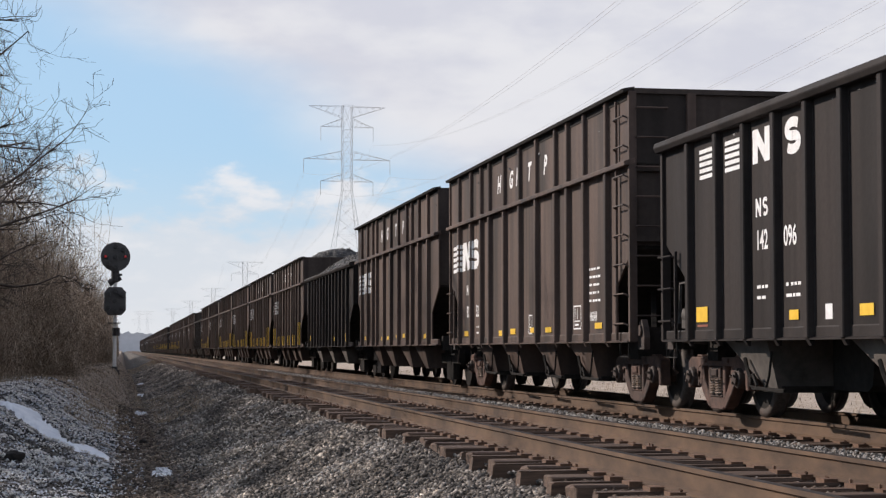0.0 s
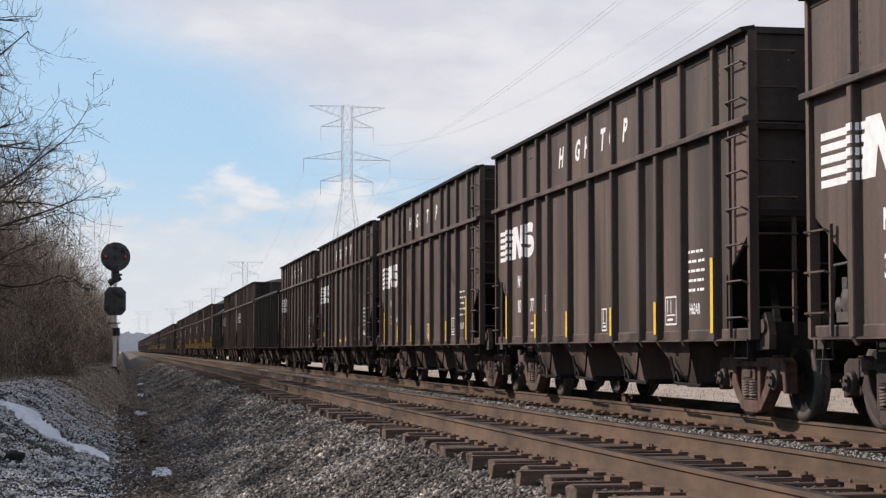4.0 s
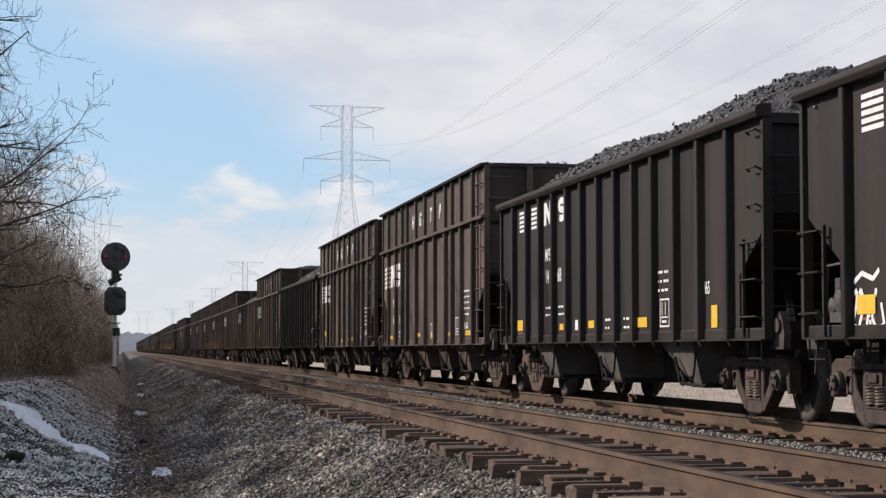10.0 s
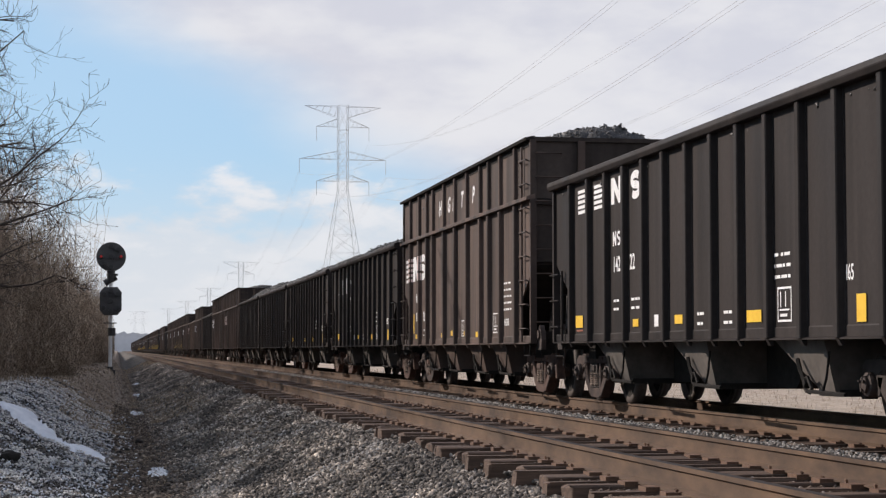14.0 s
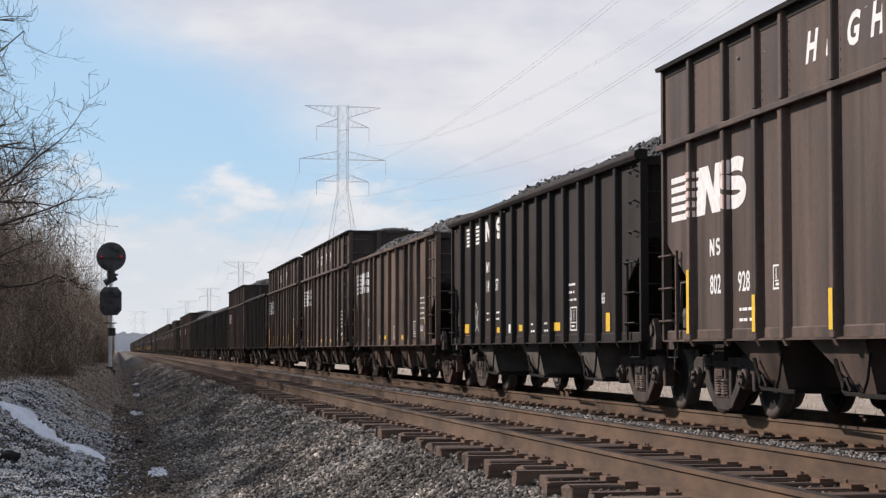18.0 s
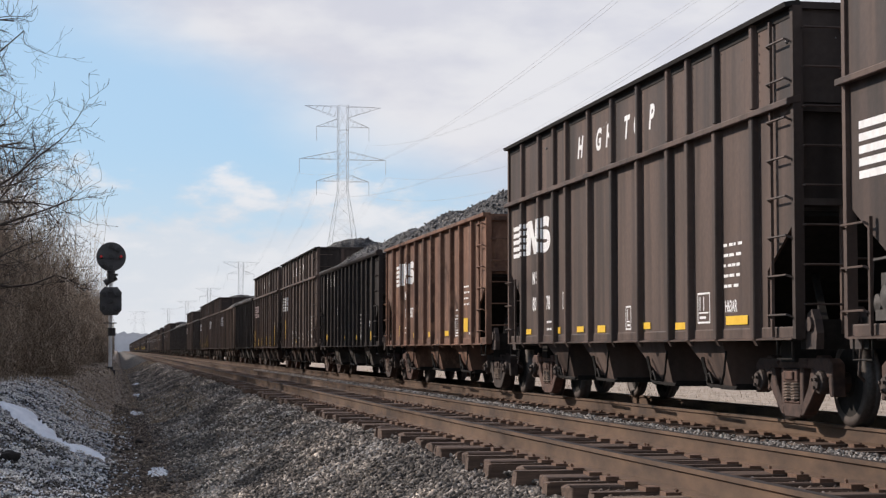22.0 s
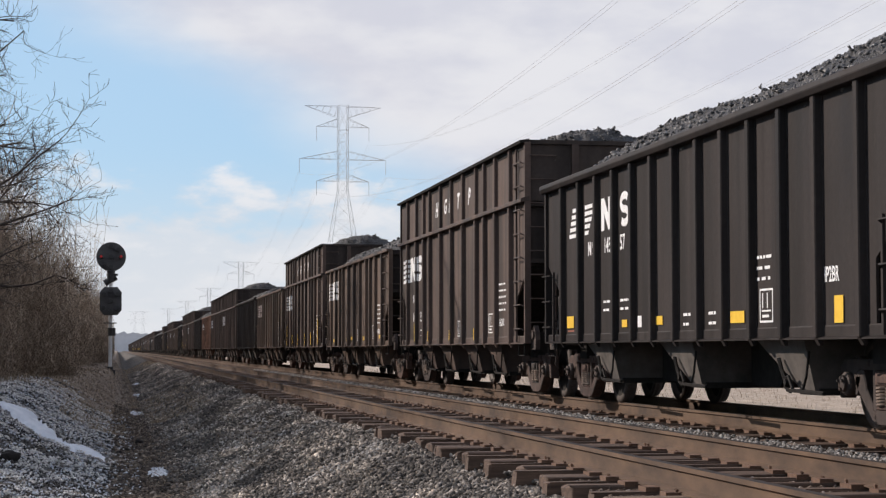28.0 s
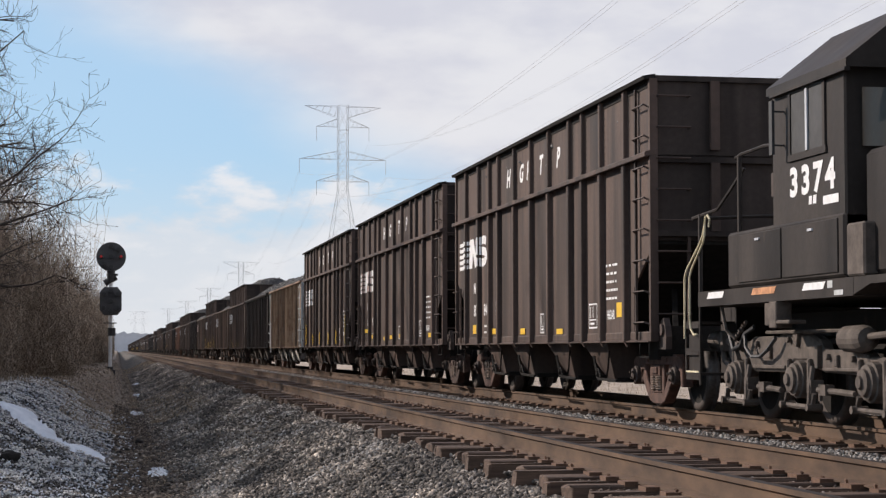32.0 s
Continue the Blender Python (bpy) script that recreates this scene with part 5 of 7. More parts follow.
def car_marks(car, k, style, first, last, tape, extra, full):
    st = STYLES[style]
    h = st["half"]
    rng = random.Random(k * 17 + 5)
    if style == "rust":
        sg = Sign(h)
        emblem_solid(sg, 1.50, 2.33, 0.52)
        sg.on_ribs([h - y for y in rib_offsets(st)], st["rib_w"], -(RIB_OUT + 0.004))
        put("emblem", sg.mesh("emblem", M_WHITE), car, label="white striped emblem")
        sg = Sign(h)
        small_mark(sg, 2.86, 1.98)
        sg.text(first, 2.86, 1.56, 0.22, 0.85, 0, 0.006, 1.0)
        sg.text(last, 3.66, 1.56, 0.22, 0.95, 0, 0.006, 1.0)
        put("car_number", sg.mesh("car_number", M_WHITE), car, label="white stencilled car number")
        sg = Sign(h)
        frame_box(sg, 9.45, 1.07, 0.55, 0.36, 2)
        put("box_stencil", sg.mesh("box_stencil", M_WHITE), car, label="white stencilled box")
        sg = Sign(h)
        data_block(sg, 2.86, 1.30, 2, 0.30, k)
        data_block(sg, 9.55, 1.58, 2, 0.32, k + 1)
        data_block(sg, 10.42, 2.02, 4, 0.56, k + 2)
        data_block(sg, 10.95, 1.10, 2, 0.36, k + 3)
        tagged(put("data_stencil", sg.mesh("data_stencil", M_WHITE), car), "white stencilled data lines", kind="stuff")
        for a, z, w, hh in ((2.0, 1.12, 0.10, 0.26), (4.15, 1.08, 0.26, 0.11), (6.25, 1.08, 0.36, 0.11), (8.30, 1.08, 0.44, 0.11), (10.42, 1.15, 0.44, 0.27)):
            sg = Sign(h, -(SIDE + 0.012))
            sg.rect(a, z, w, hh)
            put("reflector", sg.mesh("reflector", M_YELLOW), car, label="yellow reflective tape")
    elif style in ("high", "low"):
        sg = Sign(h)
        emblem_solid(sg, 0.26, 2.365, 0.565)
        worn = Sign(h) if k in RUSTED else sg
        sg.on_ribs([h - y for y in rib_offsets(st)], st["rib_w"], -(RIB_OUT + 0.004), worn)
        mark = put("emblem", sg.mesh("emblem", M_WHITE), car, label="white striped emblem")
        if k in RUSTED:
            put("stained_paint", worn.mesh("stained_paint", M_RUSTED_WHITE), mark, label="rust-stained white paint")
        if style == "high":
            sg = Sign(h, -(SIDE + 0.016))
            for ch, s in zip("HIGHTOP", (4.80, 5.33, 5.84, 6.40, 7.32, 7.80, 8.52)):
                sg.text(ch, s, 3.645, 0.30, 0.98, 0.26, 0.016)
                if full:
                    put("letter", sg.mesh("letter", M_WHITE), car, label="white slanted letter " + ch)
                    sg = Sign(h, -(SIDE + 0.016))
            if not full:
                put("lettering", sg.mesh("lettering", M_WHITE), car, label="white slanted lettering HIGH TOP")
        if full:
            sg = Sign(h)
            small_mark(sg, 1.73, 1.87)
            sg.text(first, 1.73, 1.44, 0.22, 0.85, 0, 0.006, 1.0)
            sg.text(last, 2.70, 1.44, 0.22, 0.85, 0, 0.006, 1.0)
            put("car_number", sg.mesh("car_number", M_WHITE), car, label="white stencilled car number")
            sg = Sign(h)
            for a, z, w, hh, n in ((3.80, 1.42, 0.22, 0.26, 1), (10.46, 1.10, 0.46, 0.36, 2), (7.35, 1.06, 0.26, 0.32, 1)):
                frame_box(sg, a, z, w, hh, n)
                put("box_stencil", sg.mesh("box_stencil", M_WHITE), car, label="white stencilled box")
                sg = Sign(h)
            data_block(sg, 2.74, 1.22, 2, 0.48, k)
            data_block(sg, 11.42, 1.95, 5, 0.62, k + 50)
            sg.text("H63AR", 11.45, 1.22, 0.13, 0.75, 0, 0.004)
            data_block(sg, 11.45, 0.965, 1, 0.50, k + 60)
            sg.rect(0.70, 0.955, 0.24, 0.05)
            tagged(put("data_stencil", sg.mesh("data_stencil", M_WHITE), car), "white stencilled data lines", kind="stuff")
        ribs_s = [h - y for y in sorted(rib_offsets(st), reverse=True)]
        tapes = []
        if tape == "bars":
            w = 0.10 if full else 0.17
            for s, z1 in ((ribs_s[0], 1.74), (ribs_s[2], 1.38), (ribs_s[4], 1.38), (ribs_s[6], 1.38), (ribs_s[8], 1.40), (ribs_s[10], 1.85)):
                tapes.append((s - w / 2, SILL + 0.08, w, z1 - SILL - 0.08))
        elif tape == "thin":
            for s, z1 in ((ribs_s[1], 1.4), (ribs_s[3], 1.2), (ribs_s[5], 1.2), (ribs_s[7], 1.2)):
                tapes.append((s - 0.025, SILL + 0.08, 0.05, z1 - SILL - 0.08))
        else:
            for s in TAPE_AT.get(k, (1.50, 4.90, 5.90, 7.50, 8.60, 11.75)):
                tapes.append((s, 1.05 + rng.uniform(-0.015, 0.05), rng.choice((0.36, 0.40, 0.42)), rng.choice((0.085, 0.10))))
            tapes += [(*TAPE_TALL[k][:2], 0.12, TAPE_TALL[k][2])] if k in TAPE_TALL else []
            tapes += [(*TAPE_BIG[k], 0.40, 0.17)] if k in TAPE_BIG else []
            tapes += [(*TAPE_LONG[k], 0.72, 0.10)] if k in TAPE_LONG else []
            tapes += [(11.98, 1.24, 0.26, 0.20)] if k == 36 else []
        for a, z, w, hh in tapes:
            sg = Sign(h, -(SIDE + 0.012))
            if tape in ("bars", "thin"):
                c = a + w / 2
                sg.rect(c - w * 0.5, z, w, hh)
                sg.on_ribs([c], st["rib_w"], -(RIB_OUT + 0.004))
            else:
                sg.rect(a, z, w, hh)
            put("reflector", sg.mesh("reflector", M_YELLOW), car, label="yellow reflective tape")
    elif style == "plain":
        slant = tape == "slant"
        sg = Sign(h)
        emblem_spread(sg, 1.44, slant)
        put("emblem", sg.mesh("emblem", M_WHITE), car, label="white emblem spread over four panels")
        if full:
            sg = Sign(h)
            zz = 2.16 if slant else 1.87
            s0 = 3.43 if slant else 3.38
            if slant:
                small_mark(sg, 2.56, zz)
            else:
                small_mark(sg, s0, 2.22)
            sg.text(first, s0, zz, 0.21, 0.85, 0, 0.006)
            sg.text(last, s0 + 0.84, zz, 0.21, 0.85, 0, 0.006)
            put("car_number", sg.mesh("car_number", M_WHITE), car, label="white stencilled car number")
            sg = Sign(h)
            frame_box(sg, 9.78, 1.08, 0.40, 0.36, 2)
            put("box_stencil", sg.mesh("box_stencil", M_WHITE), car, label="white stencilled box")
            sg = Sign(h)
            data_block(sg, 3.40, 1.45, 2, 0.34, k)
            data_block(sg, 4.28, 1.45, 2, 0.42, k + 1)
            data_block(sg, 7.1, 1.20, 3, 0.28, k + 2)
            data_block(sg, 8.06, 1.20, 3, 0.28, k + 3)
            data_block(sg, 9.66, 1.76, 3, 0.50, k + 4)
            for q in range(7):
                sg.rect(12.48, 1.10 + 0.085 * q, 0.04, 0.055)
            sg.text("HP2BR" if slant else "H65", 11.53, 1.45, 0.15, 0.72, 0, 0.004)
            tagged(put("data_stencil", sg.mesh("data_stencil", M_WHITE), car), "white stencilled data lines", kind="stuff")
        for a, z, w, hh in ((1.30, 1.12, 0.42, 0.178), (4.38, 1.10, 0.26, 0.10), (5.84 if slant else 6.14 + rng.uniform(0, 0.1), 1.11, 0.42 if slant else 0.32, 0.11), (8.76 + rng.uniform(-0.05, 0.1), 1.09, 0.46, 0.13), (11.86, 1.05, 0.22, 0.26)):
            sg = Sign(h, -(SIDE + 0.012))
            sg.rect(a, z, w, hh)
            put("reflector", sg.mesh("reflector", M_YELLOW), car, label="yellow reflective tape")
        if full:
            sg = Sign(h)
            sg.rect(1.32, 1.065, 0.38, 0.025)
            put("tag", sg.mesh("tag", M_RED), car, label="thin red line under the tape")
            sg = Sign(h)
            sg.rect(5.12 if slant else 5.34, 1.09, 0.18, 0.15)
            put("tag", sg.mesh("tag", M_WHITE), car, label="small white tag")
    else:
        for a, z, w, hh, m in ((7.05, 1.18, 0.34, 0.62, M_GREY_MARK), (9.3, 1.18, 0.40, 0.36, M_GREY_MARK), (10.45, 1.10, 0.26, 0.34, M_GREY_MARK), (3.0, 1.05, 0.3, 0.42, M_GREY_MARK), (4.55, 1.05, 0.32, 0.22, M_GREY_MARK),
                               (3.75, 1.08, 0.26, 0.09, M_YELLOW), (5.72, 1.08, 0.26, 0.09, M_YELLOW), (7.18, 1.02, 0.26, 0.10, M_YELLOW), (9.42, 1.02, 0.28, 0.10, M_YELLOW), (1.55, 1.3, 0.05, 0.5, M_YELLOW)):
            sg = Sign(h)
            sg.rect(a, z, w, hh)
            put("patch" if m is M_GREY_MARK else "reflector", sg.mesh("patch", m), car, label="painted-over grey patch" if m is M_GREY_MARK else "yellow reflective tape")
        sg = Sign(h)
        frame_box(sg, 11.5, 1.08, 0.36, 0.42, 2)
        put("box_stencil", sg.mesh("box_stencil", M_WHITE), car, label="white stencilled box")
    if extra and full:
        sg = Sign(h)
        if extra == "faces":
            cat_shape(sg, 6.97, 1.02, 0.50, 0.74)
            cat_shape(sg, 7.82, 1.12, 0.54, 0.58)
            sg.stroke([(8.54, 1.62), (8.72, 1.55), (8.80, 1.42), (8.76, 1.24), (8.60, 1.30)], 0.035)
            for z in (1.43, 1.28):
                sg.stroke([(8.46, z), (8.74, z + 0.01)], 0.03)
                sg.stroke([(7.50, z + 0.05), (7.82, z + 0.04)], 0.03)
            sg.stroke([(2.00, 1.06), (2.12, 1.14), (2.36, 1.14), (2.62, 1.12)], 0.028)
            sg.stroke([(2.10, 1.14), (2.04, 1.40), (2.12, 1.54), (2.26, 1.50), (2.14, 1.36), (2.30, 1.30), (2.20, 1.16)], 0.03)
            sg.stroke([(2.40, 1.16), (2.42, 1.42), (2.52, 1.30), (2.56, 1.60), (2.36, 1.62), (2.34, 1.52)], 0.03)
            sg.stroke([(2.60, 1.16), (2.66, 1.62), (2.56, 1.64)], 0.03)
        elif extra == "scrawl":
            for s, z, w, hh, seed in ((4.30, 1.00, 0.42, 0.56, 1), (4.72, 0.98, 0.50, 0.66, 2), (5.62, 1.02, 0.30, 0.72, 3), (6.00, 0.98, 0.55, 0.60, 4), (7.12, 1.02, 0.42, 0.50, 5), (7.55, 1.02, 0.46, 0.58, 6), (8.42, 1.08, 0.36, 0.34, 7), (8.80, 1.10, 0.40, 0.32, 8)):
                bubble(sg, s, z, w, hh, seed)
        elif extra == "wildstyle":
            sg.stroke(squiggle(4, 1.12, 0.96, 0.72, 0.40, 3), 0.05)
            sg.stroke([(1.16, 1.40), (1.40, 1.50), (1.66, 1.44), (1.80, 1.52)], 0.05)
            sg.stroke(squiggle(6, 5.2, 1.1, 0.5, 0.5, 3), 0.03)
        elif extra == "faint":
            sg.stroke(squiggle(9, 2.25, 1.12, 0.36, 0.30, 2), 0.018)
            sg.stroke(squiggle(5, 2.30, 1.40, 0.28, 0.30, 2), 0.018)
        else:
            ring = [(10.76 + 0.15 * math.cos(i * 0.5), 1.66 + 0.11 * math.sin(i * 0.5)) for i in range(14)]
            sg.stroke(ring, 0.022)
            sg.stroke([(10.64, 1.62), (10.76, 1.57), (10.86, 1.64)], 0.02)
            sg.stroke([(10.66, 1.84), (10.74, 1.97), (10.84, 1.80), (10.92, 1.95)], 0.022)
            sg.stroke([(10.64, 1.78), (10.78, 1.82), (10.90, 1.76)], 0.02)
        put("graffiti", sg.mesh("graffiti", M_GREY_MARK if extra == "faint" else M_WHITE), car, label="faint spray-painted scrawl" if extra == "faint" else "white spray-painted scrawl")


TRAIN = {}


def build_train():
    ends = lead_ends()
    for k in sorted(CARS, reverse=True):
        style, mat, first, last, tape, variant, extra = CARS[k]
        full = k >= -1
        mid = ends[k] - {"high": 7.075, "low": 7.075, "rust": 7.075, "tan": 7.1, "plain": 6.75}[style] + AFTER[style]
        car = empty("coal_hopper_car", pose(FAR_X, mid, 0))
        tagged(car, LABELS[(style, mat.name)], "coal hopper", "cars of the coal train")
        car_body(car, style, mat, full)
        load(car, style, variant)
        car_marks(car, k, style, first, last, tape, extra, full)
        TRAIN[k] = (car, mid)
    return ends[37]


loco_front = build_train()


# ---- the pushing locomotive ----
def locomotive(front):
    lo = tagged(empty("locomotive", pose(FAR_X, front, 0)), "black diesel locomotive with white cab number pushing the train", "locomotive")
    W = 1.55

    def add(name, mat, fn, label="", bevel=0.0, parent=lo):
        return put(name, build(name, mat, fn, bevel), parent, label=label)
    add("frame", M_LOCO, lambda bm: (box(bm, -W, W, -4.95, -0.30, 1.30, 1.475), prism(bm, ((-20.2, 1.475), (-4.96, 1.475), (-4.96, 1.31), (-5.35, 1.40), (-20.2, 1.40)), "x", -W, W), box(bm, -0.5, 0.5, -20, -0.2, 0.95, 1.22)))
    add("nose", M_LOCO, lambda bm: box(bm, -0.85, 0.85, -2.93, -0.95, 1.46, 3.0), bevel=0.08)
    eq = add("equipment_box", M_LOCO, lambda bm: box(bm, -W - 0.02, -0.87, -4.80, -1.44, 1.48, 2.10), bevel=0.03)
    for a in (-4.66, -3.14):
        add("box_door", M_LOCO, lambda bm: box(bm, -W - 0.035, -W - 0.018, a, a + (1.48 if a < -4 else 1.30), 1.53, 2.05), bevel=0.006, parent=eq)
        add("latch", M_GALV, lambda bm: box(bm, -W - 0.05, -W - 0.034, a + 0.62, a + 0.74, 1.965, 1.99), parent=eq)

    def cab(bm):
        prism(bm, ((-W, 1.47), (W, 1.47), (W, 3.50), (W - 0.18, 3.62), (-W + 0.18, 3.62), (-W, 3.50)), "y", -4.80, -2.84)
    add("cab", M_LOCO, cab, bevel=0.02)

    def roof(bm):
        prism(bm, ((-W - 0.04, 3.46), (-W - 0.04, 3.54), (-0.85, 4.12), (-0.35, 4.20), (0.35, 4.20), (0.85, 4.12), (W + 0.04, 3.54), (W + 0.04, 3.46)), "y", -4.94, -2.78)
    add("cab_roof", M_LOCO, roof)
    cooler = add("roof_cooler", M_LOCO, lambda bm: box(bm, -0.55, 0.55, -4.85, -3.75, 4.19, 4.42), "boxy cooling unit on the cab roof", bevel=0.04)
    for k in range(4):
        add("cooler_slat", M_GALV, lambda bm: box(bm, -0.565, -0.548, -4.75 + 0.26 * k, -4.60 + 0.26 * k, 4.26, 4.36), parent=cooler)
    add("drip_rail", M_LOCO, lambda bm: box(bm, -W - 0.06, -W - 0.002, -4.95, -2.92, 3.425, 3.455))
    y0, y1, z0, z1 = -4.28, -3.42, 2.78, 3.40
    add("cab_window", M_SIGNAL, lambda bm: box(bm, -W - 0.010, -W - 0.002, y0, y1, z0, z1), "dark sliding side window")
    add("window_sash", M_GALV, lambda bm: box(bm, -W - 0.03, -W - 0.012, -3.90, -3.85, z0, z1), "bright window sash")
    for a0, a1, c0, c1 in ((y0 - 0.06, y0, z0, z1), (y1, y1 + 0.06, z0, z1), (y0 - 0.08, y1 + 0.08, z0 - 0.07, z0), (y0 - 0.06, y1 + 0.06, z1, z1 + 0.05)):
        add("window_trim", M_LOCO, lambda bm: box(bm, -W - 0.022, -W - 0.003, a0, a1, c0, c1))
    add("cab_door", M_LOCO, lambda bm: box(bm, -1.42, -0.92, -2.84, -2.81, 1.50, 3.35))
    glass, nt, b = material("cab_glass", 0.05)
    b.inputs["Base Color"].default_value = (0.86, 0.92, 0.90, 1)
    b.inputs["Metallic"].default_value = 1.0
    add("rear_window", glass, lambda bm: box(bm, -1.40, -1.02, -4.862, -4.852, 2.72, 3.28), "pale rear cab window")
    add("mirror", M_SIGNAL, lambda bm: (box(bm, -W - 0.15, -W - 0.12, -3.24, -3.15, 2.80, 3.36), rod(bm, (-W, -3.2, 2.9), (-W - 0.13, -3.2, 2.9), 0.012, 4), rod(bm, (-W, -3.2, 3.25), (-W - 0.13, -3.2, 3.25), 0.012, 4)))

    add("marker_lamp", M_WHEEL, lambda bm: (box(bm, -W + 0.02, -W + 0.16, -2.835, -2.74, 2.40, 2.66), box(bm, -W + 0.05, -W + 0.13, -2.738, -2.72, 2.44, 2.62)), bevel=0.02)

    def hood(bm):
        prism(bm, ((-0.95, 1.46), (0.95, 1.46), (0.95, 3.85), (0.80, 4.05), (-0.80, 4.05), (-0.95, 3.85)), "y", -19.3, -4.87)
    add("long_hood", M_LOCO, hood)
    for i in range(8):
        add("hood_door", M_LOCO, lambda bm: box(bm, -0.985, -0.952, -5.6 - i * 1.6, -4.9 - i * 1.6 + 0.55, 1.70, 3.60))
    add("blower_housing", M_LOCO, lambda bm: box(bm, -W + 0.10, -0.97, -7.2, -5.02, 1.48, 2.66), bevel=0.05)
    add("battery_box", M_LOCO_TRUCK, lambda bm: box(bm, -W - 0.012, -W + 0.30, -5.24, -4.83, 1.48, 1.98), bevel=0.02)
    add("air_filter_box", M_LOCO, lambda bm: box(bm, -1.05, 1.05, -7.5, -5.2, 3.60, 4.25), bevel=0.06)

    for s in (-1, 1):
        well = add("step_well", M_LOCO, lambda bm: (box(bm, *sorted((s * W, s * (W - 0.02))), -0.36, -0.32, 0.38, 1.30), box(bm, *sorted((s * W, s * (W - 0.02))), 0.17, 0.21, 0.50, 1.02), box(bm, *sorted((s * (W - 0.47), s * (W - 0.45))), -0.36, 0.21, 0.45, 1.30)))
        for z in (0.49, 0.78, 1.10):
            add("step", M_LOCO, lambda bm: (box(bm, *sorted((s * W, s * (W - 0.45))), -0.315, 0.165, z, z + 0.03), box(bm, *sorted((s * (W + 0.004), s * (W - 0.02))), -0.315, 0.165, z - 0.05, z - 0.002)), parent=well)
        add("kick_plate", M_LOCO, lambda bm: box(bm, *sorted((s * (W - 0.03), s * (W - 0.05))), -0.31, 0.165, 0.53, 0.98), parent=well)
        add("step_nosing", M_PALE_RAIL, lambda bm: box(bm, *sorted((s * (W + 0.008), s * (W - 0.015))), -0.315, 0.165, 0.524, 0.545), parent=well)
    add("pilot", M_LOCO, lambda bm: box(bm, -W + 0.5, W - 0.5, 0.10, 0.20, 0.35, 1.30))
    add("platform", M_LOCO, lambda bm: box(bm, -W + 0.46, W - 0.46, -0.29, 0.20, 1.31, 1.47))
    for s in (-1, 1):
        for y, low in ((0.20, [(0.20, 0.93)]), (0.01, [(-0.26, 0.98), (-0.16, 0.97), (-0.04, 1.04), (0.0, 1.16)])):
            run_up = [(y - 0.01, 1.66), (y - 0.10, 1.76), (-0.40 + 0.6 * (y - 0.2), 2.04), (-0.50 + 0.4 * (y - 0.2), 2.12), (-0.60, 2.26), (-0.62, 2.34), (-0.70, 2.36), (-0.78, 2.31), (-0.74, 2.22)]
            add("grab_rail", M_PALE_RAIL, lambda bm: path_rod(bm, [(s * (W + 0.01), a, z) for a, z in low + run_up], 0.0125, 6), "pale yellow grab rail with a hooked top")
    add("end_rail", M_LOCO, lambda bm: path_rod(bm, [(-W, -0.12, 2.36), (-W + 0.08, -0.80, 2.42), (-W + 0.15, -1.05, 2.62), (-W + 0.25, -1.25, 2.86)], 0.022, 6))
    add("end_rail", M_LOCO, lambda bm: path_rod(bm, [(-W, -0.12, 2.36), (-0.6, 0.10, 2.42), (0.6, 0.10, 2.42), (W, -0.12, 2.36)], 0.022, 6))
    add("rail_post", M_LOCO, lambda bm: rod(bm, (-W + 0.02, -0.34, 1.46), (-W + 0.02, -0.34, 2.40), 0.026, 6))
    add("rail_post", M_LOCO, lambda bm: rod(bm, (-W + 0.02, -1.74, 2.08), (-W + 0.02, -1.74, 2.95), 0.026, 6))
    add("side_rail", M_LOCO, lambda bm: path_rod(bm, [(-W + 0.02, -1.62, 2.93), (-W + 0.02, -1.80, 2.955), (-W + 0.02, -2.55, 2.97), (-W + 0.02, -2.85, 2.95)], 0.020, 6))
    sg = Sign(0, -W - 0.006)
    for i, digit in enumerate("3374"):
        sg.text(digit, 3.35 + 0.322 * i, 2.36, 0.285, 1.22, 0, 0.016)
    put("road_number", sg.mesh("road_number", M_WHITE), lo, label="white road number 3374")
    sg = Sign(0, -W - 0.006)
    sg.rect(3.87, 2.235, 0.08, 0.085, 0.15)
    sg.rect(3.98, 2.235, 0.09, 0.085, 0.15)
    sg.rect(4.25, 2.205, 0.39, 0.085)
    put("cab_stencil", sg.mesh("cab_stencil", M_WHITE), lo, label="small white stencil and patch")
    for a, w, mat in ((0.64, 0.56, M_WHITE), (2.16, 0.70, M_ORANGE), (3.66, 0.56, M_WHITE), (5.75, 0.56, M_WHITE), (8.3, 0.56, M_WHITE)):
        sg = Sign(0, -W - 0.006)
        sg.rect(a, 1.385, w, 0.072, 0.9)
        put("reflector", sg.mesh("reflector", mat), lo, label="grimy orange reflective strip on the frame" if mat is M_ORANGE else "white reflective strip on the frame")
    sg = Sign(0, -W - 0.006)
    sg.rect(4.33, 1.39, 0.13, 0.07)
    sg.rect(4.50, 1.315, 0.22, 0.05)
    put("frame_stencil", sg.mesh("frame_stencil", M_GREY_MARK), lo, label="small pale stencils on the frame")
    add("sand_pipe_bracket", M_LOCO_TRUCK, lambda bm: (box(bm, -W + 0.02, -W + 0.20, -2.72, -2.50, 1.05, 1.298), box(bm, -W - 0.02, -W + 0.16, -2.95, -2.74, 1.02, 1.298), box(bm, -W - 0.03, -W + 0.16, -3.35, -2.97, 1.06, 1.10)), bevel=0.01)
    add("air_pipe", M_LOCO_TRUCK, lambda bm: path_rod(bm, [(-W + 0.1, -0.85, 1.30), (-W + 0.12, -0.95, 1.02), (-W + 0.2, -1.05, 0.92)], 0.022, 6))
    sg = Sign(0, -0.856)
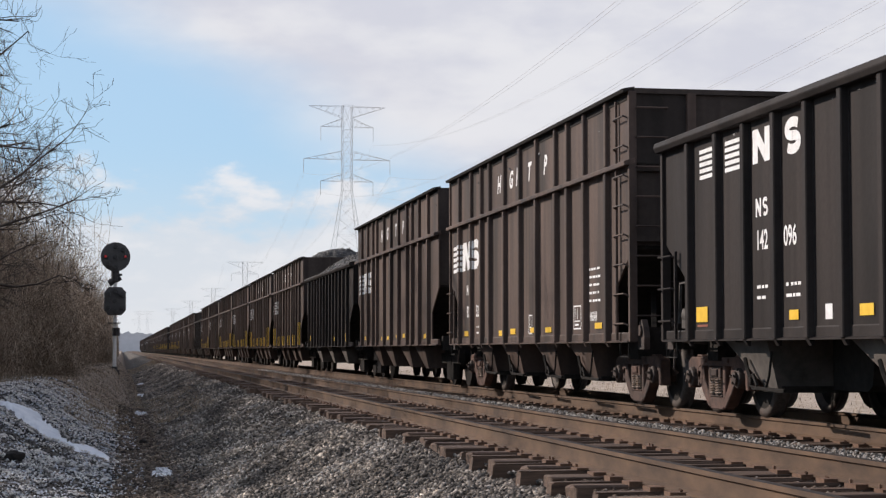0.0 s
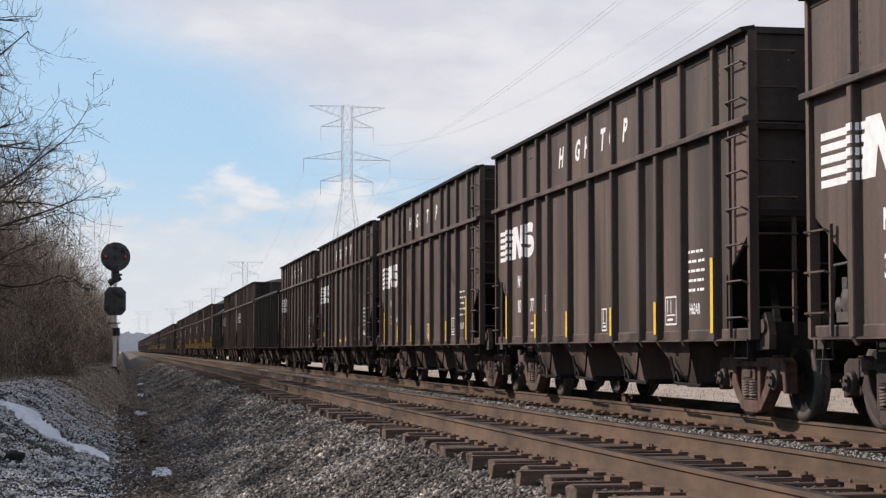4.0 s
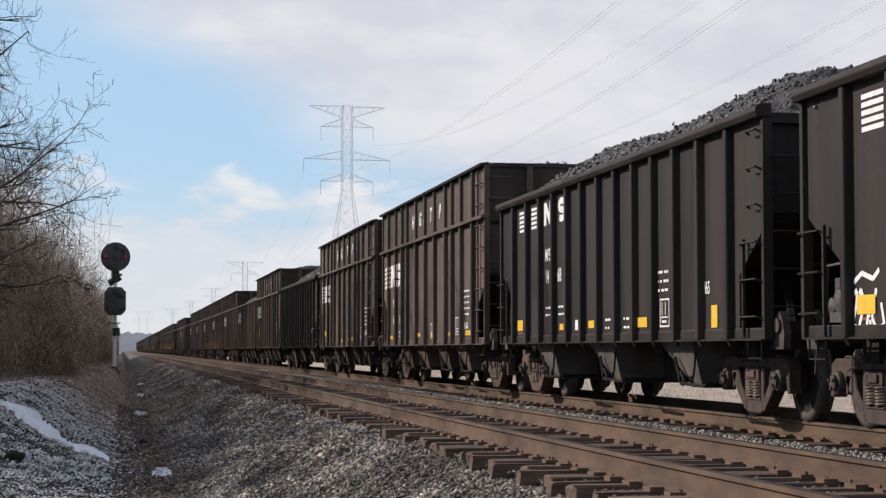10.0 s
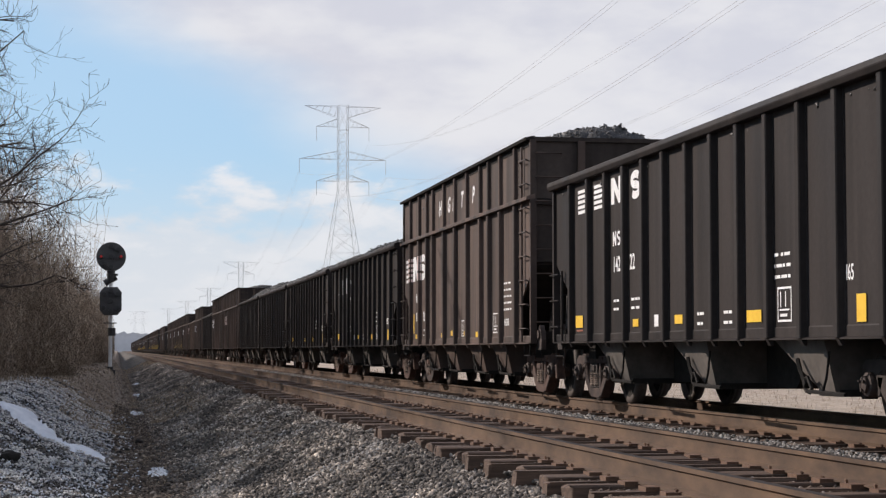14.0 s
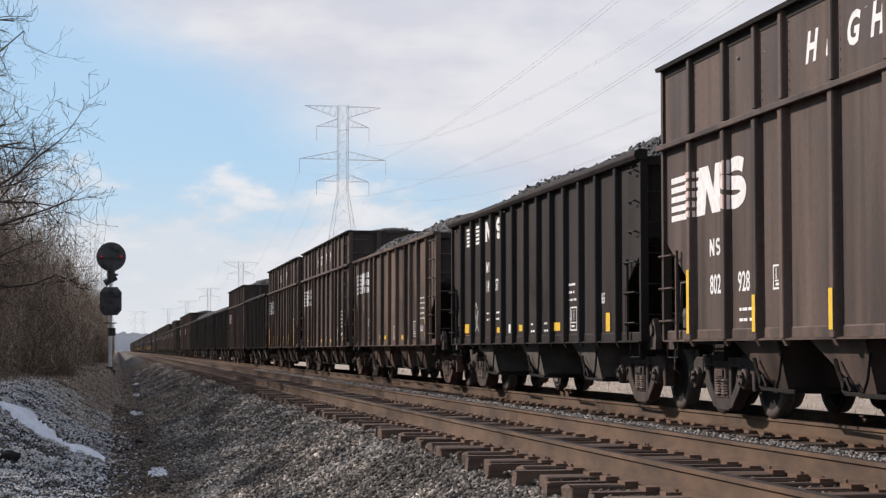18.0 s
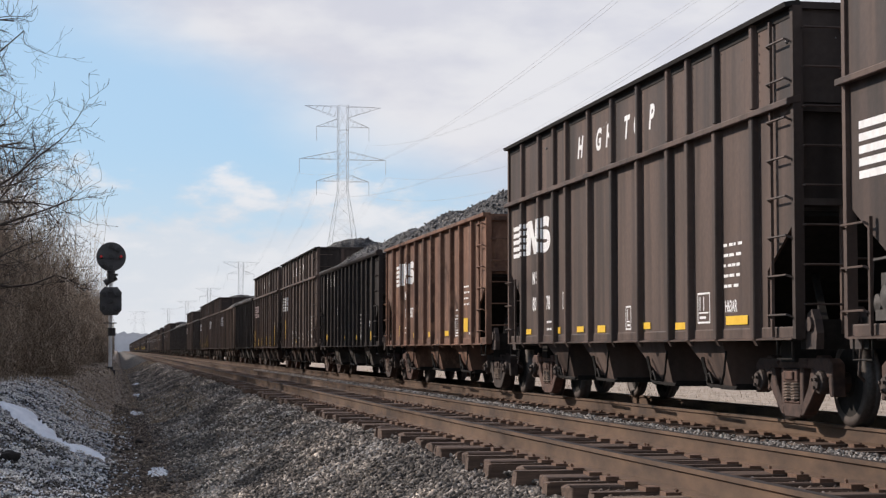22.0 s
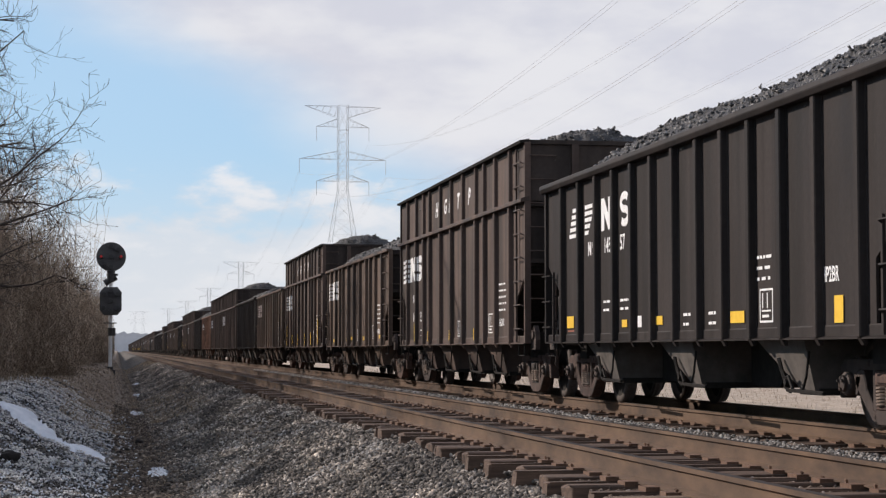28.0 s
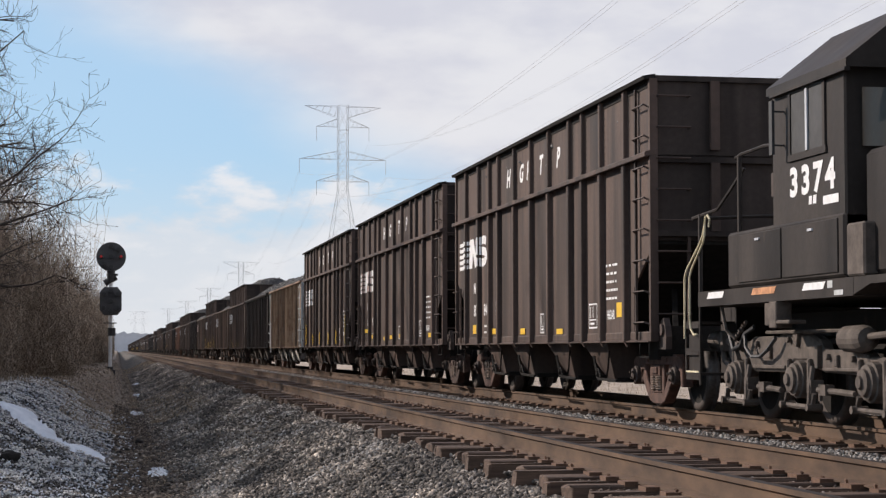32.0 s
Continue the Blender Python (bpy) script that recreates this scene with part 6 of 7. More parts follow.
    for z, w in ((2.22, 0.12), (2.40, 0.24), (2.56, 0.30), (2.72, 0.24), (2.84, 0.16)):
        sg.rect(1.08, z, w, 0.09)
    put("nose_emblem", sg.mesh("nose_emblem", M_WHITE), lo, label="white emblem on the nose")
    AXLES = (-1.93, 0, 1.93)
    for y in (-2.62, -16.2):
        t = put("truck", build("truck", M_DARK, lambda bm: (box(bm, -0.90, 0.90, -2.3, 2.3, 0.55, 0.85),)), lo, (0, y, 0))
        for a in AXLES:
            put("traction_motor", mesh_of("traction_motor", M_DARK, lambda bm: (box(bm, -0.52, 0.52, -0.78, -0.12, 0.14, 0.78), rod(bm, (-0.7, 0, 0.457), (0.7, 0, 0.457), 0.10, 10), box(bm, 0.54, 0.66, -0.80, 0.40, 0.12, 0.72)), 0.05), t, (0, a, 0))
        for s in (-1, 1):
            def frame_side(bm):
                prism(bm, ((1.95, 0.86), (1.62, 0.90), (1.50, 0.94), (0.62, 0.95), (0.50, 0.98), (-0.25, 0.96), (-0.50, 0.90), (-0.62, 0.80), (-1.50, 0.80), (-1.72, 0.76), (-1.80, 0.66), (-1.66, 0.54), (-0.62, 0.56), (-0.42, 0.60), (-0.25, 0.68), (0.22, 0.68), (0.34, 0.58), (0.46, 0.55), (1.50, 0.55), (1.60, 0.66), (2.20, 0.66), (2.20, 0.80)), "x", -0.07, 0.07)
            put("side_frame", build("side_frame", M_LOCO_TRUCK, frame_side, 0.022), t, (s * 1.10, 0, 0))

            def pads(bm):
                """Raised ribs, stops and bosses cast on the side frame."""
                o = s * 0.085
                box(bm, *sorted((s * 0.06, s * 0.10)), 0.42, 1.44, 0.585, 0.625)
                box(bm, *sorted((s * 0.06, s * 0.10)), -1.60, -0.66, 0.575, 0.61)
                box(bm, *sorted((s * 0.06, s * 0.12)), -0.58, -0.50, 0.60, 0.84)
                box(bm, *sorted((s * 0.06, s * 0.105)), 0.86, 0.96, 0.70, 0.84)
                box(bm, *sorted((s * 0.06, s * 0.105)), -1.06, -0.98, 0.62, 0.74)
                prism(bm, ((-0.02, 1.00), (0.16, 1.00), (0.12, 0.84), (0.04, 0.82)), "x", *sorted((s * 0.06, s * 0.11)))
                for a, z in ((1.30, 0.86), (0.30, 0.90), (-0.80, 0.72), (-1.45, 0.70)):
                    rod(bm, (s * 0.06, a, z), (s * 0.115, a, z), 0.035, 8)
            put("frame_casting", build("frame_casting", M_LOCO_TRUCK, pads, 0.008), t, (s * 1.10, 0, 0))
            for a in AXLES:
                def box_mesh(bm):
                    prism(bm, ((-0.24, 0.72), (0.24, 0.72), (0.26, 0.50), (0.20, 0.28), (-0.20, 0.28), (-0.26, 0.50)), "x", -0.06, 0.06)
                    box(bm, *sorted((s * 0.05, s * 0.13)), -0.34, -0.27, 0.20, 0.70)
                    box(bm, *sorted((s * 0.05, s * 0.13)), 0.27, 0.33, 0.30, 0.70)
                put("journal_box", mesh_of(("journal_box", s), M_LOCO_TRUCK, box_mesh, 0.015), t, (s * 1.09, a, 0))
                put("bearing_cap", mesh_of("bearing_cap", M_LOCO_TRUCK, lambda bm: lathe(bm, [(-0.05, 0.205), (-0.12, 0.20), (-0.13, 0.175), (-0.17, 0.170), (-0.18, 0.135), (-0.21, 0.130), (-0.225, 0.07), (-0.25, 0.06), (-0.25, 0.001)], "x", 18)), t, (s * 1.10, a, 0.48), 0 if s < 0 else math.pi)
                put("wheel", wheel_mesh(), t, (s * 0.7525, a, 0.457), 0 if s < 0 else math.pi)

                def hanger(bm):
                    """The bent brake hanger under each journal, with its shoe."""
                    o = s * 0.15
                    path_rod(bm, [(o, 0.20, 0.34), (o, 0.24, 0.21), (o, -0.52, 0.20), (o, -0.56, 0.34)], 0.028, 6)
                    path_rod(bm, [(s * 0.10, -0.42, 0.62), (o, -0.46, 0.40), (o, -0.44, 0.22)], 0.034, 6)
                    box(bm, *sorted((s * 0.02, s * 0.16)), -0.50, -0.38, 0.34, 0.48)
                    rod(bm, (s * 0.05, 0.24, 0.21), (s * 0.22, 0.24, 0.21), 0.04, 8)
                    rod(bm, (s * 0.05, -0.52, 0.20), (s * 0.22, -0.52, 0.20), 0.04, 8)
                put("brake_hanger", mesh_of(("brake_hanger", s), M_LOCO_TRUCK, hanger), t, (s * 1.10, a, 0))
            for a, c in ((1.12, 0.40), (-0.66, -1.62)):
                put("pull_rod", build("pull_rod", M_LOCO_TRUCK, lambda bm: (rod(bm, (s * 0.14, a, 0.385), (s * 0.14, c, 0.36), 0.032, 8), box(bm, *sorted((s * 0.09, s * 0.19)), a - 0.30, a - 0.16, 0.33, 0.44), rod(bm, (s * 0.14, a - 0.05, 0.44), (s * 0.14, a - 0.05, 0.27), 0.022, 6))), t, (s * 1.10, 0, 0))
            put("brake_cylinder", build("brake_cylinder", M_LOCO_TRUCK, lambda bm: (lathe(bm, [(2.25, 0.05), (2.28, 0.10), (2.34, 0.12), (2.58, 0.125), (2.66, 0.11), (2.69, 0.04)], "y", 16, (s * 0.12, 0, 0.90)), rod(bm, (s * 0.12, 2.25, 0.90), (s * 0.12, 1.80, 0.84), 0.045, 8), box(bm, *sorted((s * 0.02, s * 0.2)), 2.18, 2.27, 0.78, 1.00))), t, (s * 1.10, 0, 0))
            put("brake_cylinder", build("brake_cylinder", M_LOCO_TRUCK, lambda bm: (lathe(bm, [(-1.30, 0.04), (-1.33, 0.10), (-1.40, 0.13), (-1.80, 0.135), (-1.90, 0.11), (-1.94, 0.05)], "y", 16, (s * 0.12, 0, 0.90)), rod(bm, (s * 0.12, -1.90, 0.92), (s * 0.12, -2.5, 0.94), 0.035, 8), rod(bm, (s * 0.12, -1.30, 0.985), (s * 0.12, 0.9, 0.985), 0.020, 6))), t, (s * 1.10, 0, 0))

            def slack_lever(bm):
                """The bell crank and linkage at the leading end of the side frame."""
                prism(bm, ((2.28, 0.86), (2.08, 0.88), (1.90, 0.70), (1.94, 0.52), (2.06, 0.52), (2.10, 0.66)), "x", *sorted((s * 0.06, s * 0.12)))
                path_rod(bm, [(s * 0.15, 2.30, 0.78), (s * 0.17, 2.18, 0.66), (s * 0.15, 2.02, 0.60)], 0.035, 6)
                for k in range(7):
                    rod(bm, (s * 0.17, 1.80 - 0.055 * k, 0.93 + 0.028 * k), (s * 0.17, 1.77 - 0.055 * k, 0.945 + 0.028 * k), 0.032 if k % 2 else 0.022, 6)
            put("brake_lever", build("brake_lever", M_LOCO_TRUCK, slack_lever), t, (s * 1.10, 0, 0))
            put("air_hose", build("air_hose", M_SIGNAL, lambda bm: path_rod(bm, [(s * 0.16, 1.50, 0.96), (s * 0.18, 1.42, 0.82), (s * 0.18, 1.22, 0.72), (s * 0.18, 0.95, 0.72), (s * 0.18, 0.70, 0.80), (s * 0.16, 0.52, 0.92)], 0.022, 6)), t, (s * 1.10, 0, 0), label="black rubber brake hose")
            put("sand_hose", build("sand_hose", M_SIGNAL, lambda bm: path_rod(bm, [(s * 0.16, 2.05, 0.98), (s * 0.2, 1.80, 0.80), (s * 0.18, 1.62, 0.84), (s * 0.16, 1.50, 0.98), (s * 0.12, 1.30, 1.05)], 0.026, 6)), t, (s * 1.10, 0, 0), label="black rubber sand hose")
    add("fuel_tank", M_LOCO, lambda bm: prism(bm, ((-1.35, 1.2), (-1.35, 0.6), (-1.1, 0.35), (1.1, 0.35), (1.35, 0.6), (1.35, 1.2)), "y", -13.2, -7.0))
    put("coupler", mesh_of("coupler", M_TRUCK, coupler), lo, (0, 0.05, 0))
    return lo


LOCO_Y = loco_front + 0.06
loco = locomotive(LOCO_Y)


# ---- the signal ----
def signal(x, y, z):
    sg = tagged(empty("railway_signal", pose(x, y, z)), "two black position-light signal heads on an aluminium mast", "signal")

    def add(name, mat, fn, label="", parent=sg):
        return put(name, build(name, mat, fn), parent, label=label)
    add("mast", M_MAST, lambda bm: rod(bm, (0, 0, 0), (0, 0, 4.75), 0.085, 12))
    add("base", M_SIGNAL, lambda bm: (box(bm, -0.22, 0.22, -0.22, 0.22, -0.5, 0.10), rod(bm, (0, 0, 0.1), (0, 0, 0.25), 0.14, 10)))

    def disc(bm, zc, r, n, pts=None):
        poly = pts or [(r * math.cos(2 * math.pi * i / n), zc + r * math.sin(2 * math.pi * i / n)) for i in range(n)]
        prism(bm, poly, "y", -0.24, -0.20)
    top = add("upper_head", M_SIGNAL_FACE, lambda bm: disc(bm, 5.07, 0.645, 32), "round black signal head")
    a = 0.47
    octo = [(sx * px_, 3.12 + sz * pz) for sx, sz, px_, pz in ((1, -1, 0.28, 0.62), (1, -1, a, 0.40), (1, 1, a, 0.40), (1, 1, 0.28, 0.62), (-1, 1, 0.28, 0.62), (-1, 1, a, 0.40), (-1, -1, a, 0.40), (-1, -1, 0.28, 0.62))]
    low = add("lower_head", M_SIGNAL_FACE, lambda bm: disc(bm, 3.12, 0, 0, octo), "eight-sided black signal head")
    red, nt, b = material("lit_red_lamp", 0.3)
    b.inputs["Base Color"].default_value = (0.5, 0.02, 0.02, 1)
    b.inputs["Emission Color"].default_value = (1.0, 0.05, 0.06, 1)
    b.inputs["Emission Strength"].default_value = 0.06

    def hood(bm):
        lathe(bm, [(-0.52, 0.095), (-0.24, 0.10)], "y", 12)
    for head, zc, spots in ((top, 5.07, ((0, 0), (0, 0.46), (0, -0.46), (-0.43, 0.0), (0.43, 0.0), (0.32, 0.32), (-0.32, -0.32))), (low, 3.12, ((0, 0), (0.3, 0.3), (-0.3, 0.3), (0.3, -0.3), (-0.3, -0.3), (0, 0.45), (0, -0.45)))):
        for dx, dz in spots:
            put("lamp_hood", mesh_of("lamp_hood", M_SIGNAL, hood), head, (dx, 0, zc + dz))
            if head is top and abs(dx) == 0.43:
                put("lamp", mesh_of("lamp", red, lambda bm: lathe(bm, [(-0.54, 0.02), (-0.53, 0.055), (-0.521, 0.06)], "y", 12)), head, (dx, 0, zc + dz), label="lit red lamp")
    add("bracket", M_SIGNAL, lambda bm: (box(bm, -0.12, 0.30, -0.2, 0.2, 4.25, 4.33), rod(bm, (-0.28, 0, 3.9), (0.22, 0, 4.2), 0.15, 8), rod(bm, (0, 0, 4.0), (0, 0, 4.5), 0.18, 10), rod(bm, (0.0, 0.0, 4.75), (0, 0, 5.2), 0.06, 8), box(bm, -0.30, 0.26, -0.28, 0.0, 2.14, 2.18), rod(bm, (0.05, 0, 1.6), (0.05, 0, 1.95), 0.17, 8)))


# ---- pylons and wires ----
def pylon_mesh(height, arms):
    bm = bmesh.new()

    def half(z):
        knee = 0.66 * height
        return 1.03 + 0.150 * max(0.0, knee - z)

    levels = [height * q for q in (0, 0.13, 0.24, 0.33, 0.41, 0.48, 0.54, 0.60, 0.66)]
    while levels[-1] < height - 3:
        levels.append(levels[-1] + 2.6)
    levels[-1] = height
    r = 0.042
    for z0, z1 in zip(levels, levels[1:]):
        a, c = half(z0), half(z1)
        k = [(-1, -1), (1, -1), (1, 1), (-1, 1)]
        for i in range(4):
            (x0, y0), (x1, y1) = k[i], k[(i + 1) % 4]
            rod(bm, (x0 * a, y0 * a, z0), (x0 * c, y0 * c, z1), r * 1.3, 4)
            rod(bm, (x0 * a, y0 * a, z0), (x1 * c, y1 * c, z1), r * 0.7, 3)
            rod(bm, (x1 * a, y1 * a, z0), (x0 * c, y0 * c, z1), r * 0.7, 3)
            rod(bm, (x0 * c, y0 * c, z1), (x1 * c, y1 * c, z1), r * 0.7, 3)
    for z, w, rise in arms:
        for s in (-1, 1):
            tip = (s * w, 0, z)
            n = 5
            for y in (-1, 1):
                rod(bm, (s * half(z), y * half(z), z + rise), tip, r, 3)
                rod(bm, (s * half(z), y * half(z), z), tip, r, 3)
                for i in range(n):
                    q0, q1 = i / n, (i + 0.5) / n
                    p = Vector((s * half(z), y * half(z), z)).lerp(Vector(tip), q0)
                    p2 = Vector((s * half(z), y * half(z), z + rise)).lerp(Vector(tip), q1)
                    rod(bm, p, p2, r * 0.6, 3)
            if rise > 0:
                rod(bm, tip, (s * w, 0, z - 3.0), 0.06, 4)
                rod(bm, (s * w * 0.62, 0, z), (s * w, 0, z - 3.0), 0.07, 4) if w < 0 else None
    return finish(bm, "lattice", M_GALV)


def power_line():
    H = 53.6
    arms = ((H - 0.2, 8.3, -2.4), (H - 11.6, 9.4, 1.8), (H - 16.3, 5.7, 1.5), (H - 4.6, 5.7, 1.8))
    me = pylon_mesh(H, arms)
    low = pylon_mesh(40.0, ((39.8, 8.2, -2.8), (34.6, 5.9, 1.5)))
    places = [(47, 388), (52.7, 805), (55.6, 1150), (53, 1450), (46, 1720)]
    for i, (x, y) in enumerate(places):
        t = tagged(empty("electricity_pylon", pose(x, y, -0.5, 0, 0, 4)), "grey steel lattice pylon carrying power lines", "pylon", "pylons of the power line")
        put("lattice", low if i else me, t)
    for x, y in ((22, 2500), (33, 2500)):
        t = tagged(empty("electricity_pylon", pose(x, y, -0.5)), "grey lattice pylon far down the line", "pylon")
        put("lattice", me, t)
    wire_mat = plain_mat("conductor", (0.58, 0.60, 0.64), (0.70, 0.72, 0.76), 1, 0.6)
    pts = [(-9.4, H - 14.6), (9.4, H - 15.2), (-5.7, H - 18.6), (5.7, H - 19.3), (5.7, H - 8.4)]
    spans = [((47, -10), places[0], 11.6)] + [(places[i], places[i + 1], 14.0) for i in range(2)]
    for dx, z in pts:
        w = empty("power_line")
        tagged(w, "thin grey overhead power line sagging between pylons", "power line", "power lines")
        for (ax, ay), (bx, by), sag in spans:
            n = 40
            line = []
            for i in range(n + 1):
                q = i / n
                line.append((ax + (bx - ax) * q + dx, ay + (by - ay) * q, z - 0.5 - sag * 4 * q * (1 - q)))
            for side in (-0.24, 0.24):
                bm = bmesh.new()
                path_rod(bm, [(x + side, y, h) for x, y, h in line], 0.013, 3)
                part("wire", bm, wire_mat, w)


power_line()
signal(-0.33, 82.0, float(land(-0.33, 82.0)) - 0.10)


# ---- bare trees and brush ----
def grow(rng, base, direction, length, radius, depth, out, spread=0.55, lift=0.12, wiggle=0.2, shrink=1.0):
    """Tapered limb that bends and forks; out gets (p, q, r0, r1, depth)."""
    p, d = Vector(base), Vector(direction).normalized()
    n = 6 if depth > 1 else 4
    for i in range(n):
        d = (d + Vector((rng.gauss(0, wiggle), rng.gauss(0, wiggle), rng.gauss(0, wiggle * 0.8) + lift * 0.3))).normalized()
        q = p + d * (length / n)
        r0, r1 = radius * (1 - 0.62 * i / n), radius * (1 - 0.62 * (i + 1) / n)
        out.append((p.copy(), q.copy(), r0, r1, depth))
        if depth > 0 and i:
            for _ in range(1 + (rng.random() < 0.45)):
                side = Vector((rng.gauss(0, 1), rng.gauss(0, 1), rng.gauss(0, 0.7) + lift))
                nd = (d * (1 - spread) + side.normalized() * spread * 1.3).normalized()
                grow(rng, q, nd, length * rng.uniform(0.36, 0.60) * shrink, r1 * 0.60, depth - 1, out, spread, lift, wiggle, shrink)
        p = q


def limbs_mesh(name, segs, mat, n_thick=6):
    vs, fs = [], []
    for p, q, r0, r1, dep in segs:
        n = n_thick if r0 > 0.03 else 3
        d = (q - p).normalized()
        u = d.orthogonal().normalized()
        w = d.cross(u)
        k = len(vs)
        for c, r in ((p, max(r0, 0.0055)), (q, max(r1, 0.0045))):
            for i in range(n):
                a = 2 * math.pi * i / n
                vs.append(tuple(c + (u * math.cos(a) + w * math.sin(a)) * r))
        for i in range(n):
            fs.append((k + i, k + (i + 1) % n, k + n + (i + 1) % n, k + n + i))
    return soup(name, vs, fs, mat)


def bare_tree(x, y, height, seed, lean=(0, 0), boughs=(), depth=4, stout=1.0):
    rng = random.Random(seed)
    segs = []
    z = float(land(x, y))
    t = tagged(empty("bare_tree", pose(x, y, z)), "leafless grey-brown tree with fine twigs at the wood's edge", "tree", "bare trees")
    if boughs:
        trunk = []
        p = Vector((0, 0, -0.2))
        for i in range(8):
            q = p + Vector((rng.gauss(0, 0.06), rng.gauss(0, 0.06), height / 8))
            segs.append((p, q, 0.13 * (1 - 0.1 * i), 0.13 * (1 - 0.1 * (i + 1)), 9))
            p = q
        for zb, dx, dz, ln in boughs:
            grow(rng, (0, 0, zb), (dx, rng.uniform(-0.2, 0.2), dz), ln * 0.82, 0.050, 3 if zb < 4.2 else 2, segs, 0.50, 0.10, 0.16, 0.80)
    else:
        grow(rng, (0, 0, -0.2), (lean[0], lean[1], 1), height * 0.62, height * 0.015 * stout, depth, segs, 0.58, 0.15)
    if not boughs and y < 130:
        segs = [s for s in segs if x + s[1].x < -0.6]
    top = max(s[4] for s in segs)
    put("trunk", limbs_mesh("trunk", [s for s in segs if s[4] == top], M_BARK), t)
    put("crown", limbs_mesh("crown", [s for s in segs if s[4] < top], M_BARK), t, label="bare limbs and twigs")
    return t


# the tree whose boughs reach out over the ditch, and the smaller ones in the brush
bare_tree(-4.7, 45, 9.6, 11, boughs=((8.75, 1, 0.02, 2.9), (8.3, 1, 0.12, 2.4), (6.05, 1, 0.10, 3.4), (5.0, 1, 0.36, 2.3), (3.75, 1, 0.20, 5.0), (4.35, 1, -0.02, 4.3), (4.9, 1, 0.34, 3.0), (3.5, 1, 0.16, 4.6), (3.1, 1, 0.42, 3.8), (2.5, 1, 0.30, 4.0), (2.0, 1, 0.45, 3.4)))
for x, y, hgt, seed in ((-5.9, 54, 5.4, 9), (-5.6, 63, 5.4, 12), (-5.8, 74, 6.4, 15), (-6.0, 90, 7.4, 18), (-7, 105, 8.5, 22), (-5.5, 125, 7.5, 24)):
    bare_tree(x, y, hgt, seed, (0.12, 0))
# a dense belt of low trees on the bank, off the line
BELT = [bare_tree(-7.6, 42, 9.6, 61, depth=4, stout=1.5), bare_tree(-8.2, 47, 10.2, 67, depth=4, stout=1.5)]
rng_b = random.Random(71)
for i in range(22):
    x, y = rng_b.uniform(-9.8, -7.2), 30.5 + 2.8 * i + rng_b.uniform(-0.8, 0.8)
    copy_thing(BELT[i % 2], pose(x, y, float(land(x, y)), 0, 0, rng_b.uniform(0, 360)))
# the taller wood behind, which shades the ditch and the near track
WOOD = [bare_tree(-8.5, 36, 13.0, 37, depth=4), bare_tree(-11.5, 50, 16.5, 43, depth=4), bare_tree(-10.5, 64, 15.5, 49, depth=4)]
rng_w = random.Random(77)
for i in range(44):
    x, y = rng_w.uniform(-17, -9.5), 52 + 2.6 * i + rng_w.uniform(-1.5, 1.5)
    copy_thing(WOOD[i % 3], pose(x, y, float(land(x, y)), 0, 0, rng_w.uniform(0, 360)))


for i in range(12):
    x, y = rng_w.uniform(-16, -10.5), 60 + 2.2 * i + rng_w.uniform(-1, 1)
    copy_thing(WOOD[i % 3], pose(x, y, float(land(x, y)), 0, 0, rng_w.uniform(0, 360)))
for i in range(34):
    x, y = rng_w.uniform(-21, -12.5), 165 + 5.0 * i + rng_w.uniform(-2, 2)
    copy_thing(WOOD[i % 3], pose(x, y, float(land(x, y)), 0, 0, rng_w.uniform(0, 360)))


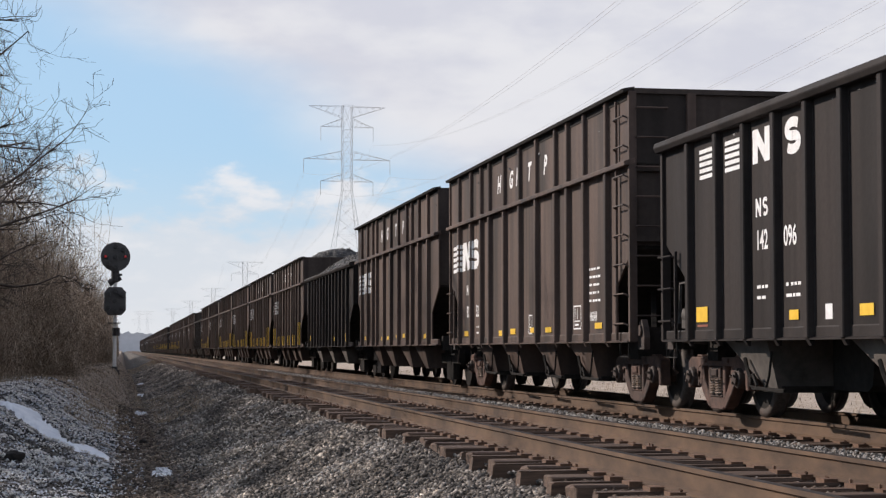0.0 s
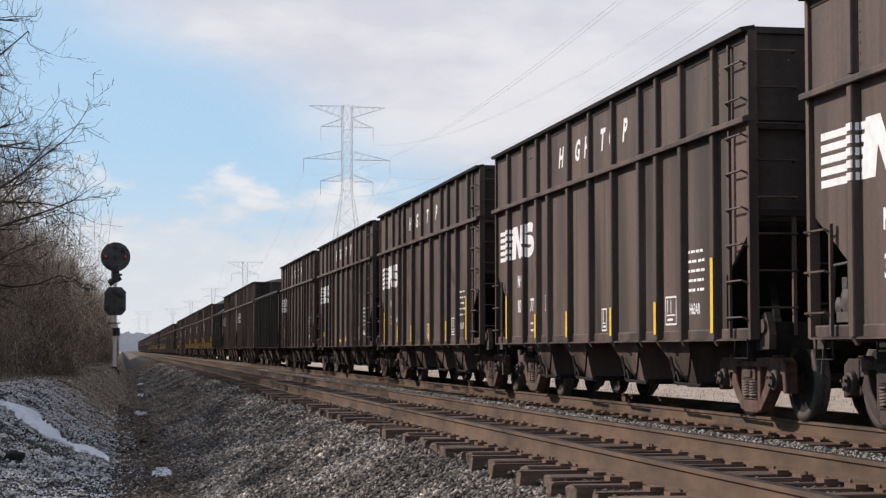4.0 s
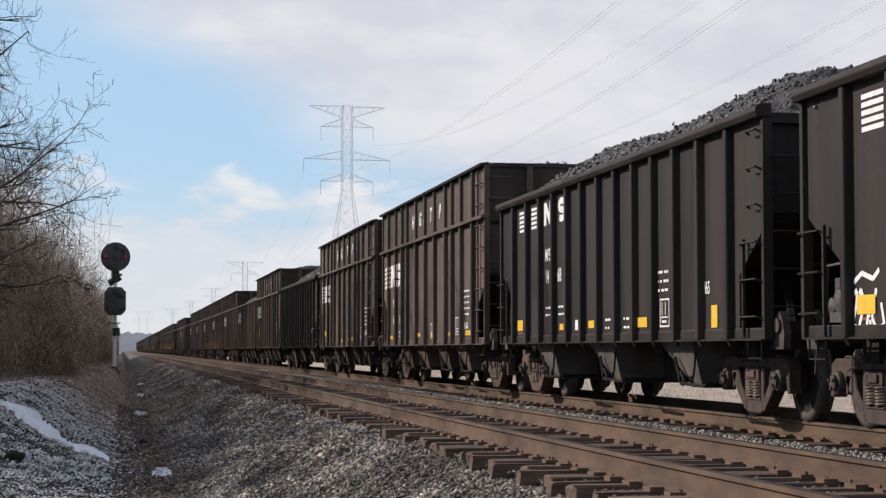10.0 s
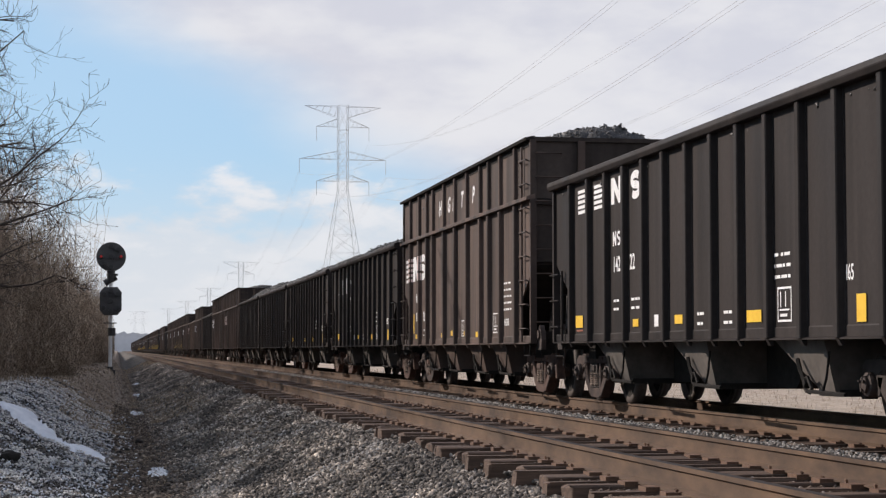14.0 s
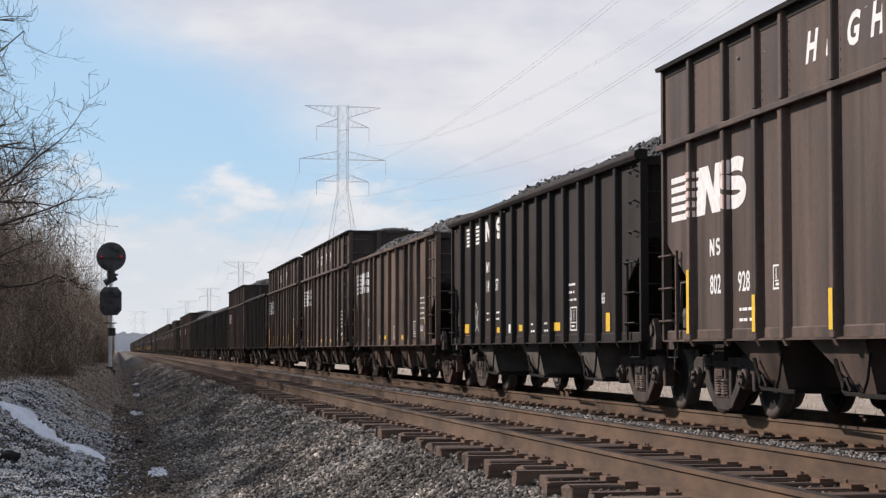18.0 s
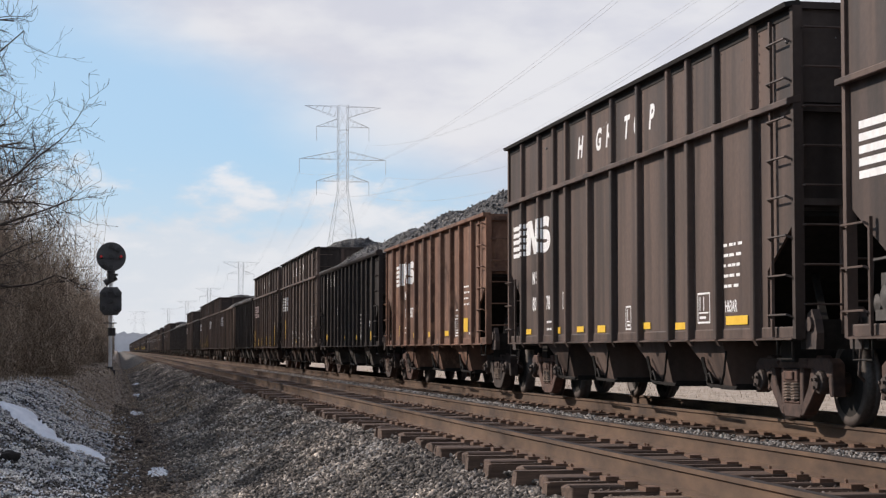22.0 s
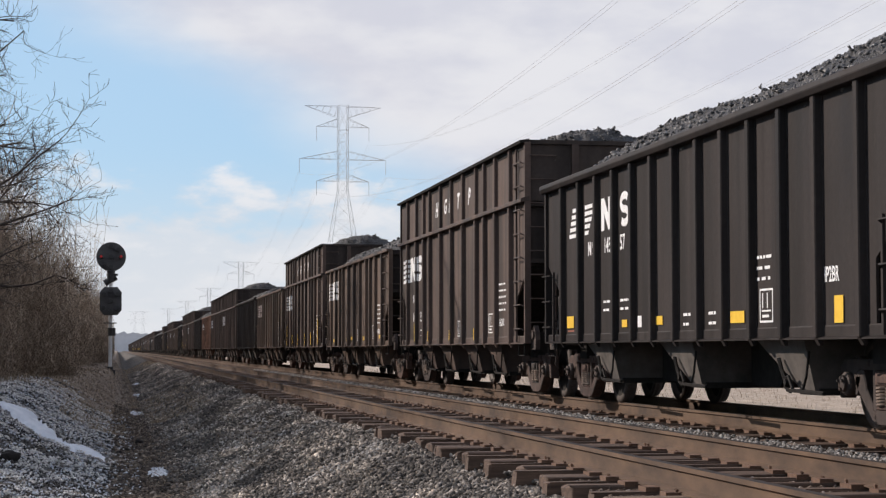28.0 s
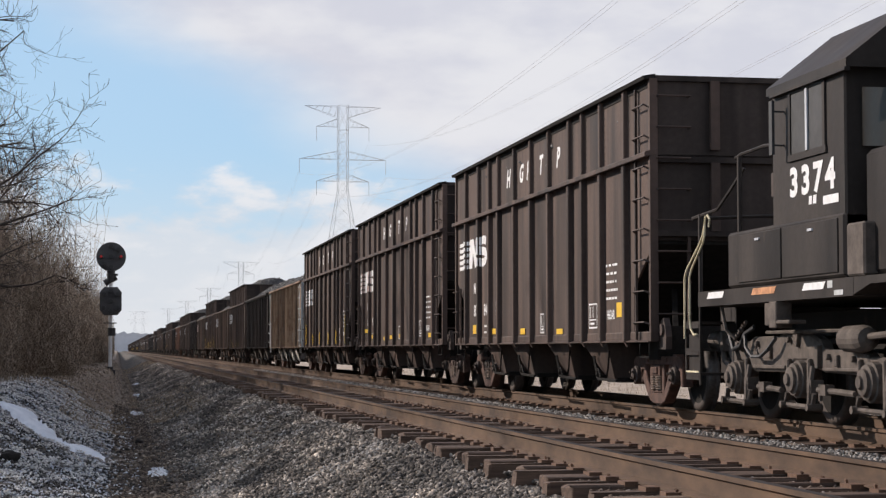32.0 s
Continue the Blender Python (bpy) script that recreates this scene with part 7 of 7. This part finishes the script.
def brush():
    """A thicket of many-stemmed bushes in one mesh, from a handful of grown shapes."""
    protos = []
    for k in range(7):
        rng = random.Random(60 + k)
        segs = []
        for _ in range(5):
            a = rng.uniform(0, 6.28)
            grow(rng, (0.15 * math.cos(a), 0.15 * math.sin(a), -0.1), (0.75 * math.cos(a), 0.75 * math.sin(a), 1), rng.uniform(0.55, 1.0), 0.011, 2, segs, 0.72, 0.10, 0.30)
        P = np.array([s[0][:] for s in segs])
        Q = np.array([s[1][:] for s in segs])
        R = np.array([s[2] for s in segs])
        protos.append((P, Q, R))
    rng = np.random.default_rng(5)
    V, F, base = [], [], 0
    tri = np.array([(0, 1, 4, 3), (1, 2, 5, 4), (2, 0, 3, 5)])
    for i in range(2800):
        y = 42 + 300 * rng.random() ** 1.9
        edge = -2.7 + 0.9 * min(1.0, max(0.0, (y - 82) / 30)) + 0.4 * math.sin(y * 0.13) + 0.3 * math.sin(y * 0.41)
        edge -= 3.0 * max(0.0, 1 - (y - 40) / 22)
        d = 9.0 * rng.random() ** 1.5 if i % 3 else 1.3 * rng.random()
        x = edge - d
        hgt = min(8.0, (2.2 if i % 3 else 0.9) + 1.30 * d + rng.uniform(-0.4, 1.3)) * rng.uniform(0.8, 1.15)
        P, Q, R = protos[i % 7]
        a = rng.uniform(0, 6.28)
        M = np.array([[math.cos(a), -math.sin(a), 0], [math.sin(a), math.cos(a), 0], [0, 0, 1]]) * hgt / 1.05
        o = np.array([x, y, float(land(x, y))])
        p, q = P @ M.T + o, Q @ M.T + o
        ok = q[:, 0] < edge + 0.7
        p, q, R = p[ok], q[ok], R[ok]
        r = (np.maximum(R * hgt * 0.5, 0.0065 + 0.00007 * y))[:, None]
        offs = [np.array([1, 0.3, 0]), np.array([-0.6, 0.8, 0.1]), np.array([-0.4, -0.9, 0.1])]
        v = np.stack([p + offs[0] * r, p + offs[1] * r, p + offs[2] * r, q + offs[0] * r * 0.6, q + offs[1] * r * 0.6, q + offs[2] * r * 0.6], 1)
        V.append(v.reshape(-1, 3))
        F.append((tri[None] + 6 * np.arange(len(p))[:, None, None] + base).reshape(-1, 4))
        base += 6 * len(p)
    me = soup("brush", np.concatenate(V), np.concatenate(F), M_TWIG)
    tagged(new("brush", me), "dense brown leafless brush along the ditch", "brush", kind="stuff")


brush()


# ---- dry grass, snow, far woods ----
def grass(name, n, xr, yr, hr, seed, label, power=1.5, mat=M_DRYGRASS, keep=None, thin=None):
    rng = np.random.default_rng(seed)
    x, y = rng.uniform(*xr, n), yr[0] + (yr[1] - yr[0]) * rng.random(n) ** power
    if keep is not None:
        k = keep(x, y, rng)
        x, y = x[k], y[k]
        n = len(x)
    h, a = rng.uniform(*hr, n), rng.uniform(0, 6.28, n)
    if thin is not None:
        h = h * (0.12 + 0.88 * smooth01(*thin, x)) * rng.random(n) ** 1.5
    z = land(x, y) - 0.02
    b = np.stack([x, y, z], -1)
    w = 0.006 + 0.00012 * y
    side = np.stack([np.cos(a) * w, np.sin(a) * w, 0 * a], -1)
    tip = b + np.stack([rng.normal(0, 0.35, n) * h, rng.normal(0, 0.35, n) * h, h], -1)
    v = np.stack([b - side, b + side, tip], 1).reshape(-1, 3)
    tagged(new(name, soup(name, v, np.arange(3 * n).reshape(-1, 3), mat)), label, "grass", kind="stuff")


grass("dry_grass", 6000, (-7, -0.7), (50, 130), (0.03, 0.13), 3, "matted dry grass on the ditch bank")
grass("ditch_weeds", 3500, (0.4, 2.6), (27, 90), (0.02, 0.08), 6, "short dead weeds on the cinder slope")
grass("field_grass", 20000, (11.5, 60), (20, 160), (0.06, 0.28), 4, "pale dry grass in the field", 1.2, M_FIELD)


def snow_patch(name, pts, lift, label):
    """A thin uneven sheet of old snow over the ground, outlined by a ragged polygon."""
    rng = random.Random(len(pts))
    cx, cy = sum(p[0] for p in pts) / len(pts), sum(p[1] for p in pts) / len(pts)
    rim = []
    for (ax, ay), (bx, by) in zip(pts, pts[1:] + pts[:1]):
        for i in range(11):
            q = i / 11
            rim.append((ax + (bx - ax) * q + rng.uniform(-0.05, 0.05), ay + (by - ay) * q + rng.uniform(-0.28, 0.28)))
    vs, fs, n = [], [], len(rim)
    for ring, s in enumerate((1.0, 0.75, 0.45, 0.15)):
        for x, y in rim:
            X, Y = cx + (x - cx) * s, cy + (y - cy) * s
            vs.append((X, Y, float(land(X, Y)) + (lift if ring else -0.02)))
    for ring in range(3):
        for i in range(n):
            fs.append((ring * n + i, ring * n + (i + 1) % n, (ring + 1) * n + (i + 1) % n, (ring + 1) * n + i))
    me = bpy.data.meshes.new(name)
    me.from_pydata(vs, [], fs + [tuple(range(3 * n, 4 * n))])
    me.update()
    me.materials.append(M_SNOW)
    for p in me.polygons:
        p.use_smooth = True
    return tagged(new(name, me), label, "snow")


def snow_strip():
    """The long strip of snow lying down the bank, with a ragged edge on both sides."""
    rng = random.Random(12)
    n, m = 90, 8
    vs, fs = [], []
    for i in range(n + 1):
        q = i / n
        x = -0.20 - 3.4 * q
        mid = 32.9 + 5.9 * q ** 0.85
        taper = min(1.0, 6 * q + 0.12)
        lo = 1.25 * (0.62 + 0.06 * math.sin(9 * q) + rng.uniform(-0.16, 0.16)) * taper
        hi = 1.25 * (0.70 + 0.10 * math.sin(14 * q + 2) + 0.5 * q + rng.uniform(-0.22, 0.22)) * taper
        for j in range(m + 1):
            y = mid - lo + (lo + hi) * j / m
            up = 0.06 * math.sin(math.pi * j / m) ** 0.5 if 0 < j < m else -0.02
            vs.append((x + rng.uniform(-0.012, 0.012), y, float(land(x, y)) + up + rng.uniform(0, 0.012)))
    for i in range(n):
        for j in range(m):
            k = i * (m + 1) + j
            fs.append((k, k + 1, k + m + 2, k + m + 1))
    return tagged(new("snow_patch", soup("snow_patch", vs, fs, M_SNOW, True)), "long strip of old snow on the bank", "snow")


snow_strip()
rng_s = random.Random(83)
for x, y, sx, sy in ((0.64, 29.6, 0.20, 1.5), (0.62, 57.5, 0.36, 1.8), (0.80, 79, 0.20, 3.0), (1.0, 103, 0.24, 3.0)):
    # a ragged blot, longer along the ditch than across it
    blot = []
    for i in range(9):
        r = rng_s.uniform(0.55, 1.05)
        blot.append((x + sx * r * math.cos(0.698 * i), y + sy * r * math.sin(0.698 * i)))
    snow_patch("snow_patch", blot, 0.04 if y < 70 else 0.09, "scrap of old snow and ice in the ditch bottom")


grass("bank_litter", 15000, (-5.5, -0.1), (49, 84), (0.02, 0.10), 19, "flattened brown stalks and leaf litter on the bank", 1.0, M_DRYGRASS)
grass("foot_weeds", 30000, (-7.5, -1.8), (48, 80), (0.08, 1.25), 17, "dead weeds and stalks at the foot of the brush", 1.0, M_STALK, None, (-1.8, -4.6))
grass("bank_straw", 5000, (-1.3, 0.2), (42, 58), (0.03, 0.11), 13, "pale matted straw on the ditch bank")
grass("far_slope_straw", 14000, (0.5, 3.15), (62, 190), (0.03, 0.10), 15, "pale dead grass on the slope of the bed", 1.3)
grass("washed_straw", 26000, (1.0, 3.0), (26, 60), (0.012, 0.05), 18, "dead straw caught in streaks on the slope", 1.2, M_DRYGRASS, sun_streaks)
grass("slope_straw", 3500, (0.9, 2.4), (48, 70), (0.04, 0.14), 14, "pale matted straw on the slope")


def ditch_litter():
    """Fallen twigs and dead stalks in the ditch bottom and on the bank."""
    rng = random.Random(31)
    segs = []
    for _ in range(260):
        y = 24 + 45 * rng.random() ** 1.4
        x = rng.gauss(0.35, 0.45)
        a, ln = rng.uniform(0, 6.28), rng.uniform(0.06, 0.26)
        p = Vector((x, y, float(land(x, y)) + 0.02))
        q = Vector((x + ln * math.cos(a), y + ln * math.sin(a), 0))
        q.z = float(land(q.x, q.y)) + rng.uniform(0.01, 0.10)
        mid = (p + q) / 2 + Vector((rng.gauss(0, 0.03), rng.gauss(0, 0.03), 0.01))
        segs.append((p, mid, 0.006, 0.005, 0))
        segs.append((mid, q, 0.005, 0.003, 0))
    return tagged(new("ditch_litter", limbs_mesh("ditch_litter", segs, M_TWIG)), "fallen twigs and dead stalks in the ditch", "twigs", kind="stuff")


ditch_litter()


def boulder(x, y, size, seed):
    bm = bmesh.new()
    bmesh.ops.create_icosphere(bm, subdivisions=2, radius=size)
    rng = random.Random(seed)
    for v in bm.verts:
        v.co *= rng.uniform(0.82, 1.12)
        v.co.z *= 0.7
    ob = put("rock", finish(bm, "rock", M_DARK), None, (x, y, float(land(x, y)) + size * 0.3))
    return tagged(ob, "dark rock lying on the frosty bank", "rock")


boulder(-1.62, 29.2, 0.16, 3)
boulder(0.05, 35.5, 0.09, 5)
boulder(0.45, 39.0, 0.10, 8)


def far_woods():
    # a line of distance beyond everything else; its glow stands in for haze
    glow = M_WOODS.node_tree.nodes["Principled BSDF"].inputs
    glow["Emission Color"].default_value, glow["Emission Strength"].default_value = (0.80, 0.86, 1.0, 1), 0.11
    rng = np.random.default_rng(8)
    V, F, b = [], [], 0
    for row, (dist, hgt) in enumerate(((1500, 13), (1900, 17), (2500, 22))):
        xs = np.arange(-900, 900, 3.0)
        top = hgt + waves(xs, xs * 0 + row, 30 + row, 60, 5) * hgt * 0.25 + rng.normal(0, 0.5, len(xs))
        n = len(xs)
        lo = np.stack([xs, np.full(n, dist), np.full(n, -3.0)], -1)
        hi = np.stack([xs, np.full(n, dist + 5.0), top], -1)
        V += [lo, hi]
        i = np.arange(n - 1)
        F.append(np.stack([i, i + 1, i + n + 1, i + n], -1) + b)
        b += 2 * n
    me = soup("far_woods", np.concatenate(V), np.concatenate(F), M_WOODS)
    tagged(new("far_woods", me), "pale blue-grey hazed line of distant leafless woods", "woods", kind="stuff")


far_woods()


def motions():
    """The train runs away down the line, slowing slightly."""
    times = [2.0 * i for i in range(17)]
    for car, y in TRAIN.values():
        walk(car, [(t, pose(FAR_X, y + run(t), 0)) for t in times])
    walk(loco, [(t, pose(FAR_X, LOCO_Y + run(t), 0)) for t in times])


motions()
